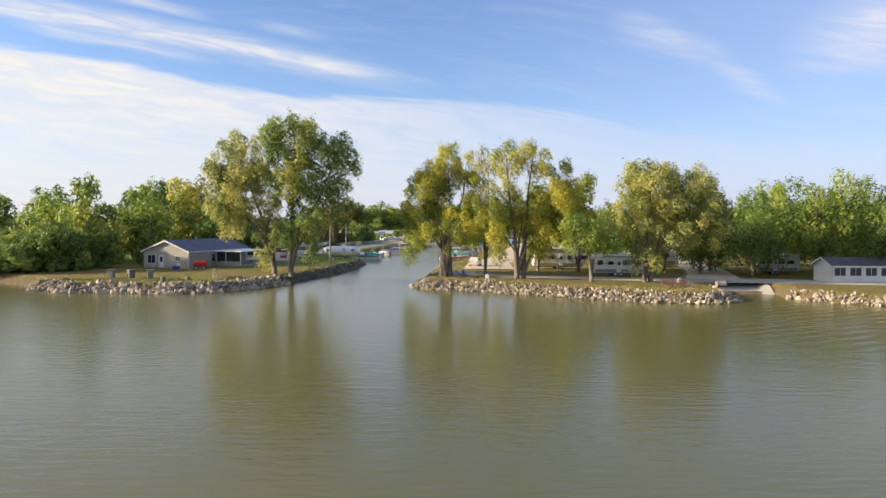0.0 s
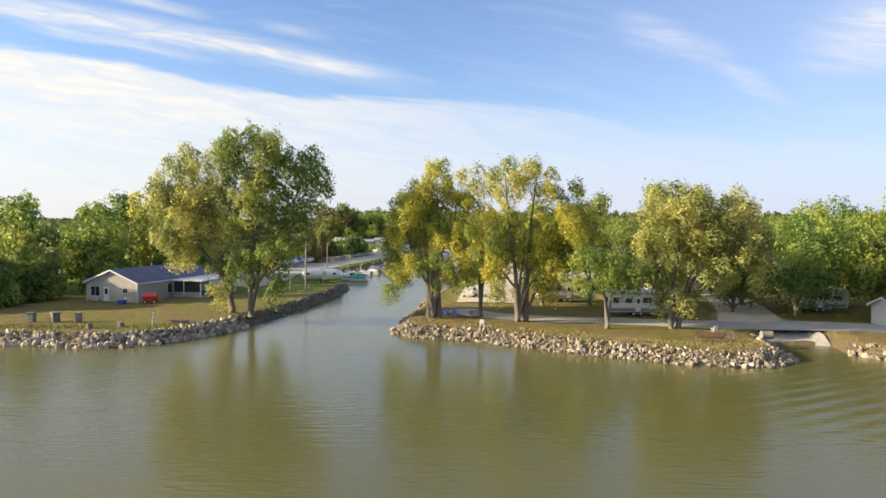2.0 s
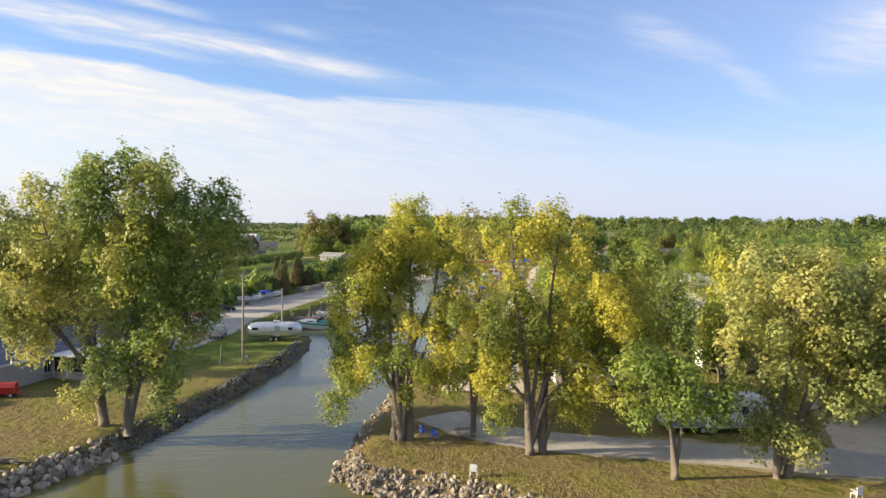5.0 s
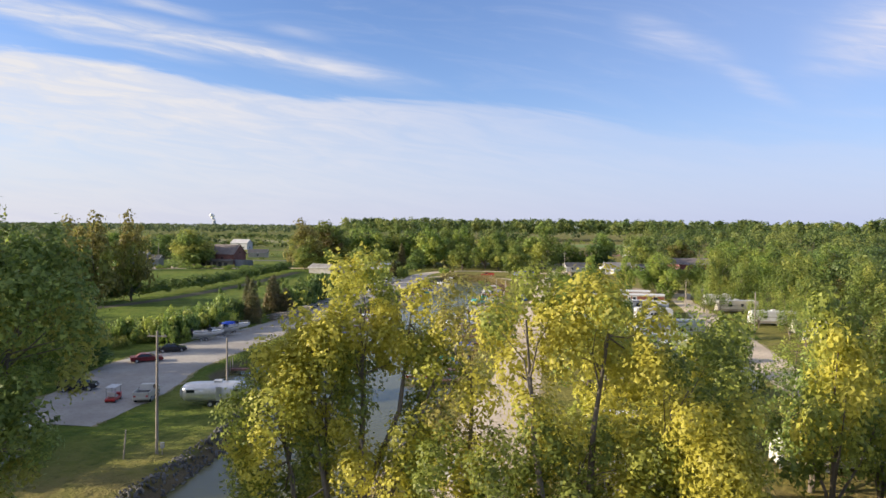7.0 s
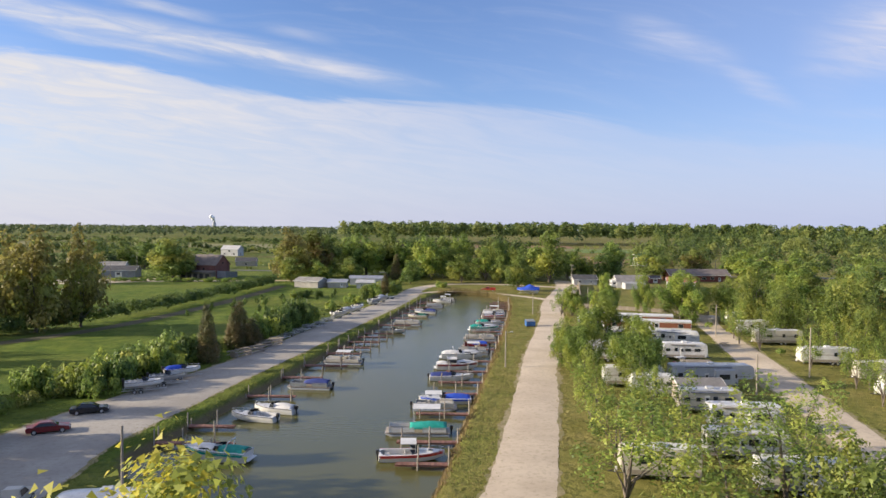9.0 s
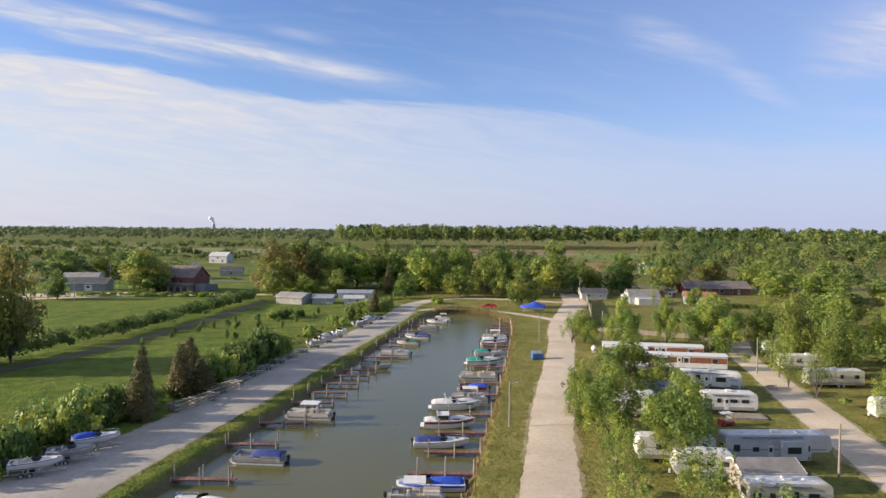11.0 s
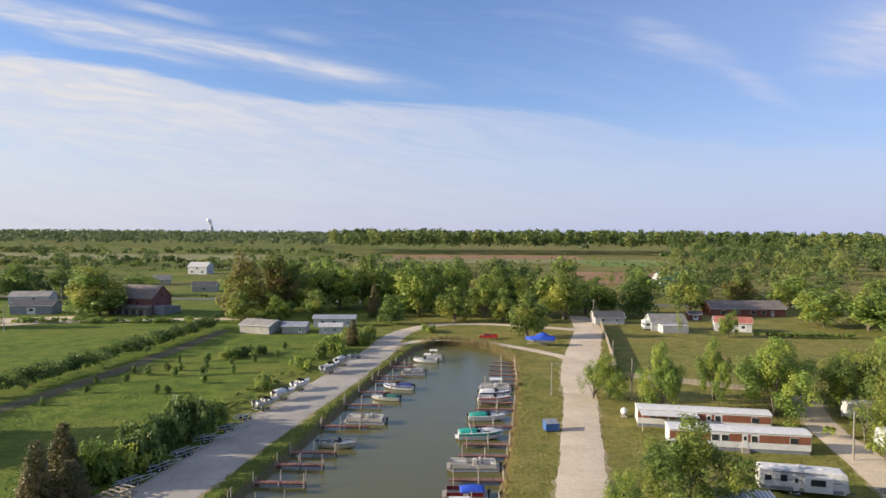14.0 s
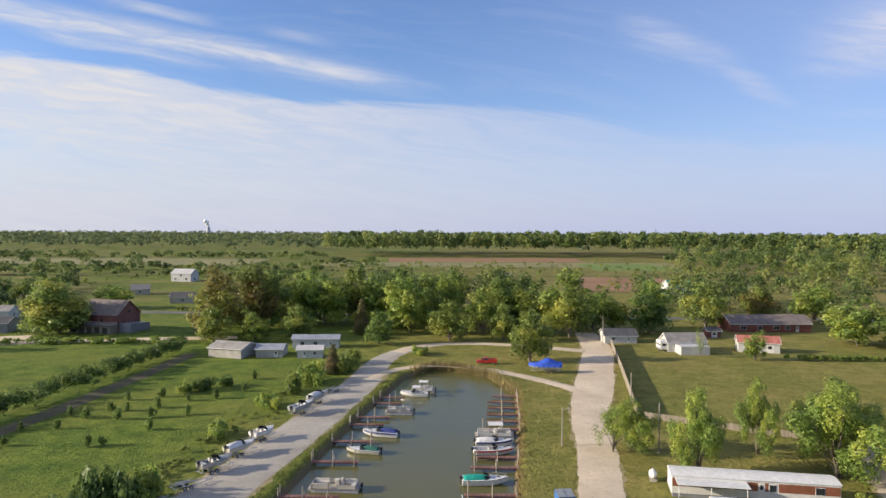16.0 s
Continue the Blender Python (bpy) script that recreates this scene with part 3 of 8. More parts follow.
def tubes(name, paths, material, sides=7):
    """Tapered limbs: each path is a list of (x, y, z, radius)."""
    V, F = [], []
    full = sides
    for path in paths:
        sides = full if len(path) > 3 else 4
        base = len(V)
        P = [Vector(p[:3]) for p in path]
        for i, p in enumerate(P):
            d = (P[min(i + 1, len(P) - 1)] - P[max(i - 1, 0)]).normalized()
            q = d.to_track_quat("Z", "Y")
            for k in range(sides):
                a = 2 * math.pi * k / sides
                V.append(p + q @ Vector((math.cos(a), math.sin(a), 0)) * path[i][3])
        for i in range(len(P) - 1):
            for k in range(sides):
                a, b = base + i * sides + k, base + i * sides + (k + 1) % sides
                F.append((a, b, b + sides, a + sides))
    return mesh_from(name, V, F, material, True)


def fill_lobe(rng, lobe, gap):
    x, y, z, rx, ry, rz = lobe
    n = max(5, int(1.35 * (rx * ry * rz) / gap ** 3))
    out = []
    for _ in range(n * 25):
        d = rng.normal(size=3)
        d /= np.linalg.norm(d)
        p = np.array([x, y, z]) + d * np.array([rx, ry, rz]) * rng.uniform(0.15, 1.0) ** 0.45
        if all(np.sum((p - q) ** 2) > gap * gap for q in out):
            out.append(p)
        if len(out) >= n:
            break
    return out


def tree_parts(seed, lobes, stems, trunk_r, leaf_mat, leaf=0.2, cover=0.9, gap=1.6, clump=1.15, bare=0.1, droop=1.1, twigs=0.25, rise=0.3):
    """Meshes of trunk and crown. lobes: (x, y, z, rx, ry, rz) about the base; stems: (x, y) feet of the trunks."""
    rng = np.random.default_rng(seed)
    paths, centres = [], []
    top = max(l[2] + l[5] for l in lobes)
    for i, l in enumerate(lobes):
        foot = stems[i % len(stems)]
        fork = (foot[0] * 0.8 + l[0] * 0.18, foot[1] * 0.8 + l[1] * 0.18, min(l[2] * 0.42, top * 0.3))
        knee = (l[0] * 0.62 + foot[0] * 0.3 + rng.normal() * 0.3, l[1] * 0.62 + foot[1] * 0.3 + rng.normal() * 0.3, l[2] * 0.74)
        r = trunk_r * (0.75 if i >= len(stems) else 1.0)
        if i >= len(stems) and l[2] < 7.2 and top > 12.5:
            hang = (foot[0] * 0.7 + l[0] * 0.3, foot[1] * 0.7 + l[1] * 0.3, l[2] + l[5] + 1.2)
            paths.append([(*hang, r * 0.28), (hang[0] * 0.4 + l[0] * 0.6, hang[1] * 0.4 + l[1] * 0.6, l[2] + l[5] * 0.9, r * 0.2), (l[0], l[1], l[2] - l[5] * 0.3, r * 0.06)])
        else:
            paths.append([(*foot, -0.25, r * 1.35), (foot[0], foot[1], 0.5, r * 1.05), (*fork, r * 0.7), (*knee, r * 0.38), (l[0], l[1], l[2] + l[5] * 0.35, r * 0.12)])
        mine = fill_lobe(rng, l, gap)
        for c in mine:
            if rng.random() < twigs:
                t = rng.uniform(0.25, 0.95)
                s = [knee[k] * (1 - t) + (l[0], l[1], l[2] + l[5] * 0.3)[k] * t for k in range(3)]
                if c[2] > s[2] - 2.5:
                    mid = [(s[k] + c[k]) / 2 + rng.normal() * 0.2 for k in range(3)]
                    paths.append([(*s, r * 0.17), (*mid, r * 0.1), (*(c * 0.9 + np.array(s) * 0.1), r * 0.03)])
        centres += mine
    centres = np.array(centres)
    keep = rng.random(len(centres)) > bare
    centres = centres[keep]
    radii = clump * rng.uniform(0.6, 1.25, len(centres))
    corners, k = boughs(rng, centres, radii, leaf, cover, droop)
    crown = quads("crown", corners, leaf_mat, turned(rng, centres, rise)[k])
    return tubes("trunk", paths, BARK), crown


def plant(name, m, meshes, label, category="tree", group=""):
    ob = empty(name, m, label, category, group)
    part("trunk", meshes[0], None, ob)
    part("crown", meshes[1], None, ob)
    return ob


def at_ground(x, y, rz=0.0, s=(1, 1, 1), z=GROUND_Z):
    return Matrix.LocRotScale((x, y, z), Euler((0, 0, radians(rz))), s)


# the large cottonwoods on the two points of land
COTTONWOODS = [
    (1.4, 111.3, LEAF_GOLD, 0.33, [(0, 0), (0.7, 0.3), (-0.5, 0.2)], "tall cottonwood with three leaning trunks, yellowing, on the point",
     [(-3.6, 2.2, 10.0, 2.9, 3.6, 6.2), (0.2, 4.8, 15.8, 2.4, 2.8, 4.1), (3.0, 4.6, 16.2, 1.8, 2.2, 3.4), (4.4, 2.2, 12.6, 2.2, 3.0, 4.4), (1.2, 0.4, 6.8, 4.2, 4.0, 3.2), (-1.5, 3.6, 12, 3, 3, 4), (-2.3, 2.4, 15.0, 2.0, 2.4, 2.8), (-4.6, -1.0, 5.2, 1.9, 1.8, 2.4), (3.6, -0.2, 6.0, 2.0, 2.0, 2.8)]),
    (11.7, 108.3, LEAF_GOLD, 0.33, [(0, 0), (1.0, 0.4)], "tall twin-trunk cottonwood with yellow-green leaves on the point",
     [(-1.6, 0, 16.6, 2.2, 2.6, 3.3), (2.2, 0.5, 17.0, 2.2, 2.4, 3.0), (5.6, 0.5, 13.0, 2.6, 3.0, 4.4), (-3.9, 0, 8.6, 3.1, 3.2, 3.0), (1.0, 1, 9.8, 3.8, 3.6, 3.8), (4.3, -0.5, 6.2, 2.5, 2.8, 3.0), (-2.6, -0.8, 5.0, 1.8, 1.8, 2.2), (6.0, 0.8, 7.6, 2.0, 2.0, 2.4), (6.6, -0.4, 10.4, 2.4, 2.4, 3.0), (2.6, -1.2, 4.8, 2.0, 1.8, 2.2)]),
    (21.4, 103.4, LEAF_LIGHT, 0.26, [(0, 0)], "small round-headed tree with pale bark on the bank",
     [(-0.9, 0, 6.6, 3.0, 3.2, 2.9), (1.7, 0.4, 5.8, 2.6, 2.8, 2.4)]),
    (28.8, 103.9, LEAF_PALE, 0.3, [(0, 0), (0.9, 0.2)], "broad twin-trunk cottonwood, gold on top, beside the lake",
     [(0.5, 0, 13.0, 4.1, 4.2, 3.8), (6.0, 0.5, 11.3, 4.2, 4.4, 4.6), (7.4, -0.4, 7.2, 3.2, 3.2, 2.8), (2.9, 0.6, 7.2, 3.8, 3.8, 3.6), (0.6, -0.6, 3.4, 2.3, 2.2, 1.9), (-2.4, 0, 9.4, 2.2, 2.6, 3.2)]),
    (-24.8, 114.2, LEAF_PALE, 0.4, [(0, 0)], "tall golden cottonwood leaning away from the channel",
     [(-5.4, 0.5, 16.2, 4.4, 4.6, 5.0), (-6.4, -0.4, 10.8, 3.9, 4.0, 3.3), (-1.4, -1.2, 4.4, 1.7, 1.7, 3.3), (-1.0, 0.5, 9.0, 3.0, 3.2, 3.0), (-6.0, 0.2, 7.0, 2.2, 2.2, 2.6), (-8.2, 0.6, 13.0, 2.2, 2.4, 3.2)]),
    (-21.9, 112.6, LEAF_MIXED, 0.42, [(0, 0)], "tallest cottonwood, mostly green, beside the channel",
     [(0.6, 0, 20.0, 4.3, 4.4, 3.9), (3.0, -0.6, 5.2, 1.5, 1.4, 2.8), (-0.8, -0.8, 5.4, 1.4, 1.3, 2.6), (0, 0.6, 14.4, 4.8, 4.6, 4.0), (6.6, 0.4, 16.4, 3.1, 3.6, 5.2), (5.2, -0.4, 10.2, 3.0, 3.0, 2.9), (2.4, 0.6, 8.2, 3.4, 3.2, 2.5)]),
    (7.4, 112.4, LEAF_BROWN, 0.24, [(0, 0)], "sparse half-bare cottonwood with tan leaves on the point", [(0.2, 0, 16.4, 2.3, 2.2, 3.2), (-1.2, 0.4, 11.6, 2.2, 2.0, 3.0), (1.3, -0.3, 8.6, 2.2, 2.2, 3.0)]),
]
for k, (x, y, leaf_m, r, stems, label, lobes) in enumerate(COTTONWOODS):
    fine, thin = k in (0, 1, 6), k == 6
    meshes = tree_parts(100 + k, lobes, stems, r, leaf_m, 0.105 if fine else 0.135, 0.4 if thin else 0.85 if fine else 0.76, 1.34, 0.8 if thin else 1.02, 0.3 if thin else 0.12, 1.3, 0.9 if thin else 0.5, 0.45)
    plant("cottonwood_tree", at_ground(x, y, 0, (1.03, 1.03, 0.99)), meshes, label, "tree", "cottonwoods on the points")

# broad-leaved trees of the camp and beyond: a few forms, each planted many times (height about 12 m)
FORMS = {}


def form(kind):
    if kind in FORMS:
        return FORMS[kind]
    rng = np.random.default_rng(sum(map(ord, kind)))
    j = lambda s: float(rng.normal() * s)
    if "round" in kind:
        lobes = [(j(0.5), j(0.5), 7.6, 3.6, 3.6, 4.0), (2.0, j(1), 6.0, 2.8, 2.8, 3.0), (-2.0, j(1), 6.3, 2.8, 2.8, 3.2), (j(0.5), 2, 5.6, 2.8, 2.6, 2.8), (j(1), -2, 5.4, 2.8, 2.6, 2.8), (j(0.8), j(0.8), 10.0, 2.2, 2.2, 2.0), (1.9, 1.6, 3.0, 2.2, 2.2, 1.6), (-1.8, -1.7, 2.9, 2.2, 2.2, 1.6), (2.0, -1.6, 3.2, 2.0, 2.0, 1.6)]
        mats = {"a": LEAF_GREEN, "b": LEAF_OLIVE, "c": LEAF_DARK, "d": LEAF_RUST, "e": LEAF_GOLD, "f": LEAF_MIXED, "g": LEAF_BROWN}
        got = tree_parts(len(kind) + ord(kind[-1]), lobes, [(0, 0)], 0.24, mats[kind[-1]], *((0.16, 0.52, 1.55, 0.95, 0.08, 1.6) if kind.startswith("fine") else (0.27, 0.62, 1.75, 1.2, 0.08)))
    elif kind.startswith("airy"):
        lobes = [(j(0.5), j(0.5), 8.2, 2.2, 2.2, 3.6), (1.7, j(1), 5.6, 2.0, 2.0, 2.6), (-1.6, j(1), 6.2, 1.9, 2.0, 2.8), (j(1), 1.6, 5.2, 1.9, 1.8, 2.2), (j(1), -1.6, 4.8, 1.9, 1.8, 2.2)]
        mats = {"a": LEAF_LIGHT, "b": LEAF_GREEN}
        got = tree_parts(50 + ord(kind[-1]), lobes, [(0, 0)], 0.16, mats[kind[-1]], 0.135, 0.42, 1.2, 0.6, 0.1, 2.2, 0.4)
    elif kind == "camp":
        lobes = [(j(0.4), j(0.4), 8.8, 2.6, 2.6, 2.8), (2.2, j(1), 6.4, 2.4, 2.4, 2.8), (-2.2, j(1), 6.6, 2.4, 2.4, 2.8), (j(0.5), 2.2, 5.4, 2.4, 2.4, 2.8), (j(1), -2.2, 5.2, 2.4, 2.4, 2.8), (1.6, -1.6, 3.0, 1.8, 1.8, 1.6), (-1.6, 1.4, 3.0, 1.8, 1.8, 1.6)]
        got = tree_parts(33, lobes, [(0, 0), (0.4, 0.2)], 0.18, LEAF_GREEN, 0.13, 0.8, 1.25, 0.9, 0.05, 1.4, 0.4)
    elif kind == "gold":
        lobes = [(j(0.5), j(0.5), 8.6, 2.6, 2.6, 3.2), (2.2, j(1), 6.2, 2.2, 2.2, 3.0), (-2.2, j(1), 6.6, 2.2, 2.2, 3.0), (j(0.5), 2.2, 5.2, 2.2, 2.2, 2.6), (j(1), -2.2, 5.0, 2.2, 2.2, 2.6)]
        got = tree_parts(91, lobes, [(0, 0)], 0.2, LEAF_GOLD, 0.16, 0.8, 1.4, 0.98, 0.1, 1.25, 0.5, 0.5)
    elif kind == "willow":
        lobes = [(j(0.5), j(0.5), 8.4, 3.0, 3.0, 3.4)] + [(3.0 * math.cos(a), 3.0 * math.sin(a), 4.8, 1.5, 1.5, 3.6) for a in np.arange(0, 6.2, 0.9)]
        got = tree_parts(77, lobes, [(0, 0)], 0.28, LEAF_LIGHT, 0.24, 0.8, 1.3, 0.9, 0.06, 1.7)
    FORMS[kind] = got
    return got


LABELS = {"camp": "bushy light green ash tree", "gold": "yellowing fine-leaved cottonwood", "rounda": "full green maple tree in leaf", "roundb": "light green broad-leaved tree", "roundc": "dark green dense broad-leaved tree", "rounde": "yellowing broad-leaved tree",
          "roundg": "brownish gold broad-leaved tree", "roundd": "rusty brown broad-leaved tree", "roundf": "green cottonwood with a few yellow leaves", "airya": "slender light green locust tree with open crown", "airyb": "slender open-crowned green tree", "willow": "drooping green willow tree"}
_turn = random.Random(4)


def tree_at(kind, x, y, h, r, group="", place=""):
    mesh_h, mesh_r = 12.0, (4.7 if "round" in kind else 3.6 if kind.startswith("airy") else 4.6)
    s = (r / mesh_r, r / mesh_r * _turn.uniform(0.9, 1.1), h / mesh_h)
    name = {"c": "ash_tree", "g": "cottonwood_tree", "r": "maple_tree", "f": "maple_tree", "a": "locust_tree", "w": "willow_tree"}[kind[0]]
    return plant(name, at_ground(x, y, _turn.uniform(0, 360), s), form(kind), LABELS[kind.replace("fine", "")] + place, "tree", group)


CAMP_TREES = [("gold", 33.5, 126, 17.5, 5.2), ("roundf", 36.5, 134.5, 12, 4.8), ("gold", 40, 131, 14.5, 4.8), ("rounda", 46.5, 127, 14, 5.2), ("rounda", 55.5, 126, 14.5, 5.2), ("roundc", 62, 130, 15, 5.4), ("rounda", 66, 121, 16, 6), ("roundc", 77, 119, 19, 6.4),
              ("rounda", 89, 112, 16, 6), ("roundc", 52, 143, 14, 5), ("rounda", 66, 146, 15, 5.4), ("roundb", 78, 138, 16, 6), ("gold", 17, 126, 15, 5.8), ("gold", 23.5, 124, 16, 6.0), ("roundc", 49, 116, 12.5, 4.8), ("rounda", 58, 114, 13.5, 5.2), ("roundc", 68, 109, 14.5, 5.6), ("rounda", 42, 119, 11, 4), ("roundb", 34, 146, 12, 4.4),
              ("airya", 24.0, 165, 11.0, 5.2), ("airya", 39.5, 167, 11.6, 5.6), ("airya", 30.5, 157, 11, 5.0), ("airya", 33.0, 176, 10, 4.8), ("airya", 45.5, 176, 10, 4.4), ("airya", 25.5, 189, 8.5, 3.4), ("airya", 35, 198, 9.5, 3.8), ("airyb", 46, 158, 10, 4), ("airya", 26, 178, 8, 3.2),
              ("camp", 30.6, 222, 11.0, 4.2), ("camp", 37.0, 211, 11.4, 4.6), ("airyb", 28.5, 208, 8, 3), ("airyb", 28.2, 199, 7.5, 2.8), ("camp", 39, 245, 11.6, 5.4), ("camp", 38.4, 217, 10.4, 4.2), ("camp", 29.4, 227, 6.2, 3.0),
              ("airya", 33, 188, 8.2, 2.8), ("rounda", 29.5, 238, 7.5, 2.8),
              ("camp", 48.9, 290, 13, 4.2), ("camp", 61.8, 299.6, 12.4, 3.2), ("camp", 69, 289, 14, 6.4), ("rounda", 81.9, 290, 12, 5), ("roundb", 83.3, 277, 15.5, 5), ("camp", 41.5, 301, 8.8, 4.4), ("airya", 38.5, 300, 8.5, 3.6),
              ("camp", 74.6, 300, 12.5, 6.5), ("rounda", 90.5, 293, 12, 6), ("roundb", 91.5, 249, 16, 6.6), ("rounda", 89, 271, 14, 4.6), ("roundb", 98, 262, 14, 6), ("rounda", 104, 278, 13, 6), ("roundb", 100, 236, 14, 6),
              ("airya", 79, 236, 8, 2.6), ("airya", 70, 202, 9, 3.2), ("airya", 72.5, 213, 8.5, 3.0), ("airyb", 68.5, 192, 9, 3.2), ("airya", 70.5, 254, 8.5, 2.8), ("airya", 72.5, 262, 9.5, 3.0), ("airyb", 71.5, 246, 9, 3.0), ("roundb", 84, 262, 12, 4.4), ("airya", 86, 243, 10, 4), ("airya", 73.5, 229, 8, 2.8), ("roundb", 86, 232, 11, 4),("airya", 77, 275, 10, 3.6), ("airya", 77, 222, 7, 2.4), ("airyb", 74, 212, 7.5, 2.5), ("airya", 86, 226, 9, 3.5), ("roundb", 92, 210, 13, 5.5), ("rounda", 106, 220, 14, 6), ("roundb", 82, 190, 12, 5), ("rounda", 95, 186, 14, 6), ("roundb", 75, 172, 12, 5),
              ("rounda", 88, 165, 14, 6), ("rounda", 104, 172, 15, 6.5), ("roundc", 110, 150, 15, 6.5), ("rounda", 96, 140, 15, 6.5), ("roundb", 118, 196, 14, 6.5), ("rounda", 122, 240, 14, 6.5), ("roundb", 116, 262, 14, 6.5), ("roundc", 118, 292, 14, 6)]
for row in CAMP_TREES:
    if row[0][:5] == "round":
        row = ("fine" + row[0], *row[1:])
    tree_at(*row, "trees of the trailer camp", " beside the trailers")

FAR_TREES = [("roundf", -124, 421, 18, 10.5), ("roundf", -124.6, 421.8, 17, 9.6), ("roundc", -168, 488, 14, 9), ("roundc", -196, 482, 15, 10), ("rounda", -142, 494, 11, 8), ("roundc", -218, 470, 15, 9), ("rounda", -182, 500, 13, 9), ("roundg", -68, 418, 22, 10), ("roundb", -56, 441, 20.5, 8.6), ("roundd", -60, 434, 22, 9), ("rounda", -37, 446, 21, 9), ("roundb", -26, 452, 22, 8), ("rounda", -3.6, 428, 22, 8.4), ("roundb", 2, 437, 20, 7),
             ("rounda", 9, 448, 22, 7), ("roundb", 10.5, 411, 13, 6.0), ("willow", 22, 425, 16, 7.5), ("roundb", 28, 411, 12, 4.3), ("roundb", 33, 377, 14, 6.0), ("roundb", 51, 420, 23, 9.5), ("rounda", 43, 432, 18, 8), ("roundc", 30, 441, 18, 8),
             ("roundc", 82, 431, 18, 9.4), ("roundb", 106, 446, 17, 8.4), ("roundd", 129, 454, 15, 7), ("rounda", 96.5, 381, 8.4, 3.2), ("rounda", 155, 463, 16, 9), ("rounda", 140, 407, 15, 9), ("rounda", 150, 398, 14, 9), ("roundb", 163, 416, 16, 9),
             ("airya", 83, 386, 8.5, 1.5), ("roundc", -12, 404, 10, 5), ("rounda", -17, 446, 19, 7), ("roundc", -46, 452, 19, 7), ("rounda", 38, 447, 17, 7), ("roundb", -65, 405, 11, 6), ("rounda", -52, 408, 10, 5.5), ("roundb", -40, 412, 11, 5.5), ("rounda", 62, 436, 15, 7), ("rounda", 70, 440, 13, 6), ("roundg", -88.5, 258, 22, 7.2), ("roundg", -83, 267, 22.5, 6.0), ("roundg", -96, 262, 21, 7), ("rounda", -105, 256, 20, 7), ("roundc", -67, 172, 17, 5.5), ("roundc", -73, 188, 15, 5.5), ("roundc", -66, 156, 14, 5), ("rounda", -114, 208, 18, 6), ("rounda", -124, 226, 18, 6), ("rounda", -84, 222, 9, 4), ("rounde", -55, 163, 17, 6.8),
             ("roundc", -143, 386, 11, 5), ("roundb", -62.5, 131, 15.5, 5.0), ("rounda", -72, 134, 13, 5), ("roundc", -84, 140, 12, 6), ("roundc", -98, 146, 13, 7), ("roundc", -112, 150, 12, 7),
             ("roundb", -60, 148, 15, 5.2), ("rounda", -57, 140, 13.5, 5), ("roundc", -47.5, 178, 8, 3.8), ("rounda", -50.5, 169, 10, 4.4), ("roundc", -49.5, 157, 11, 4.6), ("rounda", 112, 320, 13, 7), ("roundb", 124, 335, 14, 7), ("roundc", 138, 322, 14, 7), ("roundd", 130, 305, 14, 7), ("roundb", 152, 340, 14, 8), ("roundb", 178, 395, 15, 8), ("rounda", 172, 372, 15, 8)]
for row in FAR_TREES:
    tree_at(*row, "", " among the fields")


def leafy(rng, centres, radii, leaf, mat, cover=0.9, hang=1.0):
    corners, k = boughs(rng, centres, radii, leaf, cover, hang)
    return quads("crown", corners, mat, turned(rng, centres)[k])


def needle_crown(rng, centres, radii):
    return leafy(rng, centres, np.asarray(radii) * 0.85, 0.105, NEEDLES, 0.5, 1.7)


def cedar_mesh(seed):
    rng = np.random.default_rng(seed)
    cs, rs = [], []
    for z in np.arange(0.6, 8.8, 0.5):
        w = 1.75 * (1 - z / 9.4) ** 0.75 * (0.6 + min(z, 1.5) * 0.27)
        for a in np.arange(0, 6.28, 6.28 / max(3, int(w * 5))):
            q = a + rng.uniform(-0.3, 0.3)
            cs.append((w * 0.72 * math.cos(q), w * 0.72 * math.sin(q), z + rng.normal() * 0.15))
            rs.append(0.36 + 0.26 * w)
    return tubes("trunk", [[(0, 0, -0.2, 0.16), (0, 0, 4, 0.1), (0, 0, 8.8, 0.03)]], BARK), needle_crown(rng, cs, rs)


def bush_mesh(seed, mat, leaf=0.15, cover=0.9):
    rng = np.random.default_rng(seed)
    cs = [(rng.normal() * 0.9, rng.normal() * 0.9, abs(rng.normal()) * 0.55 + 0.45) for _ in range(26)]
    stems = [[(c[0] * 0.1, c[1] * 0.1, -0.15, 0.05), (c[0] * 0.5, c[1] * 0.5, c[2] * 0.6, 0.03), (*c, 0.01)] for c in cs[:9]]
    return tubes("stem", stems, BARK, 5), leafy(rng, cs, rng.uniform(0.38, 0.7, len(cs)), leaf, mat, cover)


CEDAR = [cedar_mesh(1), cedar_mesh(2)]
BUSH = {"g": bush_mesh(3, LEAF_GREEN), "l": bush_mesh(4, LEAF_LIGHT), "d": bush_mesh(5, LEAF_DARK), "y": bush_mesh(6, LEAF_MIXED)}
for x, y, h, r in [(-37.1, 226.5, 9.4, 2.3), (-36.8, 241, 8.8, 2.4), (-34, 243, 6, 2.6), (-41, 236, 9.4, 1.8), (-20, 423, 12, 2.9), (-18.4, 359, 7.4, 2.2), (-38.5, 249.5, 8.6, 2.6), (118, 456, 9, 2.5)]:
    plant("cedar_tree", at_ground(x, y, _turn.uniform(0, 360), (r / 1.75, r / 1.75, h / 9)), CEDAR[int(x) % 2], "dark pointed red cedar beside the lane", "tree", "cedars along the lane")


def bush_at(kind, x, y, h, r, label="leafy green bush at the field's edge"):
    ob = empty("bush", at_ground(x, y, _turn.uniform(0, 360), (r / 1.8, r / 1.8, h / 1.7)), label, "bush", "bushes")
    part("stem", BUSH[kind][0], None, ob)
    part("crown", BUSH[kind][1], None, ob)


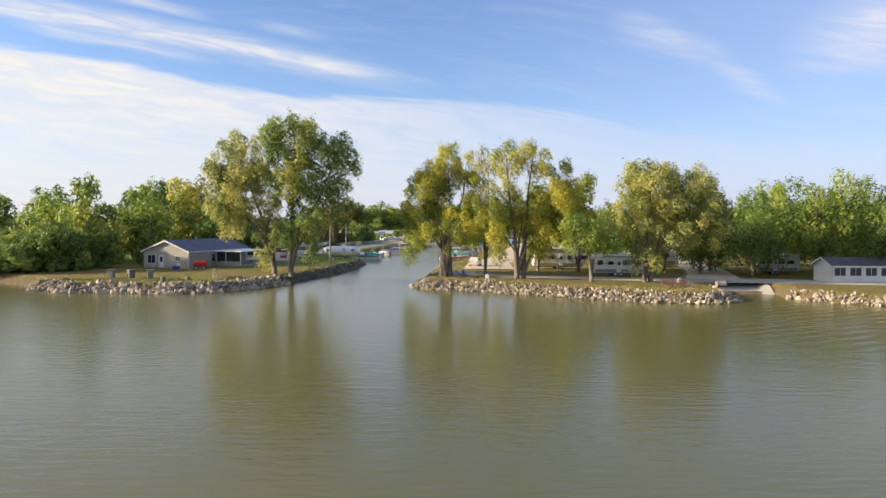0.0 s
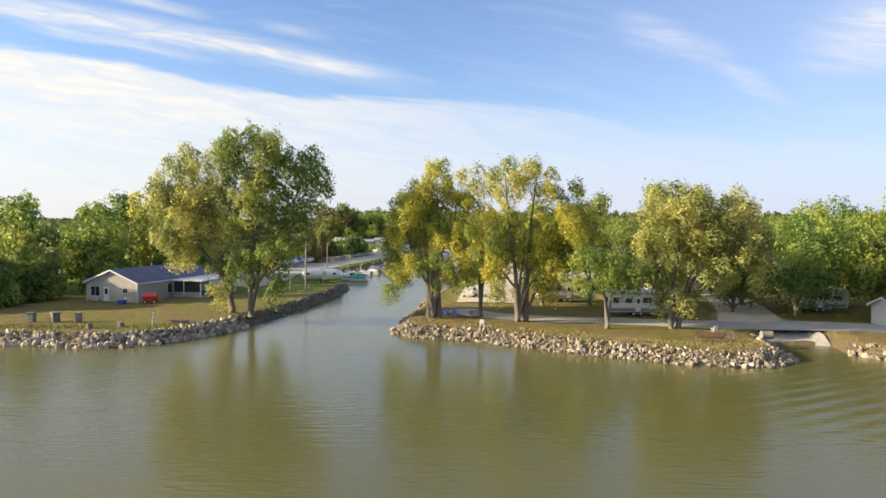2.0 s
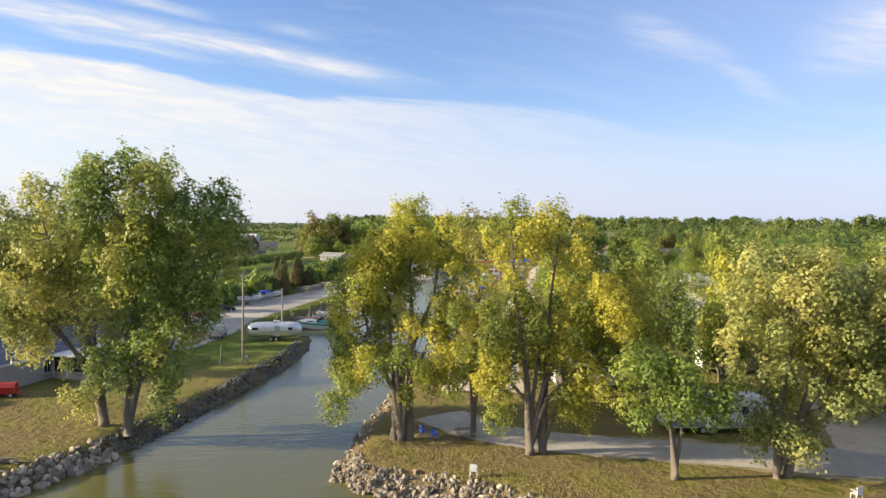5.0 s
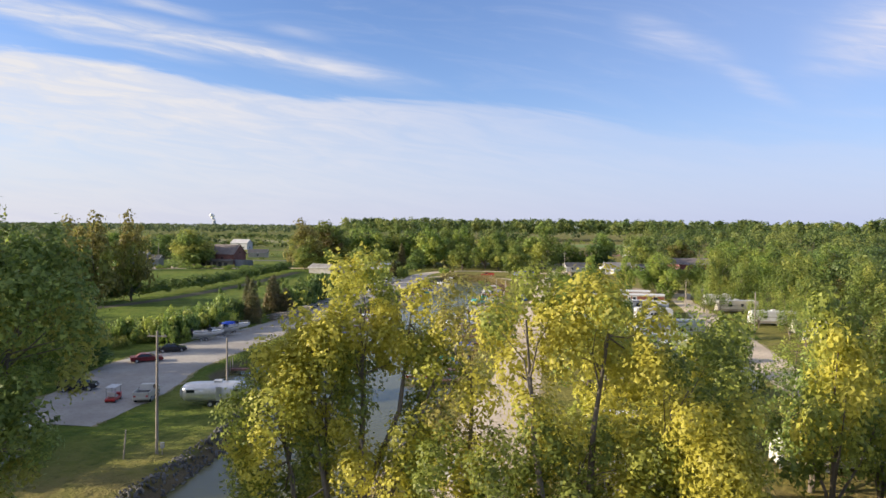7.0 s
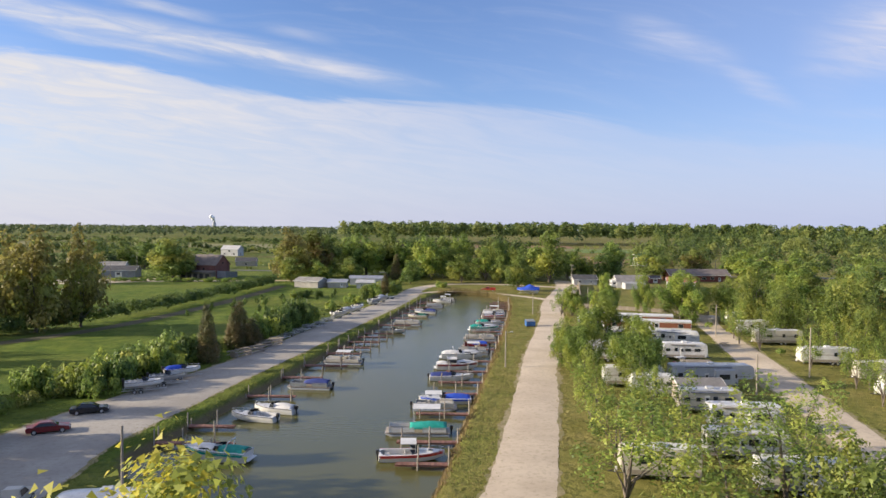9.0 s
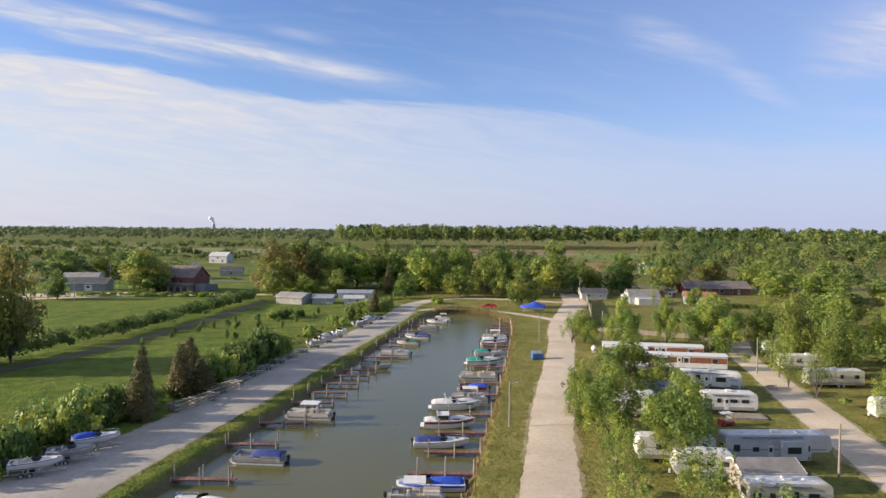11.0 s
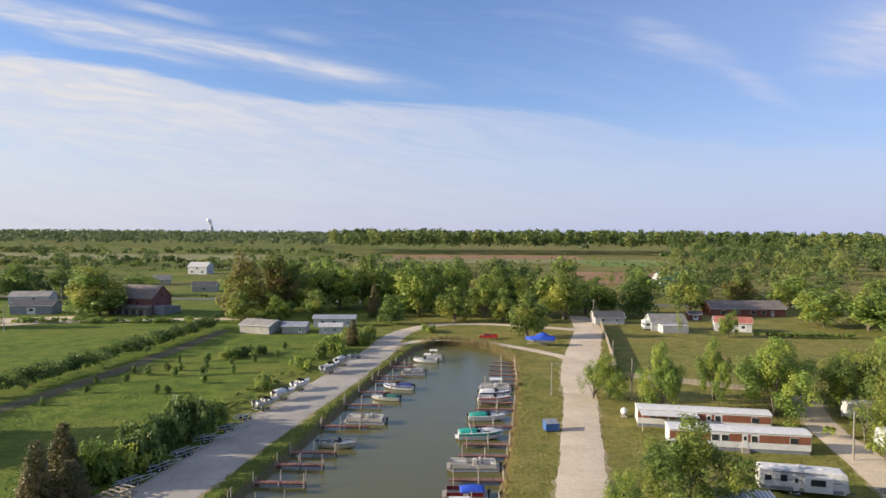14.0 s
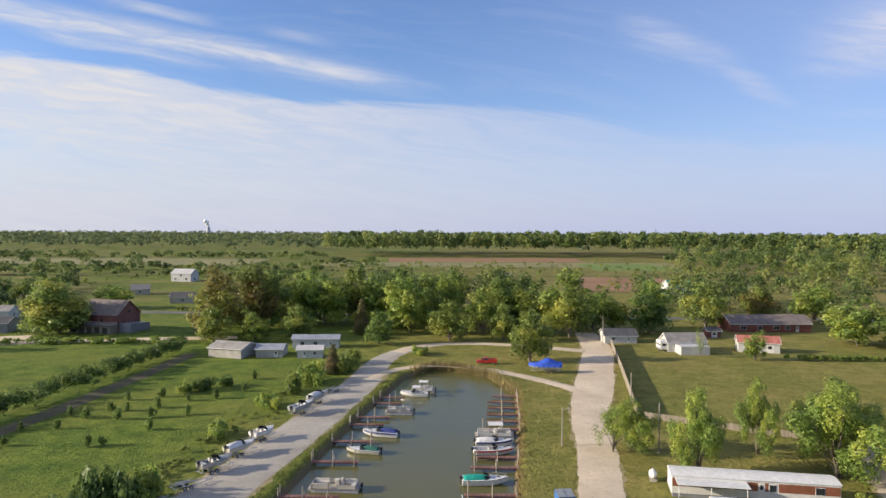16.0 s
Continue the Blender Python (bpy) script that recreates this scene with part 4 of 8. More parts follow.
def big_bush(seed, mat):
    """A tall old shrub, about 7 m high and 5 m in radius."""
    rng = np.random.default_rng(seed)
    cs = []
    while len(cs) < 120:
        p = np.array([rng.uniform(-4.4, 4.4), rng.uniform(-4.4, 4.4), rng.uniform(0.5, 6.4)])
        if (p[0] / 4.6) ** 2 + (p[1] / 4.6) ** 2 + (max(p[2] - 1.6, 0) / 5.0) ** 2 < 1 and p[0] ** 2 + p[1] ** 2 + (p[2] * 0.8) ** 2 > 6:
            cs.append(p)
    stems = [[(c[0] * 0.05, c[1] * 0.05, -0.15, 0.09), (c[0] * 0.4, c[1] * 0.4, c[2] * 0.6, 0.05), (*c, 0.015)] for c in cs[:24]]
    return tubes("stem", stems, BARK, 5), leafy(rng, cs, rng.uniform(0.55, 1.0, 120), 0.17, mat, 0.75)


OLD_SHRUB = [big_bush(11, LEAF_LIGHT), big_bush(12, LEAF_MIXED), big_bush(13, LEAF_GREEN)]
for k, (x, y, h, r) in enumerate([(-58.5, 126, 7.2, 4.6), (-60.5, 117.5, 7.0, 5.2), (-65, 112.5, 4.6, 5.0), (-63.5, 122, 8.2, 5), (-74, 114, 3.6, 6), (-70, 121, 7, 6)]):
    ob = empty("shrub", at_ground(x, y, 70 * k, (r / 4.9, r / 4.9, h / 7.0)), "tall leafy shrub beside the cottage lawn", "shrub", "shrubs by the cottage")
    part("stem", OLD_SHRUB[(k * 2) % 3][0], None, ob)
    part("crown", OLD_SHRUB[(k * 2) % 3][1], None, ob)
for row in [("l", -52.5, 134, 5.2, 2.0), ("d", -30.6, 270, 6.4, 3.1), ("l", -28.5, 277, 4.2, 2.6), ("l", -53, 201, 3.8, 2.4), ("y", -44, 217, 4.8, 3), ("g", -50, 209, 3.4, 3), ("g", -47, 213, 3.0, 2.6), ("d", -49, 221, 3.6, 2.2), ("l", -41.5, 222.5, 4, 2.4),
            ("g", -34.5, 254, 3.6, 2.6), ("l", -33, 260, 3.4, 2.6), ("l", -29.5, 307, 2.4, 2.0), ("g", -25.4, 326, 2.6, 2.0), ("l", -23.5, 339, 4.0, 2.2), ("g", -21.6, 349, 4.4, 2.8), ("g", -15.8, 362, 3.6, 2.6), ("l", -15, 372, 3.4, 2.6),
            ("g", -45.5, 201, 3.6, 2.2), ("d", -43.6, 208, 4.0, 2.2), ("g", -41, 216, 3.8, 2.2), ("d", -39.4, 231, 3.6, 2.2), ("g", -35.5, 252, 5.0, 2.6), ("d", -33.4, 258, 5.6, 3.0), ("d", -31.8, 264.5, 5.2, 2.6), ("d", -41.5, 226, 4.6, 2.6), ("g", -46.5, 206, 4.6, 2.6), ("d", -62, 186, 4, 3.5), ("g", -57, 191, 3.4, 3.2), ("l", -60, 197, 3.4, 3), ("g", -66, 180, 4, 4), ("d", -56, 178, 4, 3.5), ("g", 2, 386, 2.2, 2.2), ("d", -44, 341, 2.6, 2.2), ("d", -40.5, 345, 2.2, 1.6), ("g", -47, 338, 2.2, 1.6)]:
    bush_at(*row)

# ---- materials of built things ----
WHITE_GEL = surface("white_gelcoat", (0.60, 0.595, 0.58), (0.70, 0.695, 0.68), 0.7, 0.28, 0.0, 5.0, c3=(0.62, 0.61, 0.57))
CREAM_GEL = surface("cream_gelcoat", (0.47, 0.44, 0.38), (0.56, 0.53, 0.46), 0.7, 0.3, 0.0, 5.0, c3=(0.5, 0.46, 0.38))
ALU = surface("aluminium", (0.48, 0.49, 0.50), (0.60, 0.61, 0.62), 1.1, 0.38, 0.05, 6.0, metal=0.75)
DARK_ALU = surface("dull_aluminium", (0.26, 0.28, 0.29), (0.36, 0.38, 0.39), 1.1, 0.5, 0.05, 6.0, metal=0.3)
BLACK = surface("black_plastic", (0.02, 0.02, 0.022), (0.035, 0.035, 0.038), 2.0, 0.45, 0.0, 4.0)
RUBBER = surface("rubber", (0.02, 0.02, 0.02), (0.035, 0.034, 0.033), 3.0, 0.85, 0.1, 4.0)
GLASS_DARK = surface("tinted_glass", (0.025, 0.03, 0.035), (0.04, 0.045, 0.05), 0.6, 0.08, 0.0, 3.0, spec=0.6)
CANVAS_BLUE = surface("blue_canvas", (0.015, 0.06, 0.42), (0.03, 0.10, 0.55), 1.2, 0.7, 0.25, 5.0)
CANVAS_NAVY = surface("navy_canvas", (0.02, 0.035, 0.16), (0.04, 0.06, 0.22), 1.2, 0.75, 0.25, 5.0)
CANVAS_TEAL = surface("teal_canvas", (0.0, 0.24, 0.19), (0.02, 0.34, 0.27), 1.2, 0.7, 0.25, 5.0)
CANVAS_WHITE = surface("white_canvas", (0.56, 0.555, 0.54), (0.70, 0.695, 0.68), 1.2, 0.75, 0.2, 5.0)
CANVAS_DARK = surface("dark_green_canvas", (0.02, 0.10, 0.075), (0.03, 0.15, 0.11), 1.2, 0.8, 0.2, 5.0)
SEAT = surface("pale_vinyl", (0.50, 0.47, 0.42), (0.62, 0.58, 0.52), 1.6, 0.55, 0.1, 5.0)
RED_PAINT = surface("red_paint", (0.42, 0.02, 0.018), (0.52, 0.04, 0.03), 0.9, 0.3, 0.0, 5.0, coat=0.4)
DARK_RED = surface("dark_red_paint", (0.16, 0.012, 0.016), (0.22, 0.02, 0.022), 0.9, 0.3, 0.0, 5.0, coat=0.4)
BLACK_PAINT = surface("black_paint", (0.012, 0.012, 0.014), (0.022, 0.022, 0.025), 0.9, 0.25, 0.0, 5.0, coat=0.5)
BLUE_PAINT = surface("blue_paint", (0.03, 0.12, 0.36), (0.05, 0.17, 0.45), 0.9, 0.5, 0.1, 5.0, c3=(0.14, 0.12, 0.10))
WHITE_PAINT = surface("white_paint", (0.58, 0.575, 0.56), (0.70, 0.695, 0.68), 0.5, 0.5, 0.05, 7.0, c3=(0.44, 0.425, 0.39))
DOCK_WOOD = surface("red_stained_dock_wood", (0.17, 0.075, 0.055), (0.26, 0.13, 0.10), 0.8, 0.9, 0.5, 8.0, c3=(0.10, 0.07, 0.055), island=0.25)
OLD_WOOD = surface("weathered_wood", (0.20, 0.17, 0.135), (0.31, 0.27, 0.22), 0.9, 0.92, 0.6, 8.0, stretch=(1, 1, 0.3), island=0.2)
POST_WOOD = surface("grey_post_wood", (0.24, 0.21, 0.175), (0.36, 0.325, 0.28), 0.9, 0.95, 0.6, 8.0, stretch=(1, 1, 0.3))
SIDING = surface("beige_siding", (0.36, 0.33, 0.29), (0.42, 0.385, 0.335), 0.4, 0.7, 0.1, 9.0)
SIDING_WHITE = surface("white_siding", (0.44, 0.44, 0.435), (0.53, 0.53, 0.525), 0.4, 0.6, 0.1, 9.0, c3=(0.5, 0.49, 0.46))
SHINGLE_BLUE = surface("blue_grey_shingle", (0.085, 0.095, 0.15), (0.12, 0.13, 0.19), 0.6, 0.9, 0.4, 9.0)
SHINGLE_GREY = surface("grey_shingle", (0.19, 0.18, 0.17), (0.28, 0.26, 0.245), 0.5, 0.9, 0.4, 9.0)
SHINGLE_BROWN = surface("brown_shingle", (0.15, 0.125, 0.115), (0.22, 0.185, 0.17), 0.5, 0.9, 0.4, 9.0)
SHINGLE_DARK = surface("dark_shingle", (0.06, 0.06, 0.065), (0.10, 0.10, 0.105), 0.5, 0.9, 0.4, 9.0)
METAL_ROOF = surface("pale_metal_roof", (0.46, 0.45, 0.44), (0.58, 0.57, 0.55), 0.25, 0.45, 0.1, 9.0, c3=(0.38, 0.30, 0.24))
RUST_ROOF = surface("rusty_red_roof", (0.30, 0.07, 0.05), (0.42, 0.14, 0.10), 0.4, 0.7, 0.2, 6.0, c3=(0.55, 0.45, 0.40))
BARN_RED = surface("faded_barn_red", (0.145, 0.052, 0.045), (0.22, 0.095, 0.08), 0.4, 0.85, 0.3, 8.0, c3=(0.22, 0.16, 0.13), stretch=(1, 1, 0.25))
BRICK_RED = surface("red_brick_wall", (0.17, 0.06, 0.045), (0.24, 0.09, 0.07), 0.6, 0.9, 0.3, 9.0)
BROWN_PANEL = surface("brown_panel", (0.20, 0.075, 0.04), (0.27, 0.105, 0.06), 0.5, 0.55, 0.1, 8.0)
GREEN_ROOF = surface("green_metal_roof", (0.02, 0.16, 0.11), (0.04, 0.21, 0.15), 0.3, 0.5, 0.1, 8.0)
CONCRETE = surface("concrete", (0.34, 0.32, 0.29), (0.46, 0.44, 0.40), 0.6, 0.92, 0.3, 8.0)
TAUPE = surface("taupe_band", (0.30, 0.26, 0.22), (0.36, 0.32, 0.27), 0.6, 0.5, 0.0, 6.0)
GREY_BAND = surface("grey_band", (0.18, 0.19, 0.22), (0.24, 0.25, 0.28), 0.6, 0.5, 0.0, 6.0)
STRAW = surface("dry_reed", (0.22, 0.18, 0.07), (0.33, 0.26, 0.11), 2.0, 0.95, 0.0, 4.0, island=0.3)
WEED = surface("green_weed", (0.15, 0.185, 0.035), (0.24, 0.25, 0.06), 2.0, 0.95, 0.0, 4.0, island=0.3)
FIELD_RUST = surface("rusty_field", (0.22, 0.105, 0.05), (0.28, 0.155, 0.075), 0.03, 0.95, 0.6, 20.0, c3=(0.12, 0.12, 0.03))
FIELD_TAN = surface("tan_field", (0.155, 0.155, 0.05), (0.23, 0.205, 0.08), 0.03, 0.95, 0.6, 20.0, c3=(0.13, 0.15, 0.03))
FIELD_GREEN = surface("green_field", (0.10, 0.17, 0.02), (0.15, 0.21, 0.03), 0.03, 0.95, 0.6, 20.0, c3=(0.08, 0.12, 0.02))
TARMAC = surface("worn_asphalt", (0.10, 0.10, 0.10), (0.16, 0.155, 0.15), 0.1, 0.95, 0.3, 12.0)

# ---- boats ----


def hull_mesh(L, B, H, draft=0.25, bluff=0.0):
    """A V-bottomed hull, stern at x = 0, bow at x = L, water at z = 0."""
    st = [0, 0.18, 0.38, 0.58, 0.74, 0.87, 0.95, 1.0]
    V, F = [], []
    for s in st:
        w = B / 2 * (1 - max(0, (s - 0.45) / 0.55) ** (2.4 + bluff)) * (0.95 + 0.05 * min(1, s * 4))
        w = max(w, 0.03)
        keel = -draft + (draft + H * 0.55) * max(0, (s - 0.6) / 0.4) ** 2.2
        sheer = H * (1 + 0.28 * s * s)
        chine = 0.06 + 0.5 * H * max(0, (s - 0.5) / 0.5) ** 1.6
        prof = [(0, keel), (0.86 * w, chine), (w, sheer * 0.62), (w * 1.02, sheer)]
        V += [(s * L, -y, z) for y, z in prof[::-1]] + [(s * L, y, z) for y, z in prof[1:]]
    n = 7
    for i in range(len(st) - 1):
        for k in range(n - 1):
            a = i * n + k
            F.append((a, a + 1, a + n + 1, a + n))
    F.append(tuple(range(n)))
    F.append(tuple(range((len(st) - 1) * n + n - 1, (len(st) - 1) * n - 1, -1)))
    return V, F


def hull_width(L, B, s, bluff=0.0):
    return max(0.03, B / 2 * (1 - max(0, (s - 0.45) / 0.55) ** (2.4 + bluff)))


def deck_bm(L, B, H, c0, c1):
    """Foredeck, gunwales and stern deck round an open well from c0 to c1, with the well's floor and sides."""
    bm = bmesh.new()
    st = np.linspace(0.0, 1.0, 17)
    rows = []
    for s in st:
        w, z = hull_width(L, B, s), H * (1 + 0.28 * s * s)
        well = c0 <= s <= c1
        inner = w * 0.78 if well else 0.0
        crown = 0.0 if well else 0.10 * w
        rows.append((s * L, w, inner, z, crown))
    for i in range(len(rows) - 1):
        (x0, w0, a0, z0, k0), (x1, w1, a1, z1, k1) = rows[i], rows[i + 1]
        for sg in (-1, 1):
            q = [bm.verts.new(p) for p in ((x0, sg * w0, z0 + 0.01), (x1, sg * w1, z1 + 0.01), (x1, sg * a1, z1 + 0.03 + k1), (x0, sg * a0, z0 + 0.03 + k0))]
            bm.faces.new(q if sg > 0 else q[::-1])
            if a0 and a1:
                q = [bm.verts.new(p) for p in ((x0, sg * a0, z0 + 0.03), (x1, sg * a1, z1 + 0.03), (x1, sg * a1, 0.12), (x0, sg * a0, 0.12))]
                bm.faces.new(q)
        if a0 and a1:
            bm.faces.new([bm.verts.new(p) for p in ((x0, -a0, 0.12), (x1, -a1, 0.12), (x1, a1, 0.12), (x0, a0, 0.12))])
    return bm


def outboard(parent, x, z=0.55, mat=None):
    bm = boxed(x - 0.42, x - 0.02, -0.19, 0.19, z + 0.1, z + 0.62, 0.08)
    box(bm, x - 0.30, x - 0.12, -0.07, 0.07, z - 0.75, z + 0.12, 0.02)
    part("outboard_motor", bm, mat or BLACK, parent, "black outboard motor")


def dome_bm(L0, L1, w0, w1, z, rise, n=10, m=7):
    """A cover stretched over x from L0 to L1, sagging between its ridge and edges."""
    bm = bmesh.new()
    g = []
    for i in range(n + 1):
        s = i / n
        w = w0 + (w1 - w0) * s
        up = rise * (math.sin(math.pi * min(1, 0.12 + s * 0.86)) ** 0.6)
        g.append([bm.verts.new((L0 + (L1 - L0) * s, w * (2 * k / m - 1), z + up * (1 - abs(2 * k / m - 1) ** 1.7) - (0.16 if k in (0, m) else 0) + 0.03 * math.sin(3.1 * i + 2 * k))) for k in range(m + 1)])
    for i in range(n):
        for k in range(m):
            bm.faces.new((g[i][k], g[i + 1][k], g[i + 1][k + 1], g[i][k + 1]))
    bmesh.ops.recalc_face_normals(bm, faces=bm.faces)
    bmesh.ops.solidify(bm, geom=bm.faces[:], thickness=0.03)
    for f in bm.faces:
        f.smooth = True
    return bm


def bimini(parent, x0, x1, w, z0, z1, mat, label):
    bm = bmesh.new()
    prism(bm, [(-w, z1 - 0.10), (-w * 0.6, z1), (w * 0.6, z1), (w, z1 - 0.10), (w, z1 - 0.04), (w * 0.6, z1 + 0.06), (-w * 0.6, z1 + 0.06), (-w, z1 - 0.04)], x0, x1)
    top = part("canopy", bm, mat, parent, label)
    for x in (x0 + 0.1, x1 - 0.1):
        for y in (-w, w):
            part("canopy_post", rodded((x, y * 0.97, z0), (x, y * 0.97, z1 - 0.05), 0.025, sides=6), ALU, top)


BOATS = "boats in the basin"


def runabout(x, y, rz, L=6.6, B=2.4, hull=WHITE_GEL, stripe=None, cover=None, top=None, motor=True, label="white runabout moored at a dock", z=0.0, cabin=False, name="motorboat"):
    ob = empty(name, pose(x, y, z, 0, 0, rz) @ Matrix.Translation((-L / 2, 0, 0)), label, "boat", BOATS)
    H = 1.12 if cabin else 0.85 if L > 6 else 0.65
    V, F = hull_mesh(L, B, H)
    part("hull", mesh_from("hull", V, F, hull), None, ob)
    well = (0.06, 0.5 if cabin else 0.58)
    part("deck", deck_bm(L, B, H, *well), WHITE_GEL if hull is not ALU else DARK_ALU, ob)
    for sg in (-1, 1):
        rail = [(k * L, sg * (hull_width(L, B, k) * 1.02 + 0.015), H * (1 + 0.28 * k * k) - 0.02, 0.035) for k in np.linspace(0.0, 0.985, 15)]
        part("rub_rail", tubes("rub_rail", [rail], stripe or BLACK, 5), None, ob, "dark rubber rub rail")
    bm = boxed(-0.06, 0.02, -B * 0.44, B * 0.44, H * 0.25, H * 0.96, 0.03)
    part("transom", bm, hull, ob)
    for s in (0.12, 0.5, 0.93):
        for sg in (-1, 1):
            w, zz = hull_width(L, B, s) * 0.92, H * (1 + 0.28 * s * s) + 0.02
            part("cleat", boxed(s * L - 0.13, s * L + 0.13, sg * w - 0.03, sg * w + 0.03, zz, zz + 0.08, 0.015), ALU, ob)
    if L > 6.5 and not cabin:
        for s in (0.66, 0.78):
            part("deck_hatch", boxed(s * L - 0.25, s * L + 0.25, -0.25, 0.25, H * (1 + 0.28 * s * s) + 0.02 + 0.1 * hull_width(L, B, s), H * (1 + 0.28 * s * s) + 0.08 + 0.1 * hull_width(L, B, s), 0.02), GLASS_DARK if s > 0.7 else WHITE_GEL, ob)
    if stripe:
        bm = bmesh.new()
        st = np.linspace(0.02, 0.97, 14)
        for sg in (-1, 1):
            pr = None
            for s in st:
                w, zz = hull_width(L, B, s) * 1.022 + 0.012, H * (1 + 0.28 * s * s)
                cur = [bm.verts.new((s * L, sg * w, zz * k)) for k in (0.68, 0.9)]
                if pr:
                    bm.faces.new((pr[0], cur[0], cur[1], pr[1]))
                pr = cur
        part("stripe", bm, stripe, ob, "coloured stripe along the hull")
    if cabin:
        bm = dome_bm(L * 0.46, L * 0.94, B * 0.43, B * 0.13, H * 1.12, 0.55)
        part("cabin_top", bm, WHITE_GEL, ob)
        for sg in (-1, 1):
            part("side_window", boxed(L * 0.60, L * 0.84, sg * hull_width(L, B, 0.72) * 1.03 - 0.012, sg * hull_width(L, B, 0.72) * 1.03 + 0.012, H * 0.86, H * 1.0, 0.006), GLASS_DARK, ob, "long dark hull window")
            part("port_window", boxed(L * 0.55, L * 0.70, sg * B * 0.36 - 0.015, sg * B * 0.36 + 0.015, H * 1.2, H * 1.2 + 0.16, 0.01), GLASS_DARK, ob)
    xs = L * well[1]
    bm = bmesh.new()
    w = B * 0.40
    zt = H * 1.12
    ring = [(xs - 0.55, -w), (xs + 0.05, -w * 0.8), (xs + 0.3, 0), (xs + 0.05, w * 0.8), (xs - 0.55, w)]
    lo = [bm.verts.new((px, py, zt)) for px, py in ring]
    hi = [bm.verts.new((px - 0.32, py * 0.9, zt + 0.48)) for px, py in ring]
    for k in range(4):
        bm.faces.new((lo[k], lo[k + 1], hi[k + 1], hi[k]))
    bmesh.ops.solidify(bm, geom=bm.faces[:], thickness=0.025)
    part("windscreen", bm, GLASS_DARK, ob, "dark raked windscreen")
    if cabin:
        bm = bmesh.new()
        for sg in (-1, 1):
            rod(bm, (xs - 1.5, sg * B * 0.44, H), (xs - 1.9, sg * B * 0.36, H + 1.15), 0.06, sides=6)
        rod(bm, (xs - 1.9, -B * 0.37, H + 1.15), (xs - 1.9, B * 0.37, H + 1.15), 0.07, sides=6)
        part("radar_arch", bm, WHITE_GEL, ob)
        part("swim_platform", boxed(-0.55, 0.05, -B * 0.4, B * 0.4, 0.28, 0.36, 0.03), WHITE_GEL, ob)
        if top:
            for sg in (-1, 1):
                part("side_screen", boxed(xs - 1.8, xs - 0.2, sg * B * 0.42 - 0.012, sg * B * 0.42 + 0.012, H + 0.3, H + 0.86, 0.006), GLASS_DARK, ob)
            part("front_screen", boxed(xs - 0.2, xs - 0.17, -B * 0.40, B * 0.40, H + 0.3, H + 0.88, 0.006), GLASS_DARK, ob)
            part("rear_canvas", dome_bm(0.15, xs - 1.7, B * 0.40, B * 0.44, H * 1.02, 0.42), top, ob, "pale canvas over the stern")
    if cover:
        part("cover", dome_bm(L * 0.02, xs + 0.25, B * 0.49, B * 0.42, H * 1.0, 0.62), cover, ob, "canvas cover over the cockpit")
    else:
        for sg in (-0.45, 0.45):
            bm = boxed(xs - 1.35, xs - 0.85, sg - 0.25, sg + 0.25, 0.13, 0.55, 0.05)
            box(bm, xs - 1.45, xs - 1.32, sg - 0.25, sg + 0.25, 0.45, 1.0, 0.04)
            part("helm_seat", bm, SEAT, ob)
        part("bench_seat", boxed(L * 0.075, L * 0.16, -B * 0.36, B * 0.36, 0.13, 0.6, 0.06), SEAT, ob)
        part("console", boxed(xs - 0.45, xs - 0.05, -B * 0.38, -B * 0.06, 0.13, H * 1.15, 0.05), WHITE_GEL, ob)
    if top:
        bimini(ob, xs - 1.9, xs - 0.1, B * 0.44, H, H + (0.98 if cabin else 1.35), top, "canopy on thin posts")
    if motor:
        outboard(ob, 0.0)
    bm = bmesh.new()
    for sg in (-1, 1):
        pts = [(L * s, sg * hull_width(L, B, s) * 0.86, H * (1 + 0.28 * s * s) + 0.38) for s in (0.66, 0.8, 0.92, 0.985)]
        for a, b in zip(pts, pts[1:]):
            rod(bm, a, b, 0.018, sides=5)
        for p in pts[:3]:
            rod(bm, (p[0], p[1], p[2] - 0.4), p, 0.014, sides=5)
    part("bow_rail", bm, ALU, ob)
    return ob


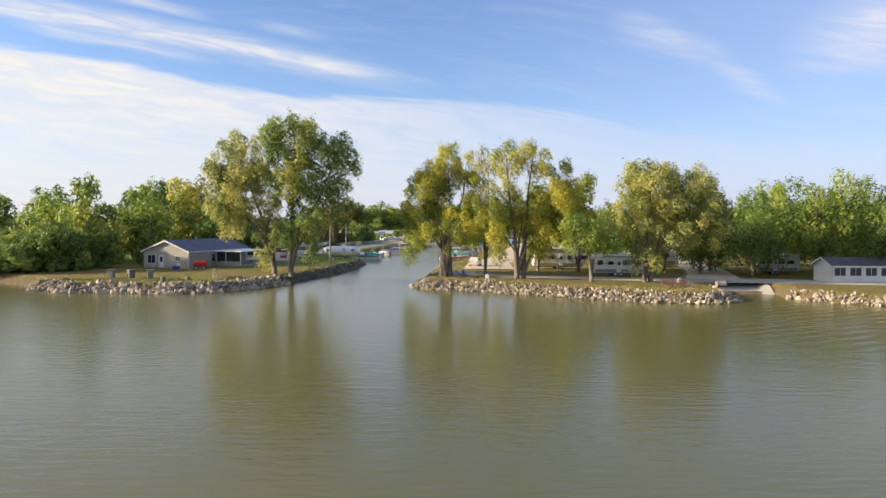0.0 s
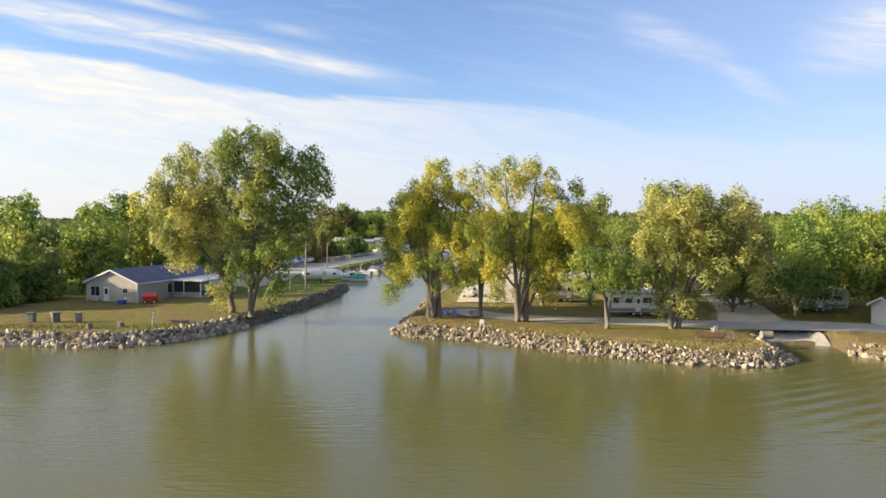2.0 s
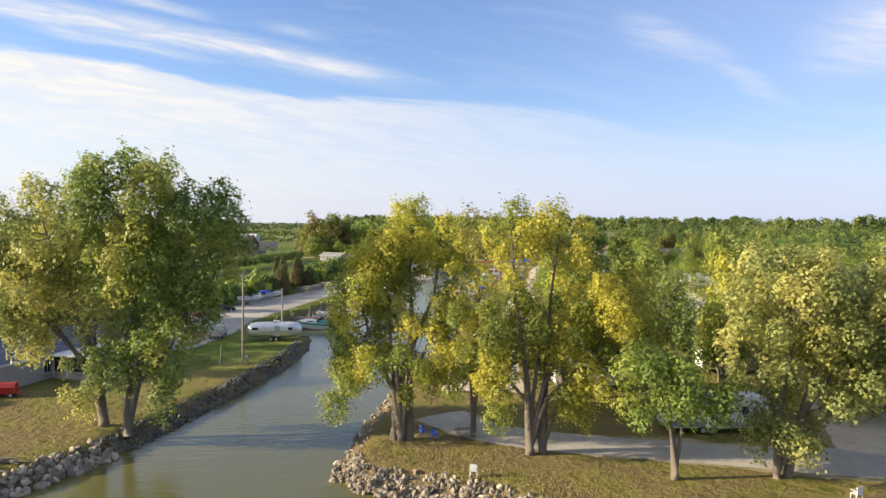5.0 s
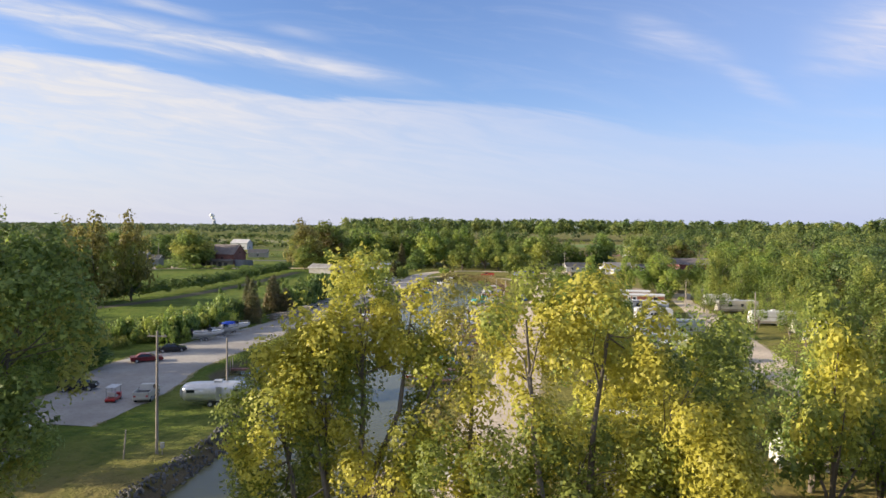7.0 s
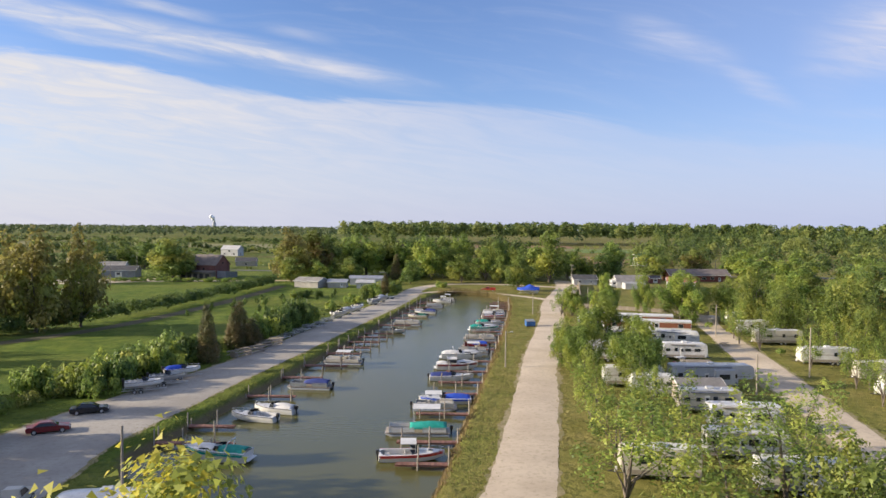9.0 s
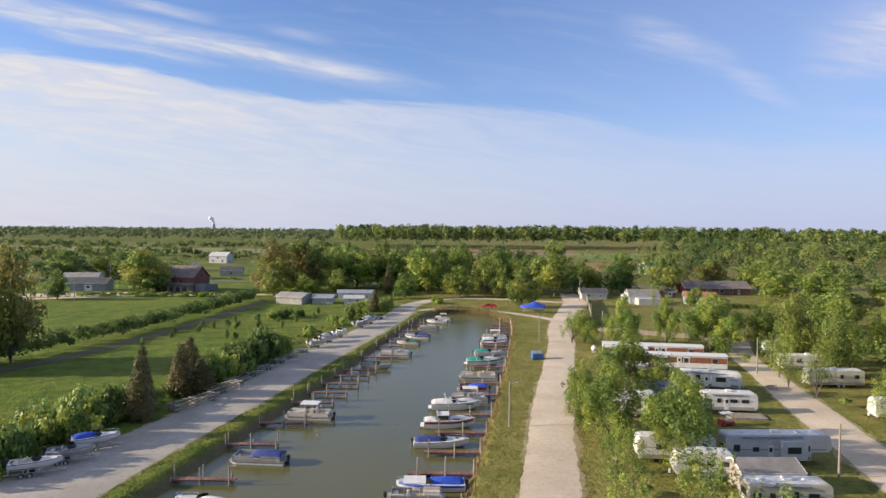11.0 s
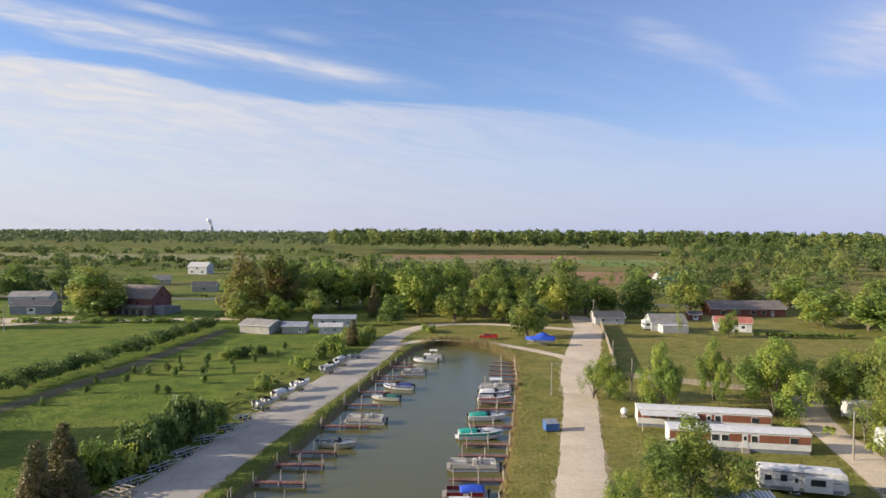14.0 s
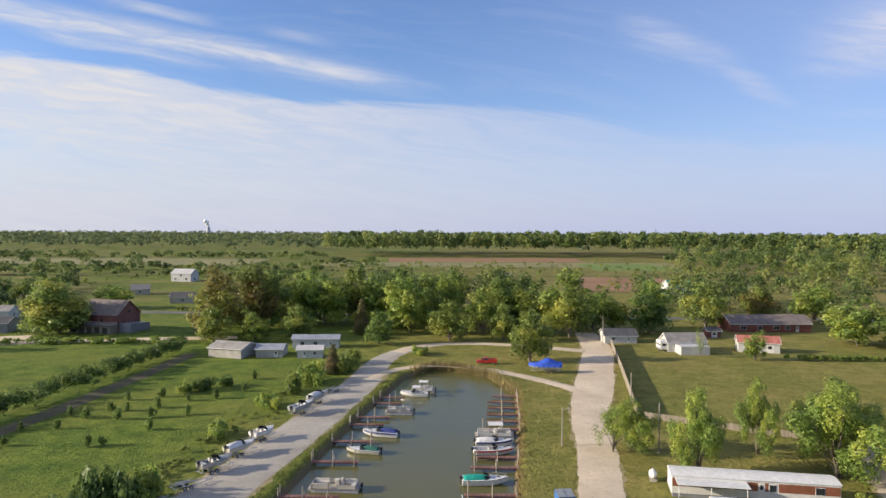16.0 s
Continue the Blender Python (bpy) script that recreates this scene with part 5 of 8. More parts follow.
def pontoon_boat(x, y, rz, L=7.2, B=2.6, panel=CREAM_GEL, top=None, cover=None, label="pontoon boat with fenced deck and pale seats", motor=True):
    ob = empty("pontoon_boat", pose(x, y, 0, 0, 0, rz) @ Matrix.Translation((-L / 2, 0, 0)), label, "boat", BOATS)
    for sg in (-1, 1):
        bm = rodded((0.1, sg * B * 0.36, 0.12), (L - 0.9, sg * B * 0.36, 0.12), 0.32, sides=12)
        rod(bm, (L - 0.9, sg * B * 0.36, 0.12), (L - 0.05, sg * B * 0.36, 0.30), 0.32, 0.06, 12)
        part("pontoon", bm, ALU, ob)
    part("platform", boxed(0, L, -B / 2, B / 2, 0.45, 0.56, 0.02), TAUPE, ob)
    for x0, x1, y0, y1 in ((0.5, L - 0.5, -B / 2 + 0.02, -B / 2 + 0.06), (0.5, L * 0.42, B / 2 - 0.06, B / 2 - 0.02), (L * 0.55, L - 0.5, B / 2 - 0.06, B / 2 - 0.02), (L - 0.54, L - 0.5, -B / 2, B / 2), (0.5, 0.54, -B / 2, B / 2)):
        fence = part("fence_panel", boxed(x0, x1, y0, y1, 0.62, 1.12, 0.01), panel, ob)
        bm = boxed(x0, x1, y0 - 0.005, y1 + 0.005, 1.16, 1.21, 0.012)
        n = max(2, int((x1 - x0 + y1 - y0) / 0.9))
        for k in range(n + 1):
            px, py = x0 + (x1 - x0) * k / n, y0 + (y1 - y0) * k / n
            rod(bm, (px, py, 0.56), (px, py, 1.2), 0.018, sides=5)
        part("rail", bm, ALU, fence)
    if not cover:
        for x0, x1, y0, y1 in ((L * 0.62, L - 0.62, -B / 2 + 0.1, -B / 2 + 0.65), (L * 0.62, L - 0.62, B / 2 - 0.65, B / 2 - 0.1), (0.62, L * 0.3, -B / 2 + 0.1, -B / 2 + 0.65), (0.62, 1.2, -B / 2 + 0.7, B / 2 - 0.3)):
            bm = boxed(x0, x1, y0, y1, 0.56, 0.95, 0.06)
            if y1 < 0:
                box(bm, x0, x1, y0, y0 + 0.16, 0.9, 1.3, 0.05)
            elif y0 > 0:
                box(bm, x0, x1, y1 - 0.16, y1, 0.9, 1.3, 0.05)
            part("lounge_seat", bm, SEAT, ob)
        part("console", boxed(L * 0.42, L * 0.5, -B / 2 + 0.15, -0.2, 0.56, 1.35, 0.06), panel, ob)
        bm = boxed(L * 0.34, L * 0.39, -B / 2 + 0.35, -0.35, 0.95, 1.55, 0.05)
        box(bm, L * 0.33, L * 0.4, -B / 2 + 0.4, -0.4, 0.56, 1.0, 0.04)
        part("helm_seat", bm, SEAT, ob)
    else:
        part("cover", dome_bm(0.4, L * 0.62, B * 0.5, B * 0.5, 1.2, 0.5), cover, ob, "stretched canvas cover")
    if top:
        bimini(ob, L * 0.28, L * 0.66, B * 0.47, 1.15, 2.55, top, "flat canopy on thin posts")
    if motor:
        outboard(ob, 0.0, 0.55)
    return ob


runabout(3.3, 179.6, 4, 7.4, 2.6, WHITE_GEL, RED_PAINT, None, CANVAS_WHITE, label="white centre-console boat with red seats and pale canopy")
pontoon_boat(3.4, 189.2, 182, 8.2, 2.7, WHITE_GEL, None, CANVAS_TEAL, "white pontoon boat under a teal cover")
bimini(empty("boat_lift_canopy", pose(5.0, 193.2, 0), "white flat canopy over an empty slip", "canopy"), -2.4, 1.2, 1.3, 0.1, 2.6, CANVAS_WHITE, "white canopy top")
runabout(6.6, 205.0, 184, 7.8, 2.6, WHITE_GEL, CANVAS_BLUE, CANVAS_BLUE, None, label="white boat under a bright blue cover")
pontoon_boat(5.2, 201.2, 2, 6.4, 2.5, DARK_ALU, CANVAS_WHITE, None, "pontoon boat with a white flat canopy")
runabout(7.5, 220.6, 3, 7.6, 2.6, WHITE_GEL, None, CANVAS_NAVY, None, label="white boat with navy cover tied bow to the bank")
runabout(8.5, 229.8, 2, 7.7, 2.7, WHITE_GEL, DARK_RED, None, CANVAS_WHITE, label="white cruiser with red stripe and pale canvas top", cabin=True, motor=False, name="cabin_cruiser")
runabout(9.5, 240.2, 2, 8.2, 2.8, WHITE_GEL, None, CANVAS_WHITE, None, label="large white cabin cruiser under a pale cover", cabin=True, motor=False, name="cabin_cruiser")
pontoon_boat(11.6, 244.9, 182, 6.6, 2.5, ALU, CANVAS_WHITE, None, "aluminium pontoon boat with pale seats and canopy")
pontoon_boat(12.5, 252.0, 182, 5.8, 2.4, DARK_RED, None, CANVAS_BLUE, "small pontoon boat with a blue cover")
pontoon_boat(13.8, 262.6, 181, 7.6, 2.6, CREAM_GEL, None, None, "cream pontoon boat with pale lounge seats")
runabout(15.4, 277.4, 3, 7.4, 2.7, WHITE_GEL, CANVAS_TEAL, CANVAS_TEAL, None, label="white boat with teal cockpit cover", cabin=True, motor=False, name="cabin_cruiser")
runabout(17.0, 288.6, 2, 6.8, 2.5, WHITE_GEL, None, CANVAS_TEAL, None, label="white runabout under a teal cover")
runabout(19.0, 302.4, 3, 6.8, 2.5, WHITE_GEL, RED_PAINT, None, None, label="white open boat with a red stripe")
runabout(19.4, 307.0, 2, 6.6, 2.5, WHITE_GEL, CANVAS_NAVY, CANVAS_WHITE, None, label="white boat under a grey-white cover")
pontoon_boat(19.6, 311.6, 181, 7.0, 2.6, WHITE_GEL, CANVAS_WHITE, None, "white pontoon boat with a flat canopy")
pontoon_boat(-15.4, 212.9, 176, 7.1, 2.6, DARK_ALU, None, CANVAS_NAVY, "grey pontoon boat with blue seats and a raised ramp")
pontoon_boat(-13.4, 233.2, 177, 7.4, 2.6, CREAM_GEL, CANVAS_WHITE, None, "cream pontoon boat with a white flat canopy")
runabout(-7.4, 271.6, -8, 6.2, 2.1, ALU, None, None, None, label="bare aluminium fishing boat at a red dock", name="fishing_boat")
pontoon_boat(-4.9, 285.6, 178, 7.4, 2.6, CREAM_GEL, None, None, "cream pontoon boat tied at a dock")
runabout(-3.0, 302.2, 172, 5.8, 2.2, CREAM_GEL, None, CANVAS_DARK, None, label="cream boat with a dark cockpit cover")
runabout(-1.2, 311.8, 171, 6.6, 2.4, WHITE_GEL, CANVAS_NAVY, CANVAS_NAVY, None, label="white boat under a purple-blue cover")
pontoon_boat(1.0, 326.8, 180, 5.7, 2.3, ALU, None, None, "small aluminium pontoon boat")
runabout(3.2, 341.8, 176, 6.3, 2.4, WHITE_GEL, None, None, CANVAS_WHITE, label="white boat with small canopy at the basin's head")
pontoon_boat(5.0, 345.6, 178, 5.4, 2.3, WHITE_GEL, CANVAS_WHITE, None, "white pontoon boat at the basin's head")
runabout(-18.9, 178.8, 172, 7.8, 2.7, WHITE_GEL, CANVAS_TEAL, CANVAS_TEAL, None, label="white cruiser with teal and blue canvas", cabin=True, motor=False, name="cabin_cruiser")
runabout(-19.2, 194.4, 168, 6.6, 2.4, WHITE_GEL, None, None, None, label="white open-bow runabout tied to posts")
runabout(-17.4, 198.4, 168, 6.2, 2.3, WHITE_GEL, None, CANVAS_WHITE, None, label="white runabout with pale cover")

# ---- docks ----


def dock(x0, x1, y, w=1.1, mat=DOCK_WOOD, skew=0.0, label="red-brown wooden finger dock on posts"):
    L = abs(x1 - x0)
    flip = 0 if x1 > x0 else 180
    ob = empty("dock", pose(x0, y, 0, 0, 0, flip + skew), label, "dock", "docks of the basin")
    bm = bmesh.new()
    n = int(L / 0.3)
    for k in range(n):
        box(bm, k * L / n, (k + 0.93) * L / n, -w / 2, w / 2, 0.55, 0.60)
    tagged(part("decking", bm, mat, ob), kind="stuff")
    bm = bmesh.new()
    for sg in (-1, 1):
        box(bm, 0, L, sg * (w / 2 - 0.1) - 0.03, sg * (w / 2 - 0.1) + 0.03, 0.38, 0.55)
    part("stringer", bm, mat, ob)
    k = 0
    while k * 3.4 < L + 0.1:
        for sg in (-1, 1):
            top = 1.15 + 1.1 * ((k * 7 + int(y) + (sg > 0)) % 3 != 1) + 0.25 * math.sin(k + y)
            part("post", rodded((min(k * 3.4 + 0.2, L - 0.1), sg * (w / 2 + 0.08), -1.3), (min(k * 3.4 + 0.2, L - 0.1), sg * (w / 2 + 0.08), top), 0.09, 0.08, 8), POST_WOOD, ob)
        k += 1
    return ob


def east_edge(y):
    return float(np.interp(y, [136, 170, 197, 227, 256, 284, 320, 345], [-0.6, 6.3, 9.7, 13.7, 17.3, 20.9, 24.6, 26]))


def west_edge(y):
    return float(np.interp(y, [177, 186, 202, 224, 250, 273, 300, 325, 360], [-28, -26.3, -23.6, -20.2, -16.1, -12.6, -9.5, -6, 0.2]))


for y, L in [(176.6, 5.5), (184.4, 7), (197, 7), (208.6, 7.5), (216.5, 7), (225.2, 7), (234.8, 7), (248, 6.5), (257, 7), (267, 7), (272.5, 7), (282.8, 7), (294, 7), (299, 6.5), (315, 6.5), (320, 6), (325, 6), (330, 6), (335, 6), (340, 5)]:
    dock(east_edge(y) + 0.6, east_edge(y) - L, y, 1.0)
for y, L in [(182.5, 9), (189.5, 5.5), (205.5, 7), (218.5, 6.5), (228.8, 7.5), (241, 6.5), (248, 6.5), (255, 6.5), (262, 6.5), (267.5, 6.5), (281.6, 8), (296, 7), (306.5, 6.5), (317, 6), (322, 6), (333, 5.5), (338, 5)]:
    dock(west_edge(y) - 0.6, west_edge(y) + L, y, 1.0)

# ---- trailers and mobile homes ----


def wheel(parent, x, y, z, r=0.34, w=0.24):
    w0 = part("wheel", rodded((x, y - w / 2, z), (x, y + w / 2, z), r, sides=16), RUBBER, parent)
    sg = 1 if y > 0 else -1
    part("rim", rodded((x, y + sg * (w / 2 - 0.02), z), (x, y + sg * (w / 2 + 0.015), z), r * 0.6, sides=12), ALU, w0)


def pane(parent, x0, x1, y, z0, z1, sg, frame_m=None, name="window"):
    """A framed window in a long side (normal along y)."""
    f = part(name, boxed(x0 - 0.05, x1 + 0.05, y - 0.03, y + 0.03, z0 - 0.05, z1 + 0.05, 0.012), frame_m or BLACK, parent)
    part("glass", boxed(x0, x1, y + sg * 0.024, y + sg * 0.042, z0, z1, 0.004), GLASS_DARK, f)
    return f


def travel_trailer(x, y, rz, L=9.0, W=2.5, body=WHITE_PAINT, band=TAUPE, fifth=False, awning=True, slide=False, label="white travel trailer parked on grass", z=GROUND_Z, seed=1, rounded=False):
    """Long side along x, hitch at +x; the door side faces -y."""
    ob = empty("travel_trailer", pose(x, y, z, 0, 0, rz), label, "trailer", "trailers of the camp")
    H = 3.25 if not fifth else 3.75
    z0 = 0.55
    r = random.Random(seed)
    side = [(-L / 2, z0 + 0.15), (-L / 2 + 0.1, z0), (L / 2 - (2.6 if fifth else 0.35), z0)]
    if fifth:
        side += [(L / 2 - 2.5, z0 + 1.0), (L / 2 - 0.25, z0 + 1.05)]
    side += [(L / 2, z0 + (1.6 if fifth else 0.7)), (L / 2 - (0.1 if not rounded else 0.4), H - (0.5 if not rounded else 1.0)), (L / 2 - (0.3 if not rounded else 1.0), H - 0.12), (L / 2 - (0.6 if not rounded else 1.4), H), (-L / 2 + 0.3, H), (-L / 2 + 0.06, H - 0.1), (-L / 2, H - 0.3)]
    bm = bmesh.new()
    a = [bm.verts.new((px, -W / 2, pz)) for px, pz in side]
    b = [bm.verts.new((px, W / 2, pz)) for px, pz in side]
    n = len(side)
    for i in range(n):
        bm.faces.new((a[i], a[(i + 1) % n], b[(i + 1) % n], b[i]))
    bm.faces.new(a[::-1])
    bm.faces.new(b)
    bmesh.ops.recalc_face_normals(bm, faces=bm.faces)
    bmesh.ops.bevel(bm, geom=[e for e in bm.edges if len({round(v.co.y, 3) for v in e.verts}) == 1], offset=0.08, segments=2, affect="EDGES")
    part("body", bm, body, ob)
    part("roof", boxed(-L / 2 + 0.5, L / 2 - 1.4, -W / 2 + 0.12, W / 2 - 0.12, H - 0.01, H + 0.03, 0.01), CANVAS_WHITE, ob)
    fx1 = L / 2 - (2.7 if fifth else 0.6)
    for sg in (-1, 1):
        yb = sg * (W / 2 + 0.006)
        part("stripe", boxed(-L / 2 + 0.15, fx1, yb - 0.006, yb + 0.006, z0 + 0.10, z0 + 0.55, 0.003), band, ob)
        part("stripe", boxed(-L / 2 + 0.15, L / 2 - 0.8, yb - 0.006, yb + 0.006, z0 + 1.38, z0 + 1.5, 0.003), band, ob)
        cuts = [-0.40, -0.22, 0.05, 0.26] if sg < 0 else [-0.36, -0.1, 0.2]
        for c in cuts:
            wd = r.choice([0.7, 1.0, 0.5])
            pane(ob, c * L - wd / 2, c * L + wd / 2, yb, z0 + 1.25, z0 + 1.25 + r.choice([0.6, 0.75, 0.45]), sg)
    d = part("door", boxed(-0.08 * L - 0.35, -0.08 * L + 0.35, -W / 2 - 0.03, -W / 2 + 0.01, z0 + 0.12, z0 + 2.0, 0.012), WHITE_GEL, ob)
    part("door_window", boxed(-0.08 * L - 0.2, -0.08 * L + 0.2, -W / 2 - 0.045, -W / 2 - 0.028, z0 + 1.15, z0 + 1.7, 0.006), GLASS_DARK, d)
    part("step", boxed(-0.08 * L - 0.35, -0.08 * L + 0.35, -W / 2 - 0.55, -W / 2 - 0.02, 0.32, 0.38, 0.01), DARK_ALU, ob)
    f = part("end_window", boxed(-L / 2 - 0.03, -L / 2 + 0.01, -0.6, 0.6, z0 + 1.2, z0 + 1.9, 0.01), BLACK, ob)
    part("glass", boxed(-L / 2 - 0.042, -L / 2 - 0.028, -0.52, 0.52, z0 + 1.28, z0 + 1.82, 0.004), GLASS_DARK, f)
    part("air_conditioner", boxed(-0.5, 0.5, -0.45, 0.45, H + 0.02, H + 0.32, 0.08), WHITE_PAINT, ob)
    for c in (-0.32, 0.22):
        part("roof_vent", boxed(c * L - 0.25, c * L + 0.25, -0.25, 0.25, H + 0.02, H + 0.14, 0.03), CANVAS_WHITE, ob)
    if awning:
        part("awning_roll", rodded((-L * 0.35, -W / 2 - 0.1, H - 0.25), (L * 0.22, -W / 2 - 0.1, H - 0.25), 0.09, sides=10), band, ob)
    if slide:
        s = part("slide_out", boxed(0.0, 3.2, -W / 2 - 0.75, -W / 2 + 0.02, z0 + 0.3, H - 0.55, 0.04), body, ob)
        pane(s, 0.7, 2.3, -W / 2 - 0.755, z0 + 1.2, z0 + 1.9, -1)
    for k in (-0.5, 0.42):
        for sg in (-1, 1):
            wheel(ob, k - 0.12 * L + 0.3, sg * (W / 2 - 0.13), 0.34)
    part("chassis", boxed(-L / 2 + 0.2, fx1, -W / 2 + 0.25, W / 2 - 0.25, 0.42, z0 + 0.02, 0.02), BLACK, ob)
    if not fifth:
        bm = rodded((L / 2 - 0.4, -0.6, 0.5), (L / 2 + 1.1, 0, 0.5), 0.05, sides=6)
        rod(bm, (L / 2 - 0.4, 0.6, 0.5), (L / 2 + 1.1, 0, 0.5), 0.05, sides=6)
        part("hitch", bm, BLACK, ob)
        part("gas_bottle", rodded((L / 2 + 0.3, 0, 0.5), (L / 2 + 0.3, 0, 0.95), 0.16, 0.13, 12), WHITE_PAINT, ob)
    for px in (-L / 2 + 0.5, fx1 - 0.4):
        part("jack_stand", rodded((px, 0, 0.0), (px, 0, z0), 0.07, sides=6), DARK_ALU, ob)
    return ob


def mobile_home(x, y, rz, L=19.5, W=3.8, label="white and brown mobile home", awning=False):
    ob = empty("mobile_home", pose(x, y, GROUND_Z, 0, 0, rz), label, "mobile home", "mobile homes of the camp")
    part("body", boxed(-L / 2, L / 2, -W / 2, W / 2, 0.55, 3.0, 0.04), WHITE_PAINT, ob)
    bm = bmesh.new()
    prism(bm, [(-W / 2 - 0.1, 2.98), (-W / 2 - 0.1, 3.06), (-W / 4, 3.26), (0, 3.32), (W / 4, 3.26), (W / 2 + 0.1, 3.06), (W / 2 + 0.1, 2.98)], -L / 2 - 0.1, L / 2 + 0.1)
    part("roof", bm, CANVAS_WHITE, ob, "white curved metal roof")
    for sg in (-1, 1):
        y0 = sg * (W / 2 + 0.008)
        for x0, x1 in ((-L / 2 + 0.1, -L * 0.2), (-L * 0.07, L * 0.08), (L * 0.14, L / 2 - 0.1)):
            part("brown_panel", boxed(x0, x1, y0 - 0.008, y0 + 0.008, 1.55, 2.72, 0.004), BROWN_PANEL, ob, "brown siding panel")
        for c, wd in ((-0.17, 1.0), (-0.1, 1.0), (0.105, 0.8), (-0.38, 1.1), (0.38, 1.1)):
            pane(ob, c * L - wd / 2, c * L + wd / 2, y0 * 1.004, 1.6, 2.5, sg, WHITE_PAINT)
    d = part("door", boxed(0.02 * L, 0.02 * L + 0.85, -W / 2 - 0.04, -W / 2, 0.7, 2.7, 0.012), WHITE_GEL, ob)
    part("door_window", boxed(0.02 * L + 0.2, 0.02 * L + 0.65, -W / 2 - 0.055, -W / 2 - 0.038, 1.8, 2.4, 0.006), GLASS_DARK, d)
    for k in range(3):
        part("step", boxed(0.02 * L - 0.1, 0.02 * L + 0.95, -W / 2 - 0.35 - 0.3 * k, -W / 2 - 0.05 - 0.3 * k, 0, 0.6 - 0.2 * k, 0.01), OLD_WOOD, ob)
    part("skirt", boxed(-L / 2 + 0.15, L / 2 - 0.15, -W / 2 + 0.1, W / 2 - 0.1, 0, 0.6), GREY_BAND, ob)
    if awning:
        part("porch_roof", boxed(-L / 2 + 0.4, -L * 0.05, -W / 2 - 2.6, -W / 2, 2.62, 2.72, 0.01), CANVAS_WHITE, ob, "flat white porch roof")
        for px in (-L / 2 + 0.6, -L * 0.28, -L * 0.07):
            part("porch_post", rodded((px, -W / 2 - 2.5, 0), (px, -W / 2 - 2.5, 2.64), 0.05, sides=8), WHITE_PAINT, ob)
    return ob


mobile_home(54.6, 270.4, -8, 20.5, 3.9, "white mobile home with brown panels beside the camp lane")
mobile_home(53.2, 281.6, -9, 21.5, 3.9, "long white and brown mobile home with a flat porch roof", True)
travel_trailer(55.6, 252.2, -13, 10.4, 2.5, WHITE_PAINT, GREY_BAND, label="white travel trailer with grey stripes by the camp lane", seed=2, slide=True)
travel_trailer(52.6, 236.2, -3, 8.4, 2.5, WHITE_PAINT, TAUPE, label="white travel trailer with taupe stripes and a deck", seed=3)
travel_trailer(49.0, 212.6, 3, 13.2, 2.6, surface("pale_silver_panel", (0.44, 0.46, 0.50), (0.55, 0.57, 0.60), 0.5, 0.4, 0.0, 6.0, metal=0.15), GREY_BAND, True, slide=True, label="silver fifth-wheel trailer with grey swoops", seed=4)
travel_trailer(36.0, 233.6, 172, 8.0, 2.5, WHITE_GEL, TAUPE, True, label="white fifth-wheel trailer with a rounded front among trees", seed=5, rounded=True)
travel_trailer(36.6, 212.6, 178, 9.5, 2.5, WHITE_PAINT, TAUPE, label="white trailer under trees with a striped awning", seed=6)
travel_trailer(82.0, 270.0, 178, 11.6, 2.5, WHITE_PAINT, TAUPE, label="white trailer with beige stripes under trees", seed=7)
travel_trailer(79.2, 255.2, 178, 10.2, 2.5, CREAM_GEL, TAUPE, label="cream travel trailer beside the lane", seed=8, slide=True)
travel_trailer(84.0, 287.4, 178, 6.8, 2.4, WHITE_PAINT, GREY_BAND, label="small white trailer in the shade", seed=9)
travel_trailer(78.4, 233.0, 176, 10.4, 2.5, WHITE_PAINT, TAUPE, label="white trailer with a long awning", seed=10)
travel_trailer(80.4, 219.2, 176, 9.0, 2.5, CREAM_GEL, TAUPE, label="cream trailer under young trees", seed=11)
travel_trailer(75.6, 207.6, 178, 6.0, 2.4, WHITE_GEL, GREY_BAND, label="short rounded white camper", seed=12, rounded=True)
travel_trailer(45.0, 189.6, -2, 9.2, 2.5, WHITE_PAINT, TAUPE, label="white trailer with dark windows beside the lane", seed=13, slide=True)
travel_trailer(43.4, 197.6, 0, 8.6, 2.5, CREAM_GEL, GREY_BAND, label="tan trailer with a dark awning", seed=14)
travel_trailer(38.0, 206.8, 178, 6.6, 2.4, WHITE_PAINT, GREY_BAND, label="small white trailer among trees", seed=15)
travel_trailer(40.5, 178.5, -4, 9.0, 2.5, WHITE_PAINT, TAUPE, label="white trailer half hidden under locust trees", seed=16)
travel_trailer(29.0, 172.0, 176, 8.0, 2.5, CREAM_GEL, TAUPE, label="cream trailer under trees near the lane", seed=18)
travel_trailer(42.0, 168.5, -4, 9.0, 2.5, WHITE_PAINT, GREY_BAND, label="white trailer under trees beside the camp lane", seed=19)
travel_trailer(22.4, 131.0, 2, 11.3, 2.5, WHITE_PAINT, TAUPE, True, label="long white fifth-wheel trailer under the cottonwoods", seed=21)
travel_trailer(28.5, 115.4, 2, 9.0, 2.5, WHITE_PAINT, GREY_BAND, label="white trailer with an entrance door behind the bank", seed=22)
travel_trailer(55.0, 121.6, 3, 7.2, 2.5, WHITE_PAINT, GREY_BAND, label="white trailer in the shade by the ramp lane", seed=23)
travel_trailer(40.5, 140.0, 0, 9.0, 2.5, WHITE_PAINT, TAUPE, label="white trailer in deep shade under maples", seed=24)
travel_trailer(24.5, 146.0, 176, 9.0, 2.5, CREAM_GEL, TAUPE, label="cream trailer in deep shade near the lane", seed=25)

# silver rounded caravan beside the channel


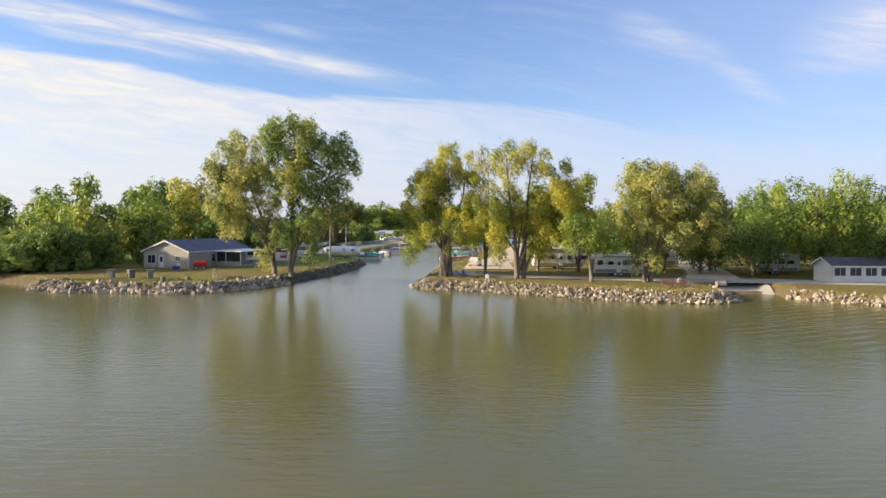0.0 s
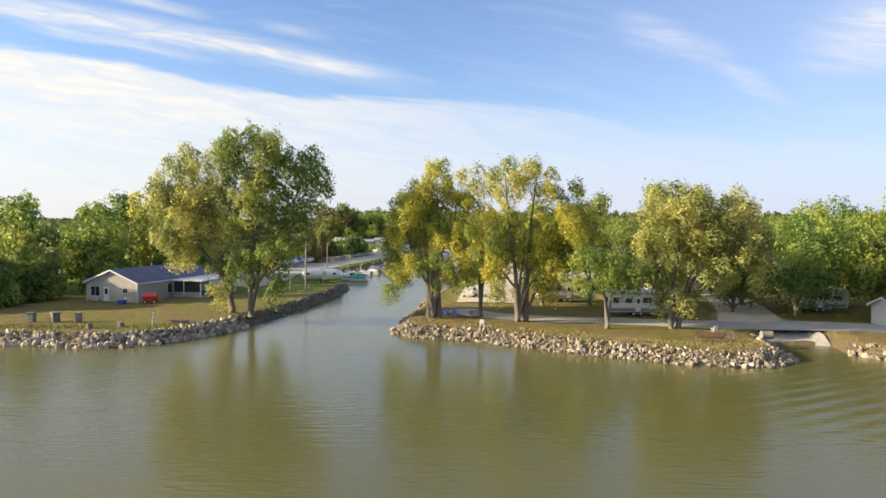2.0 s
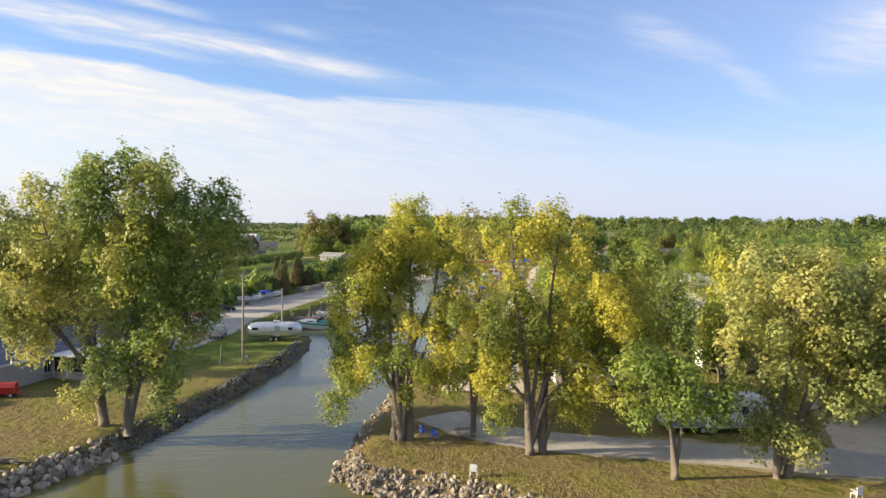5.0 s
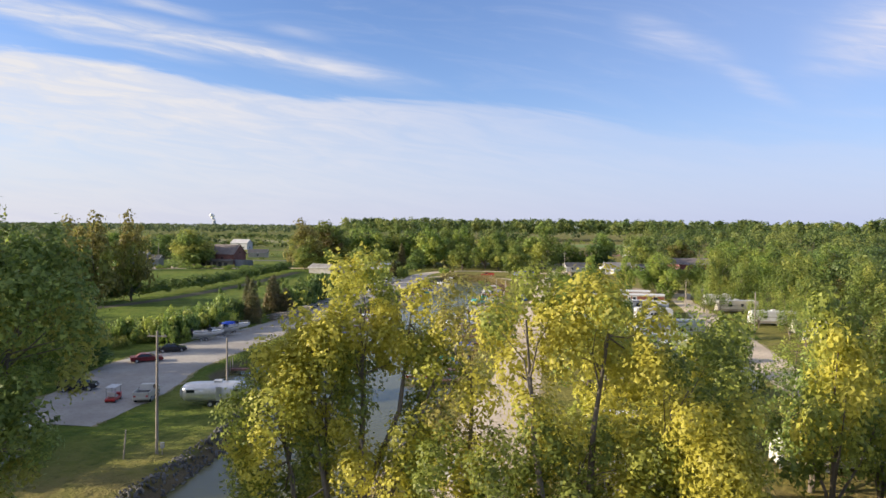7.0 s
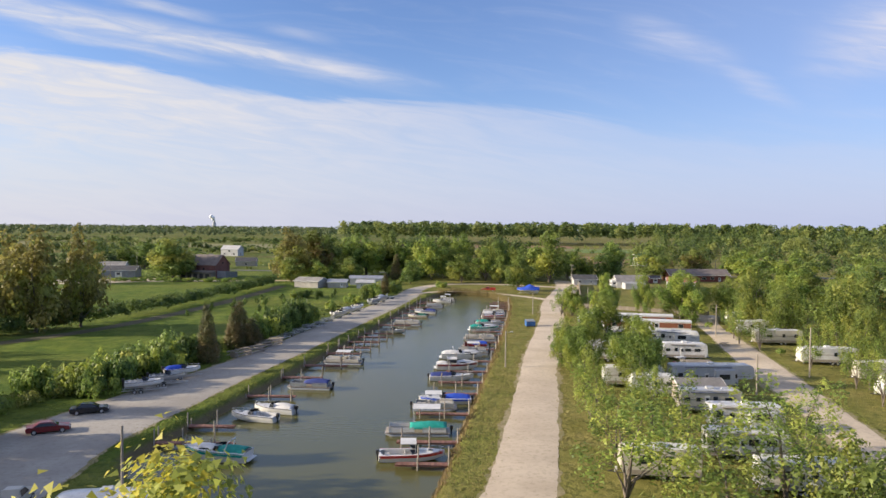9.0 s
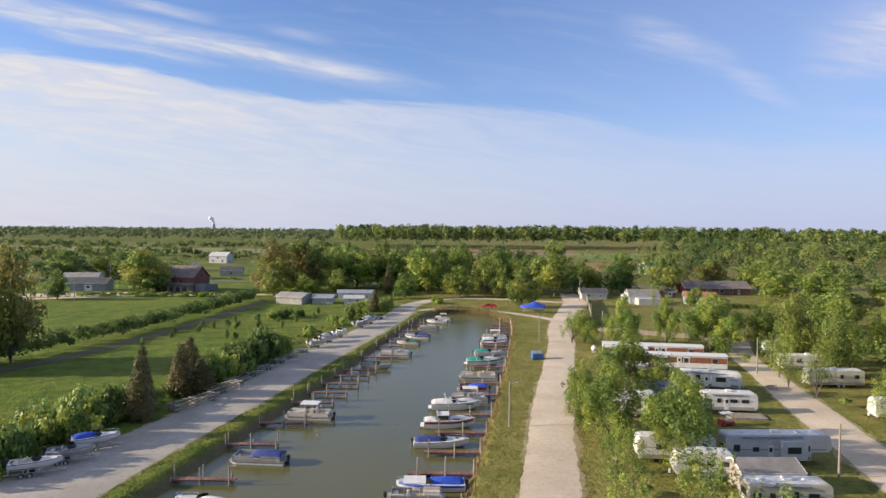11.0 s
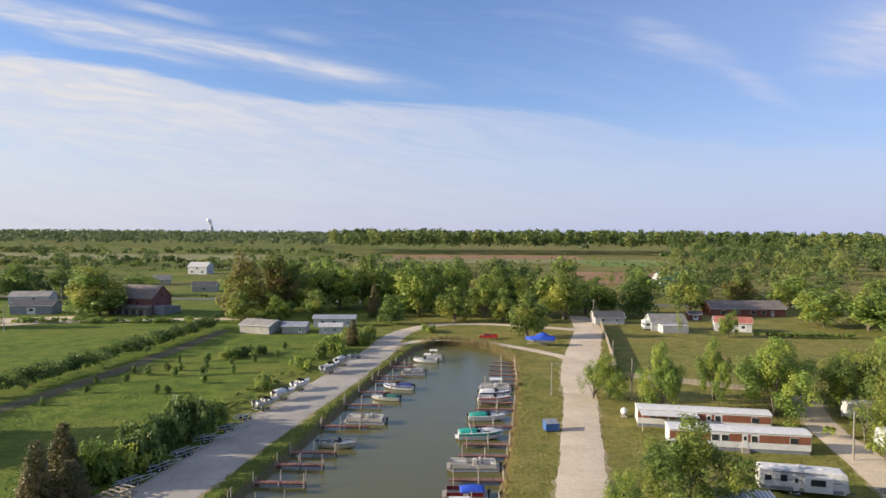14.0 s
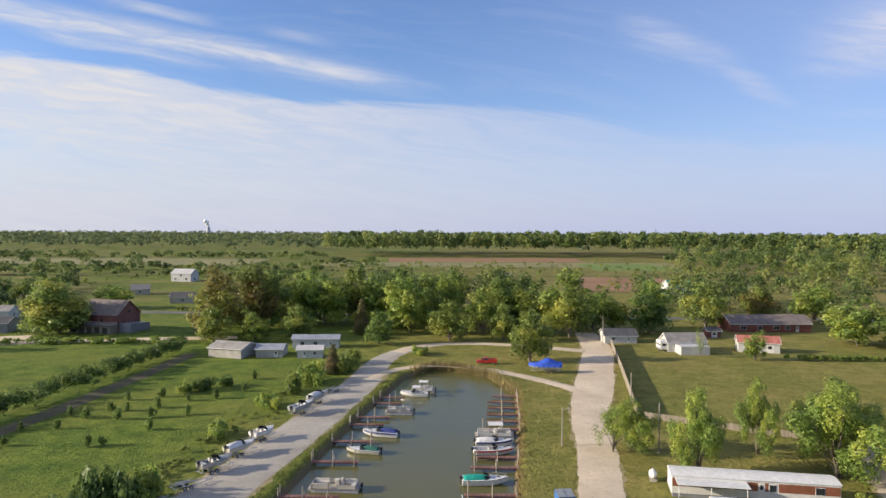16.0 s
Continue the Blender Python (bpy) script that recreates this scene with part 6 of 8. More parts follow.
def silver_caravan(x, y, rz, L=8.2, W=2.5):
    ob = empty("silver_caravan", pose(x, y, GROUND_Z, 0, 0, rz), "polished silver rounded caravan parked by the channel", "caravan")
    bm = bmesh.new()
    n, m = 16, 14
    rings = []
    for i in range(n + 1):
        s = -1 + 2 * i / n
        k = (1 - abs(s) ** 5) ** 0.5 if abs(s) < 1 else 0.0
        k = max(k, 0.12)
        rings.append([bm.verts.new((s * L / 2, W / 2 * k ** 0.6 * math.copysign(abs(math.cos(a)) ** 0.55, math.cos(a)), 1.55 + (1.22 * k ** 0.5 if math.sin(a) > 0 else 1.05 * k ** 0.5) * math.copysign(abs(math.sin(a)) ** 0.7, math.sin(a)))) for a in [2 * math.pi * j / m for j in range(m)]])
    for i in range(n):
        for j in range(m):
            bm.faces.new((rings[i][j], rings[i][(j + 1) % m], rings[i + 1][(j + 1) % m], rings[i + 1][j]))
    bm.faces.new(rings[0][::-1])
    bm.faces.new(rings[-1])
    bmesh.ops.recalc_face_normals(bm, faces=bm.faces)
    for f in bm.faces:
        f.smooth = True
    part("body", bm, surface("bright_aluminium", (0.66, 0.66, 0.66), (0.76, 0.76, 0.76), 0.9, 0.3, 0.03, 6.0, metal=0.7), ob)
    for sg in (-1, 1):
        for c, wd in ((-0.33, 0.45), (0.3, 0.3)):
            pane(ob, c * L - wd, c * L + wd, sg * (W / 2 + 0.0), 1.75, 2.1, sg, ALU)
    part("door", boxed(0.2, 0.9, -W / 2 - 0.03, -W / 2 + 0.05, 0.75, 2.4, 0.03), ALU, ob)
    part("air_conditioner", boxed(-0.2, 0.8, -0.4, 0.4, 2.74, 3.0, 0.08), WHITE_PAINT, ob)
    for k in (-0.45, 0.4):
        for sg in (-1, 1):
            wheel(ob, k, sg * (W / 2 - 0.16), 0.34)
    bm = rodded((L / 2 - 0.3, 0, 0.5), (L / 2 + 1.2, 0, 0.5), 0.06, sides=6)
    rod(bm, (L / 2 + 1.0, 0, 0.0), (L / 2 + 1.0, 0, 0.6), 0.05, sides=6)
    part("hitch", bm, BLACK, ob)


silver_caravan(-21.6, 159.2, 8)

# ---- vehicles ----


def vehicle(x, y, rz, kind, paint, label, z=GROUND_Z + 0.03):
    """Nose at +x. kind: sedan, suv or pickup."""
    name = {"sedan": "sedan_car", "suv": "suv_car", "pickup": "pickup_truck"}[kind]
    ob = empty(name, pose(x, y, z, 0, 0, rz), label, "car" if kind != "pickup" else "truck")
    L, W = {"sedan": (4.7, 1.8), "suv": (4.6, 1.85), "pickup": (5.6, 1.95)}[kind]
    up = {"sedan": 0.0, "suv": 0.15, "pickup": 0.2}[kind]
    lower = [(-L / 2, 0.45 + up), (-L / 2 + 0.1, 0.3 + up * 0.6), (L / 2 - 0.1, 0.3 + up * 0.6), (L / 2, 0.5 + up), (L / 2 - 0.1, 0.78 + up), (L / 2 - 1.1, 0.92 + up), (-L / 2 + 0.1, 0.95 + up)]
    if kind == "sedan":
        cab = [(L / 2 - 1.25, 0.9), (L / 2 - 2.0, 1.38), (-0.9, 1.42), (-L / 2 + 0.7, 0.92)]
    elif kind == "suv":
        cab = [(L / 2 - 1.1, 1.05), (L / 2 - 1.75, 1.6), (-L / 2 + 0.35, 1.66), (-L / 2 + 0.08, 1.08)]
    else:
        cab = [(L / 2 - 1.4, 1.1), (L / 2 - 2.0, 1.75), (-0.25, 1.78), (-0.5, 1.1)]

    def side_prism(pts, w0, w1):
        bm = bmesh.new()
        zs = [p[1] for p in pts]
        f = lambda q: w0 + (w1 - w0) * (q - min(zs)) / (max(zs) - min(zs))
        a = [bm.verts.new((px, -f(pz), pz)) for px, pz in pts]
        b = [bm.verts.new((px, f(pz), pz)) for px, pz in pts]
        for i in range(len(pts)):
            j = (i + 1) % len(pts)
            bm.faces.new((a[i], a[j], b[j], b[i]))
        bm.faces.new(a[::-1])
        bm.faces.new(b)
        bmesh.ops.recalc_face_normals(bm, faces=bm.faces)
        bmesh.ops.bevel(bm, geom=bm.edges[:], offset=0.05, segments=2, affect="EDGES")
        return bm
    part("body", side_prism(lower, W / 2 - 0.03, W / 2), paint, ob)
    c = part("cabin", side_prism(cab, W / 2 - 0.06, W / 2 - 0.26), paint, ob)
    inset = [(px * 0.985 + (0.03 if px < 0 else -0.03), pz - 0.06 if pz > 1.2 else pz) for px, pz in cab]
    part("side_glass", side_prism(inset, W / 2 - 0.035, W / 2 - 0.225), GLASS_DARK, c)
    (x0, z0), (x1, z1) = cab[0], cab[1]
    bm = bmesh.new()
    bm.faces.new([bm.verts.new(p) for p in ((x0 + 0.02, -W / 2 + 0.2, z0 + 0.05), (x0 + 0.02, W / 2 - 0.2, z0 + 0.05), (x1 + 0.05, W / 2 - 0.33, z1 - 0.06), (x1 + 0.05, -W / 2 + 0.33, z1 - 0.06))])
    bmesh.ops.solidify(bm, geom=bm.faces[:], thickness=-0.02)
    part("windscreen", bm, GLASS_DARK, c)
    if kind == "pickup":
        part("bed_floor", boxed(-L / 2 + 0.15, -0.62, -W / 2 + 0.14, W / 2 - 0.14, 1.11, 1.17, 0.01), BLACK, ob, "dark truck bed")
        for sg in (-1, 1):
            part("bed_side", boxed(-L / 2 + 0.06, -0.5, sg * (W / 2 - 0.07) - 0.06, sg * (W / 2 - 0.07) + 0.06, 1.05, 1.38, 0.03), paint, ob)
        part("tailgate", boxed(-L / 2 + 0.02, -L / 2 + 0.12, -W / 2 + 0.1, W / 2 - 0.1, 1.0, 1.38, 0.02), paint, ob)
    for k in (-L * 0.31, L * 0.32):
        for sg in (-1, 1):
            wheel(ob, k, sg * (W / 2 - 0.1), 0.34, 0.35 if kind != "sedan" else 0.32, 0.22)
    for sg in (-1, 1):
        part("headlight", boxed(L / 2 - 0.12, L / 2 + 0.0, sg * 0.65 - 0.18, sg * 0.65 + 0.18, 0.6 + up, 0.74 + up, 0.02), CANVAS_WHITE, ob)
        part("tail_light", boxed(-L / 2 - 0.015, -L / 2 + 0.08, sg * 0.7 - 0.12, sg * 0.7 + 0.12, 0.62 + up, 0.82 + up, 0.02), RED_PAINT, ob)
    part("bumper", boxed(L / 2 - 0.05, L / 2 + 0.06, -W / 2 + 0.12, W / 2 - 0.12, 0.38 + up * 0.6, 0.52 + up, 0.03), BLACK, ob)


vehicle(-41.0, 183.6, 28, "sedan", DARK_RED, "dark red sedan parked at the lane's edge")
vehicle(-40.6, 192.2, 24, "sedan", BLACK_PAINT, "black sedan parked at the lane's edge")
vehicle(20.9, 373.2, 178, "pickup", RED_PAINT, "red pickup truck on the grass at the basin's head")
vehicle(6.8, 136.6, 80, "suv", WHITE_GEL, "white sport utility car on the gravel under trees")
vehicle(-31.0, 161.5, 100, "pickup", CREAM_GEL, "tan pickup truck parked in the gravel yard")
vehicle(-41.5, 165.0, 15, "suv", BLACK_PAINT, "dark car parked in the gravel yard")


def golf_cart(x, y, rz):
    ob = empty("golf_cart", pose(x, y, GROUND_Z, 0, 0, rz), "red golf cart with a white roof", "cart")
    part("body", boxed(-1.2, 1.1, -0.6, 0.6, 0.25, 0.62, 0.08), RED_PAINT, ob)
    part("cowl", boxed(0.55, 1.15, -0.58, 0.58, 0.55, 1.0, 0.12), RED_PAINT, ob)
    bm = boxed(-0.5, 0.1, -0.52, 0.52, 0.6, 0.85, 0.06)
    box(bm, -0.62, -0.48, -0.52, 0.52, 0.75, 1.3, 0.05)
    part("seat", bm, SEAT, ob)
    part("roof", boxed(-0.95, 0.95, -0.6, 0.6, 1.82, 1.9, 0.03), WHITE_PAINT, ob, "white flat roof")
    for px in (-0.85, 0.8):
        for py in (-0.52, 0.52):
            part("roof_post", rodded((px, py, 0.6), (px, py, 1.84), 0.025, sides=6), BLACK, ob)
    for px in (-0.8, 0.8):
        for py in (-0.52, 0.52):
            wheel(ob, px, py, 0.23, 0.23, 0.18)


golf_cart(49.3, 228.6, 200)
golf_cart(-34.4, 160.0, 95)
SHED_BLUE = surface("blue_grey_metal", (0.20, 0.24, 0.34), (0.27, 0.31, 0.41), 0.5, 0.5, 0.1, 8.0)
_b = empty("camp_shed", pose(45.2, 244.6, GROUND_Z, 0, 0, -8), "blue-grey metal shed with a slatted white roof", "shed", "")
part("wall", boxed(-3.2, 3.2, -1.4, 1.4, 0, 2.6, 0.03), SHED_BLUE, _b)
for _k in range(14):
    part("roof_slat", boxed(-3.4 + 0.5 * _k, -3.12 + 0.5 * _k, -1.7, 1.7, 2.62, 2.68, 0.01), WHITE_PAINT, _b)
part("ridge_beam", boxed(-3.4, 3.4, -0.06, 0.06, 2.58, 2.63, 0.01), WHITE_PAINT, _b)
part("window", boxed(-1.6, -0.9, -1.44, -1.38, 1.2, 1.8, 0.01), GLASS_DARK, _b)
_b = empty("patio_deck", pose(54.2, 232.9, GROUND_Z, 0, 0, -3), "low grey wooden deck before a trailer", "deck")
for _k in range(16):
    part("deck_board", boxed(-2.6, 2.6, -1.6 + 0.2 * _k, -1.42 + 0.2 * _k, 0.28, 0.33, 0.006), OLD_WOOD, _b)
part("joist", boxed(-2.55, 2.55, -1.55, -1.47, 0.0, 0.28), OLD_WOOD, _b)
part("joist", boxed(-2.55, 2.55, 1.4, 1.48, 0.0, 0.28), OLD_WOOD, _b)


def boat_trailer(x, y, rz, L=6.2, boat=None, label="galvanised boat trailer parked on the verge"):
    ob = empty("boat_trailer", pose(x, y, GROUND_Z, 0, 0, rz), label, "trailer", "boat trailers along the lane")
    bm = bmesh.new()
    for sg in (-1, 1):
        rod(bm, (-L / 2, sg * 0.75, 0.55), (L * 0.15, sg * 0.75, 0.55), 0.06, sides=6)
        rod(bm, (L * 0.15, sg * 0.75, 0.55), (L / 2, 0, 0.5), 0.06, sides=6)
        for k in (-0.42, -0.2, 0.05):
            rod(bm, (k * L, sg * 0.75, 0.55), (k * L, sg * 0.6, 0.95), 0.035, sides=5)
        rod(bm, (-L * 0.45, sg * 0.6, 0.95), (L * 0.1, sg * 0.6, 0.95), 0.05, sides=6)
    for k in (-0.45, -0.2, 0.1):
        rod(bm, (k * L, -0.75, 0.55), (k * L, 0.75, 0.55), 0.05, sides=6)
    rod(bm, (L * 0.36, 0, 0.5), (L * 0.36, 0, 1.2), 0.05, sides=6)
    rod(bm, (L * 0.46, 0, 0.0), (L * 0.46, 0, 0.6), 0.04, sides=6)
    part("frame", bm, ALU, ob)
    for sg in (-1, 1):
        for k in (-0.22, -0.08):
            wheel(ob, k * L, sg * 0.9, 0.3, 0.3, 0.2)
        part("mudguard", boxed(-0.33 * L, 0.03 * L, sg * 0.9 - 0.12, sg * 0.9 + 0.12, 0.64, 0.68, 0.01), DARK_ALU, ob)
    if boat:
        boat(x, y, rz)


def on_trailer(L, hull, cover, label):
    return lambda x, y, rz: runabout(x, y, rz, L, 2.1, hull, None, cover, None, True, label, GROUND_Z + 1.12)


VERGE = [(204, -38.6, 24, on_trailer(5.4, WHITE_GEL, None, "small white boat on a trailer beside the lane")), (208.4, -37.0, 24, on_trailer(5.2, ALU, None, "small aluminium boat on a trailer")),
         (213.4, -36.6, 30, on_trailer(5.6, WHITE_GEL, CANVAS_BLUE, "small boat on a trailer under a blue cover")), (252, -30.4, 62, None), (258, -29.4, 60, None), (264, -28.2, 62, None), (270.5, -27.0, 30, None), (276.5, -25.8, 34, None),
         (283, -24.8, 44, None), (289.5, -23.6, 52, on_trailer(5.6, ALU, None, "bare aluminium boat on a trailer")), (297, -22.2, 54, on_trailer(5.6, CREAM_GEL, CANVAS_WHITE, "cream boat on a trailer with pale cover")),
         (305, -20.8, 58, on_trailer(4.8, WHITE_GEL, None, "small white boat with yellow trim on a trailer")), (322, -17.8, 62, on_trailer(6.4, DARK_ALU, None, "grey boat on a trailer at the verge")), (330.5, -16.2, 64, on_trailer(6.2, ALU, CANVAS_WHITE, "pale covered boat on a trailer")), (341, -14.4, 66, None)]
for y, x, rz, boat in VERGE:
    boat_trailer(x, y, rz, 6.2, boat)

boat_trailer(35.4, 362.6, 176, 7.6, lambda x, y, rz: runabout(x, y, rz, 7.8, 2.6, WHITE_GEL, None, CANVAS_BLUE, None, False, "large boat on a trailer under a bright blue tarpaulin", GROUND_Z + 1.1, False, "cabin_cruiser"), "boat trailer carrying a tarped boat")
_tarp = empty("tarpaulin", pose(35.4, 362.6, GROUND_Z, 0, 0, 176), "bright blue tarpaulin stretched over the boat on its trailer", "tarpaulin")
_V, _F = [], []
for _i in range(19):
    _s = _i / 18
    _x = -4.2 + 8.4 * _s
    _w = 1.7 * max(0.12, 1 - abs(2 * _s - 0.8) ** 3.2 * 0.45) * min(1, 0.5 + 4 * (1 - _s))
    _top = 2.75 + 1.1 * math.exp(-((_s - 0.42) / 0.2) ** 2) - 0.2 * _s
    for _k in range(13):
        _a = -1 + 2 * _k / 12
        _z = _top - 0.25 * abs(_a) - (_top - 2.1) * abs(_a) ** 4.5 - (0.14 if abs(_a) > 0.95 else 0) + 0.06 * math.sin(2.3 * _i + 1.7 * _k) + (0.12 * math.sin(4.1 * _i) if abs(_a) > 0.95 else 0)
        _V.append((_x, _w * _a * (1.06 if abs(_a) > 0.95 else 1), _z))
for _i in range(18):
    _F += [(_i * 13 + _k, _i * 13 + _k + 1, _i * 13 + 14 + _k, _i * 13 + 13 + _k) for _k in range(12)]
bm = bmesh.new()
bm.from_mesh(mesh_from("sheet", _V, _F, CANVAS_BLUE))
bmesh.ops.recalc_face_normals(bm, faces=bm.faces)
bmesh.ops.solidify(bm, geom=bm.faces[:], thickness=0.03)
part("sheet", bm, CANVAS_BLUE, _tarp)
for _x in (-3.0, -1.0, 1.0, 3.0):
    for _sg in (-1, 1):
        part("rope", rodded((_x, _sg * 1.6, 1.1), (_x, _sg * 0.85, 0.5), 0.015, sides=5), CANVAS_WHITE, _tarp)


def stacked_docks(x, y, rz, n=9, L=9.5):
    ob = empty("stacked_dock_sections", pose(x, y, GROUND_Z, 0, 0, rz), "stack of bare dock frames lying on the verge", "dock frames")
    for k in range(2):
        bm = bmesh.new()
        z = 0.45 + 0.62 * k
        for sg in (-1, 1):
            box(bm, -L / 2, L / 2, sg * 1.0 - 0.06, sg * 1.0 + 0.06, z, z + 0.2)
        for i in range(n):
            q = -L / 2 + (i + 0.5) * L / n
            box(bm, q - 0.05, q + 0.05, -1.1, 1.1, z + 0.2, z + 0.3)
        part("dock_frame", bm, POST_WOOD, ob)
    for q in (-L * 0.4, 0, L * 0.4):
        part("support", boxed(q - 0.1, q + 0.1, -0.9, 0.9, 0, 1.07), OLD_WOOD, ob)


stacked_docks(-32.4, 235.0, 66)
stacked_docks(-31.0, 244.5, 66, 9, 8.5)

# ---- houses and sheds ----
SHED_ROOF = surface("stained_tin_roof", (0.24, 0.225, 0.20), (0.36, 0.34, 0.31), 0.3, 0.8, 0.2, 7.0, c3=(0.18, 0.15, 0.12))
SHED_ROOF_BLUE = surface("blue_grey_tin_roof", (0.22, 0.24, 0.29), (0.32, 0.34, 0.39), 0.3, 0.8, 0.2, 7.0, c3=(0.17, 0.17, 0.19))


def gable_house(name, x, y, rz, L, W, wall_h, ridge, wall, roof, label, windows=(), doors=(), over=0.35, base=GROUND_Z, trim=WHITE_PAINT, category="house"):
    """Ridge along x. windows: (side, centre, width, z0, z1); doors: (side, centre, width, height); side: s, n (long) or e, w (gable)."""
    ob = empty(name, pose(x, y, base, 0, 0, rz), label, category)
    bm = bmesh.new()
    prism(bm, [(-W / 2, 0), (W / 2, 0), (W / 2, wall_h), (0, ridge), (-W / 2, wall_h)], -L / 2, L / 2)
    part("wall", bm, wall, ob)
    rise = (ridge - wall_h) / (W / 2)
    for sg in (-1, 1):
        bm = bmesh.new()
        e = (sg * (W / 2 + over), wall_h - over * rise + 0.04)
        prism(bm, [e, (0, ridge + 0.04), (0, ridge + 0.2), (e[0], e[1] + 0.16)], -L / 2 - over, L / 2 + over)
        part("roof", bm, roof, ob)
        part("fascia", boxed(-L / 2 - over, L / 2 + over, min(e[0], e[0] + sg * 0.05), max(e[0], e[0] + sg * 0.05), e[1] - 0.06, e[1] + 0.14, 0.005), trim, ob)
        for end in (-1, 1):
            bm = bmesh.new()
            q = end * (L / 2 + over)
            prism(bm, [(e[0], e[1] - 0.1), (0, ridge - 0.06), (0, ridge + 0.21), (e[0], e[1] + 0.17)], min(q, q + end * 0.05), max(q, q + end * 0.05))
            part("barge_board", bm, trim, ob)

    def on(side, c, w, z0, z1, depth, m, nm, parent=ob):
        if side in "sn":
            s = -1 if side == "s" else 1
            return part(nm, boxed(c - w / 2, c + w / 2, s * W / 2 - depth if s < 0 else W / 2 - 0.02, s * W / 2 + 0.02 if s < 0 else W / 2 + depth, z0, z1, 0.01), m, parent)
        s = -1 if side == "w" else 1
        return part(nm, boxed(-L / 2 - depth if s < 0 else L / 2 - 0.02, -L / 2 + 0.02 if s < 0 else L / 2 + depth, c - w / 2, c + w / 2, z0, z1, 0.01), m, parent)
    for side, c, w, z0, z1 in windows:
        f = on(side, c, w + 0.16, z0 - 0.08, z1 + 0.08, 0.05, trim, "window")
        on(side, c - w / 4, w / 2 - 0.06, z0, z1, 0.065, GLASS_DARK, "pane", f)
        on(side, c + w / 4, w / 2 - 0.06, z0, z1, 0.065, GLASS_DARK, "pane", f)
    for side, c, w, h in doors:
        d = on(side, c, w, 0.12, h, 0.05, trim, "door")
        on(side, c, w * 0.5, h * 0.5, h * 0.88, 0.065, GLASS_DARK, "door_window", d)
    return ob


# lakeside cottage: the gable end faces the lake, a porch stands on its east side
COTTAGE = gable_house("cottage", -43.8, 134.65, 78, 20.0, 8.5, 2.8, 4.55, SIDING, SHINGLE_BLUE, "beige lakeside cottage with blue-grey shingle roof and white trim",
                      [("w", 2.7, 1.5, 0.85, 2.2), ("w", -2.3, 0.8, 1.35, 2.0), ("n", -4, 1.2, 1.0, 2.1)], [("w", 0.85, 0.95, 2.2)])
part("porch_floor", boxed(-1.7, 9.0, -9.4, -4.27, 0, 0.22, 0.02), CONCRETE, COTTAGE)
part("porch_roof", boxed(-2.1, 9.4, -9.8, -4.3, 2.55, 2.72, 0.02), WHITE_PAINT, COTTAGE, "white flat porch roof")
for _y in (-4.5, -6.3, -9.2):
    part("porch_post", boxed(-1.65, -1.5, _y - 0.08, _y + 0.08, 0.22, 2.55, 0.01), WHITE_PAINT, COTTAGE)
    part("porch_post", boxed(8.7, 8.85, _y - 0.08, _y + 0.08, 0.22, 2.55, 0.01), WHITE_PAINT, COTTAGE)
for _y0, _y1 in ((-6.2, -4.6), (-9.1, -6.4)):
    part("knee_wall", boxed(-1.62, -1.53, _y0, _y1, 0.22, 0.85), SIDING, COTTAGE)
    part("screen", boxed(-1.59, -1.56, _y0, _y1, 0.85, 2.5), GLASS_DARK, COTTAGE)
_w = part("window", boxed(-2.9, -1.8, -4.33, -4.24, 0.7, 2.3, 0.01), WHITE_PAINT, COTTAGE)
part("pane", boxed(-2.78, -2.4, -4.36, -4.32, 0.82, 2.18, 0.005), GLASS_DARK, _w)
part("pane", boxed(-2.32, -1.92, -4.36, -4.32, 0.82, 2.18, 0.005), GLASS_DARK, _w)
part("corner_board", boxed(-10.03, -9.9, -4.28, -4.16, 0, 2.75, 0.005), WHITE_PAINT, COTTAGE)
part("gutter_pipe", rodded((-9.85, -4.32, 0), (-9.85, -4.32, 2.7), 0.05, sides=8), WHITE_PAINT, COTTAGE)
part("chimney_pipe", rodded((0.5, 0.9, 4.0), (0.5, 0.9, 5.1), 0.09, sides=10), ALU, COTTAGE)
part("roof_vent", rodded((4.0, -1.2, 3.7), (4.0, -1.2, 4.5), 0.07, sides=8), ALU, COTTAGE)

gable_house("garden_shed", -51.3, 383.2, -16, 10.6, 9.0, 2.6, 3.9, CONCRETE, SHED_ROOF, "low grey block shed with a stained pale roof", (), (), category="shed")
gable_house("garden_shed", -40.4, 383.6, 2, 7.4, 8.0, 2.3, 3.2, CONCRETE, SHED_ROOF_BLUE, "low pale shed joined beside the block shed", (), [("s", 2, 1.0, 2.0)], category="shed")
gable_house("mobile_cottage", -30.4, 398, 4, 14.0, 5.0, 2.8, 3.7, SIDING_WHITE, SHED_ROOF_BLUE, "long white cottage with a pale blue-grey roof", [("s", -4, 1.2, 1.0, 2.0), ("s", 0, 1.2, 1.0, 2.0), ("e", 0, 1.2, 1.0, 2.0)], [("s", 4.5, 0.9, 2.05)])
gable_house("garden_shed", -28.8, 381.6, 6, 7.0, 4.4, 2.3, 3.2, SIDING_WHITE, METAL_ROOF, "small white shed among shrubs", [("s", 1.4, 0.8, 1.0, 1.8)], [("s", -1.5, 0.9, 2.0)], category="shed")
BARN = gable_house("barn", -111.6, 430.5, -14, 17.0, 11.5, 6.0, 10.6, BARN_RED, SHINGLE_BROWN, "old faded red barn with a brown roof", [("s", 2, 1.0, 3.6, 4.6), ("e", 0, 1.0, 6.4, 7.4)], [("e", -2.2, 2.6, 3.2)], category="barn", trim=BARN_RED)
bm = bmesh.new()
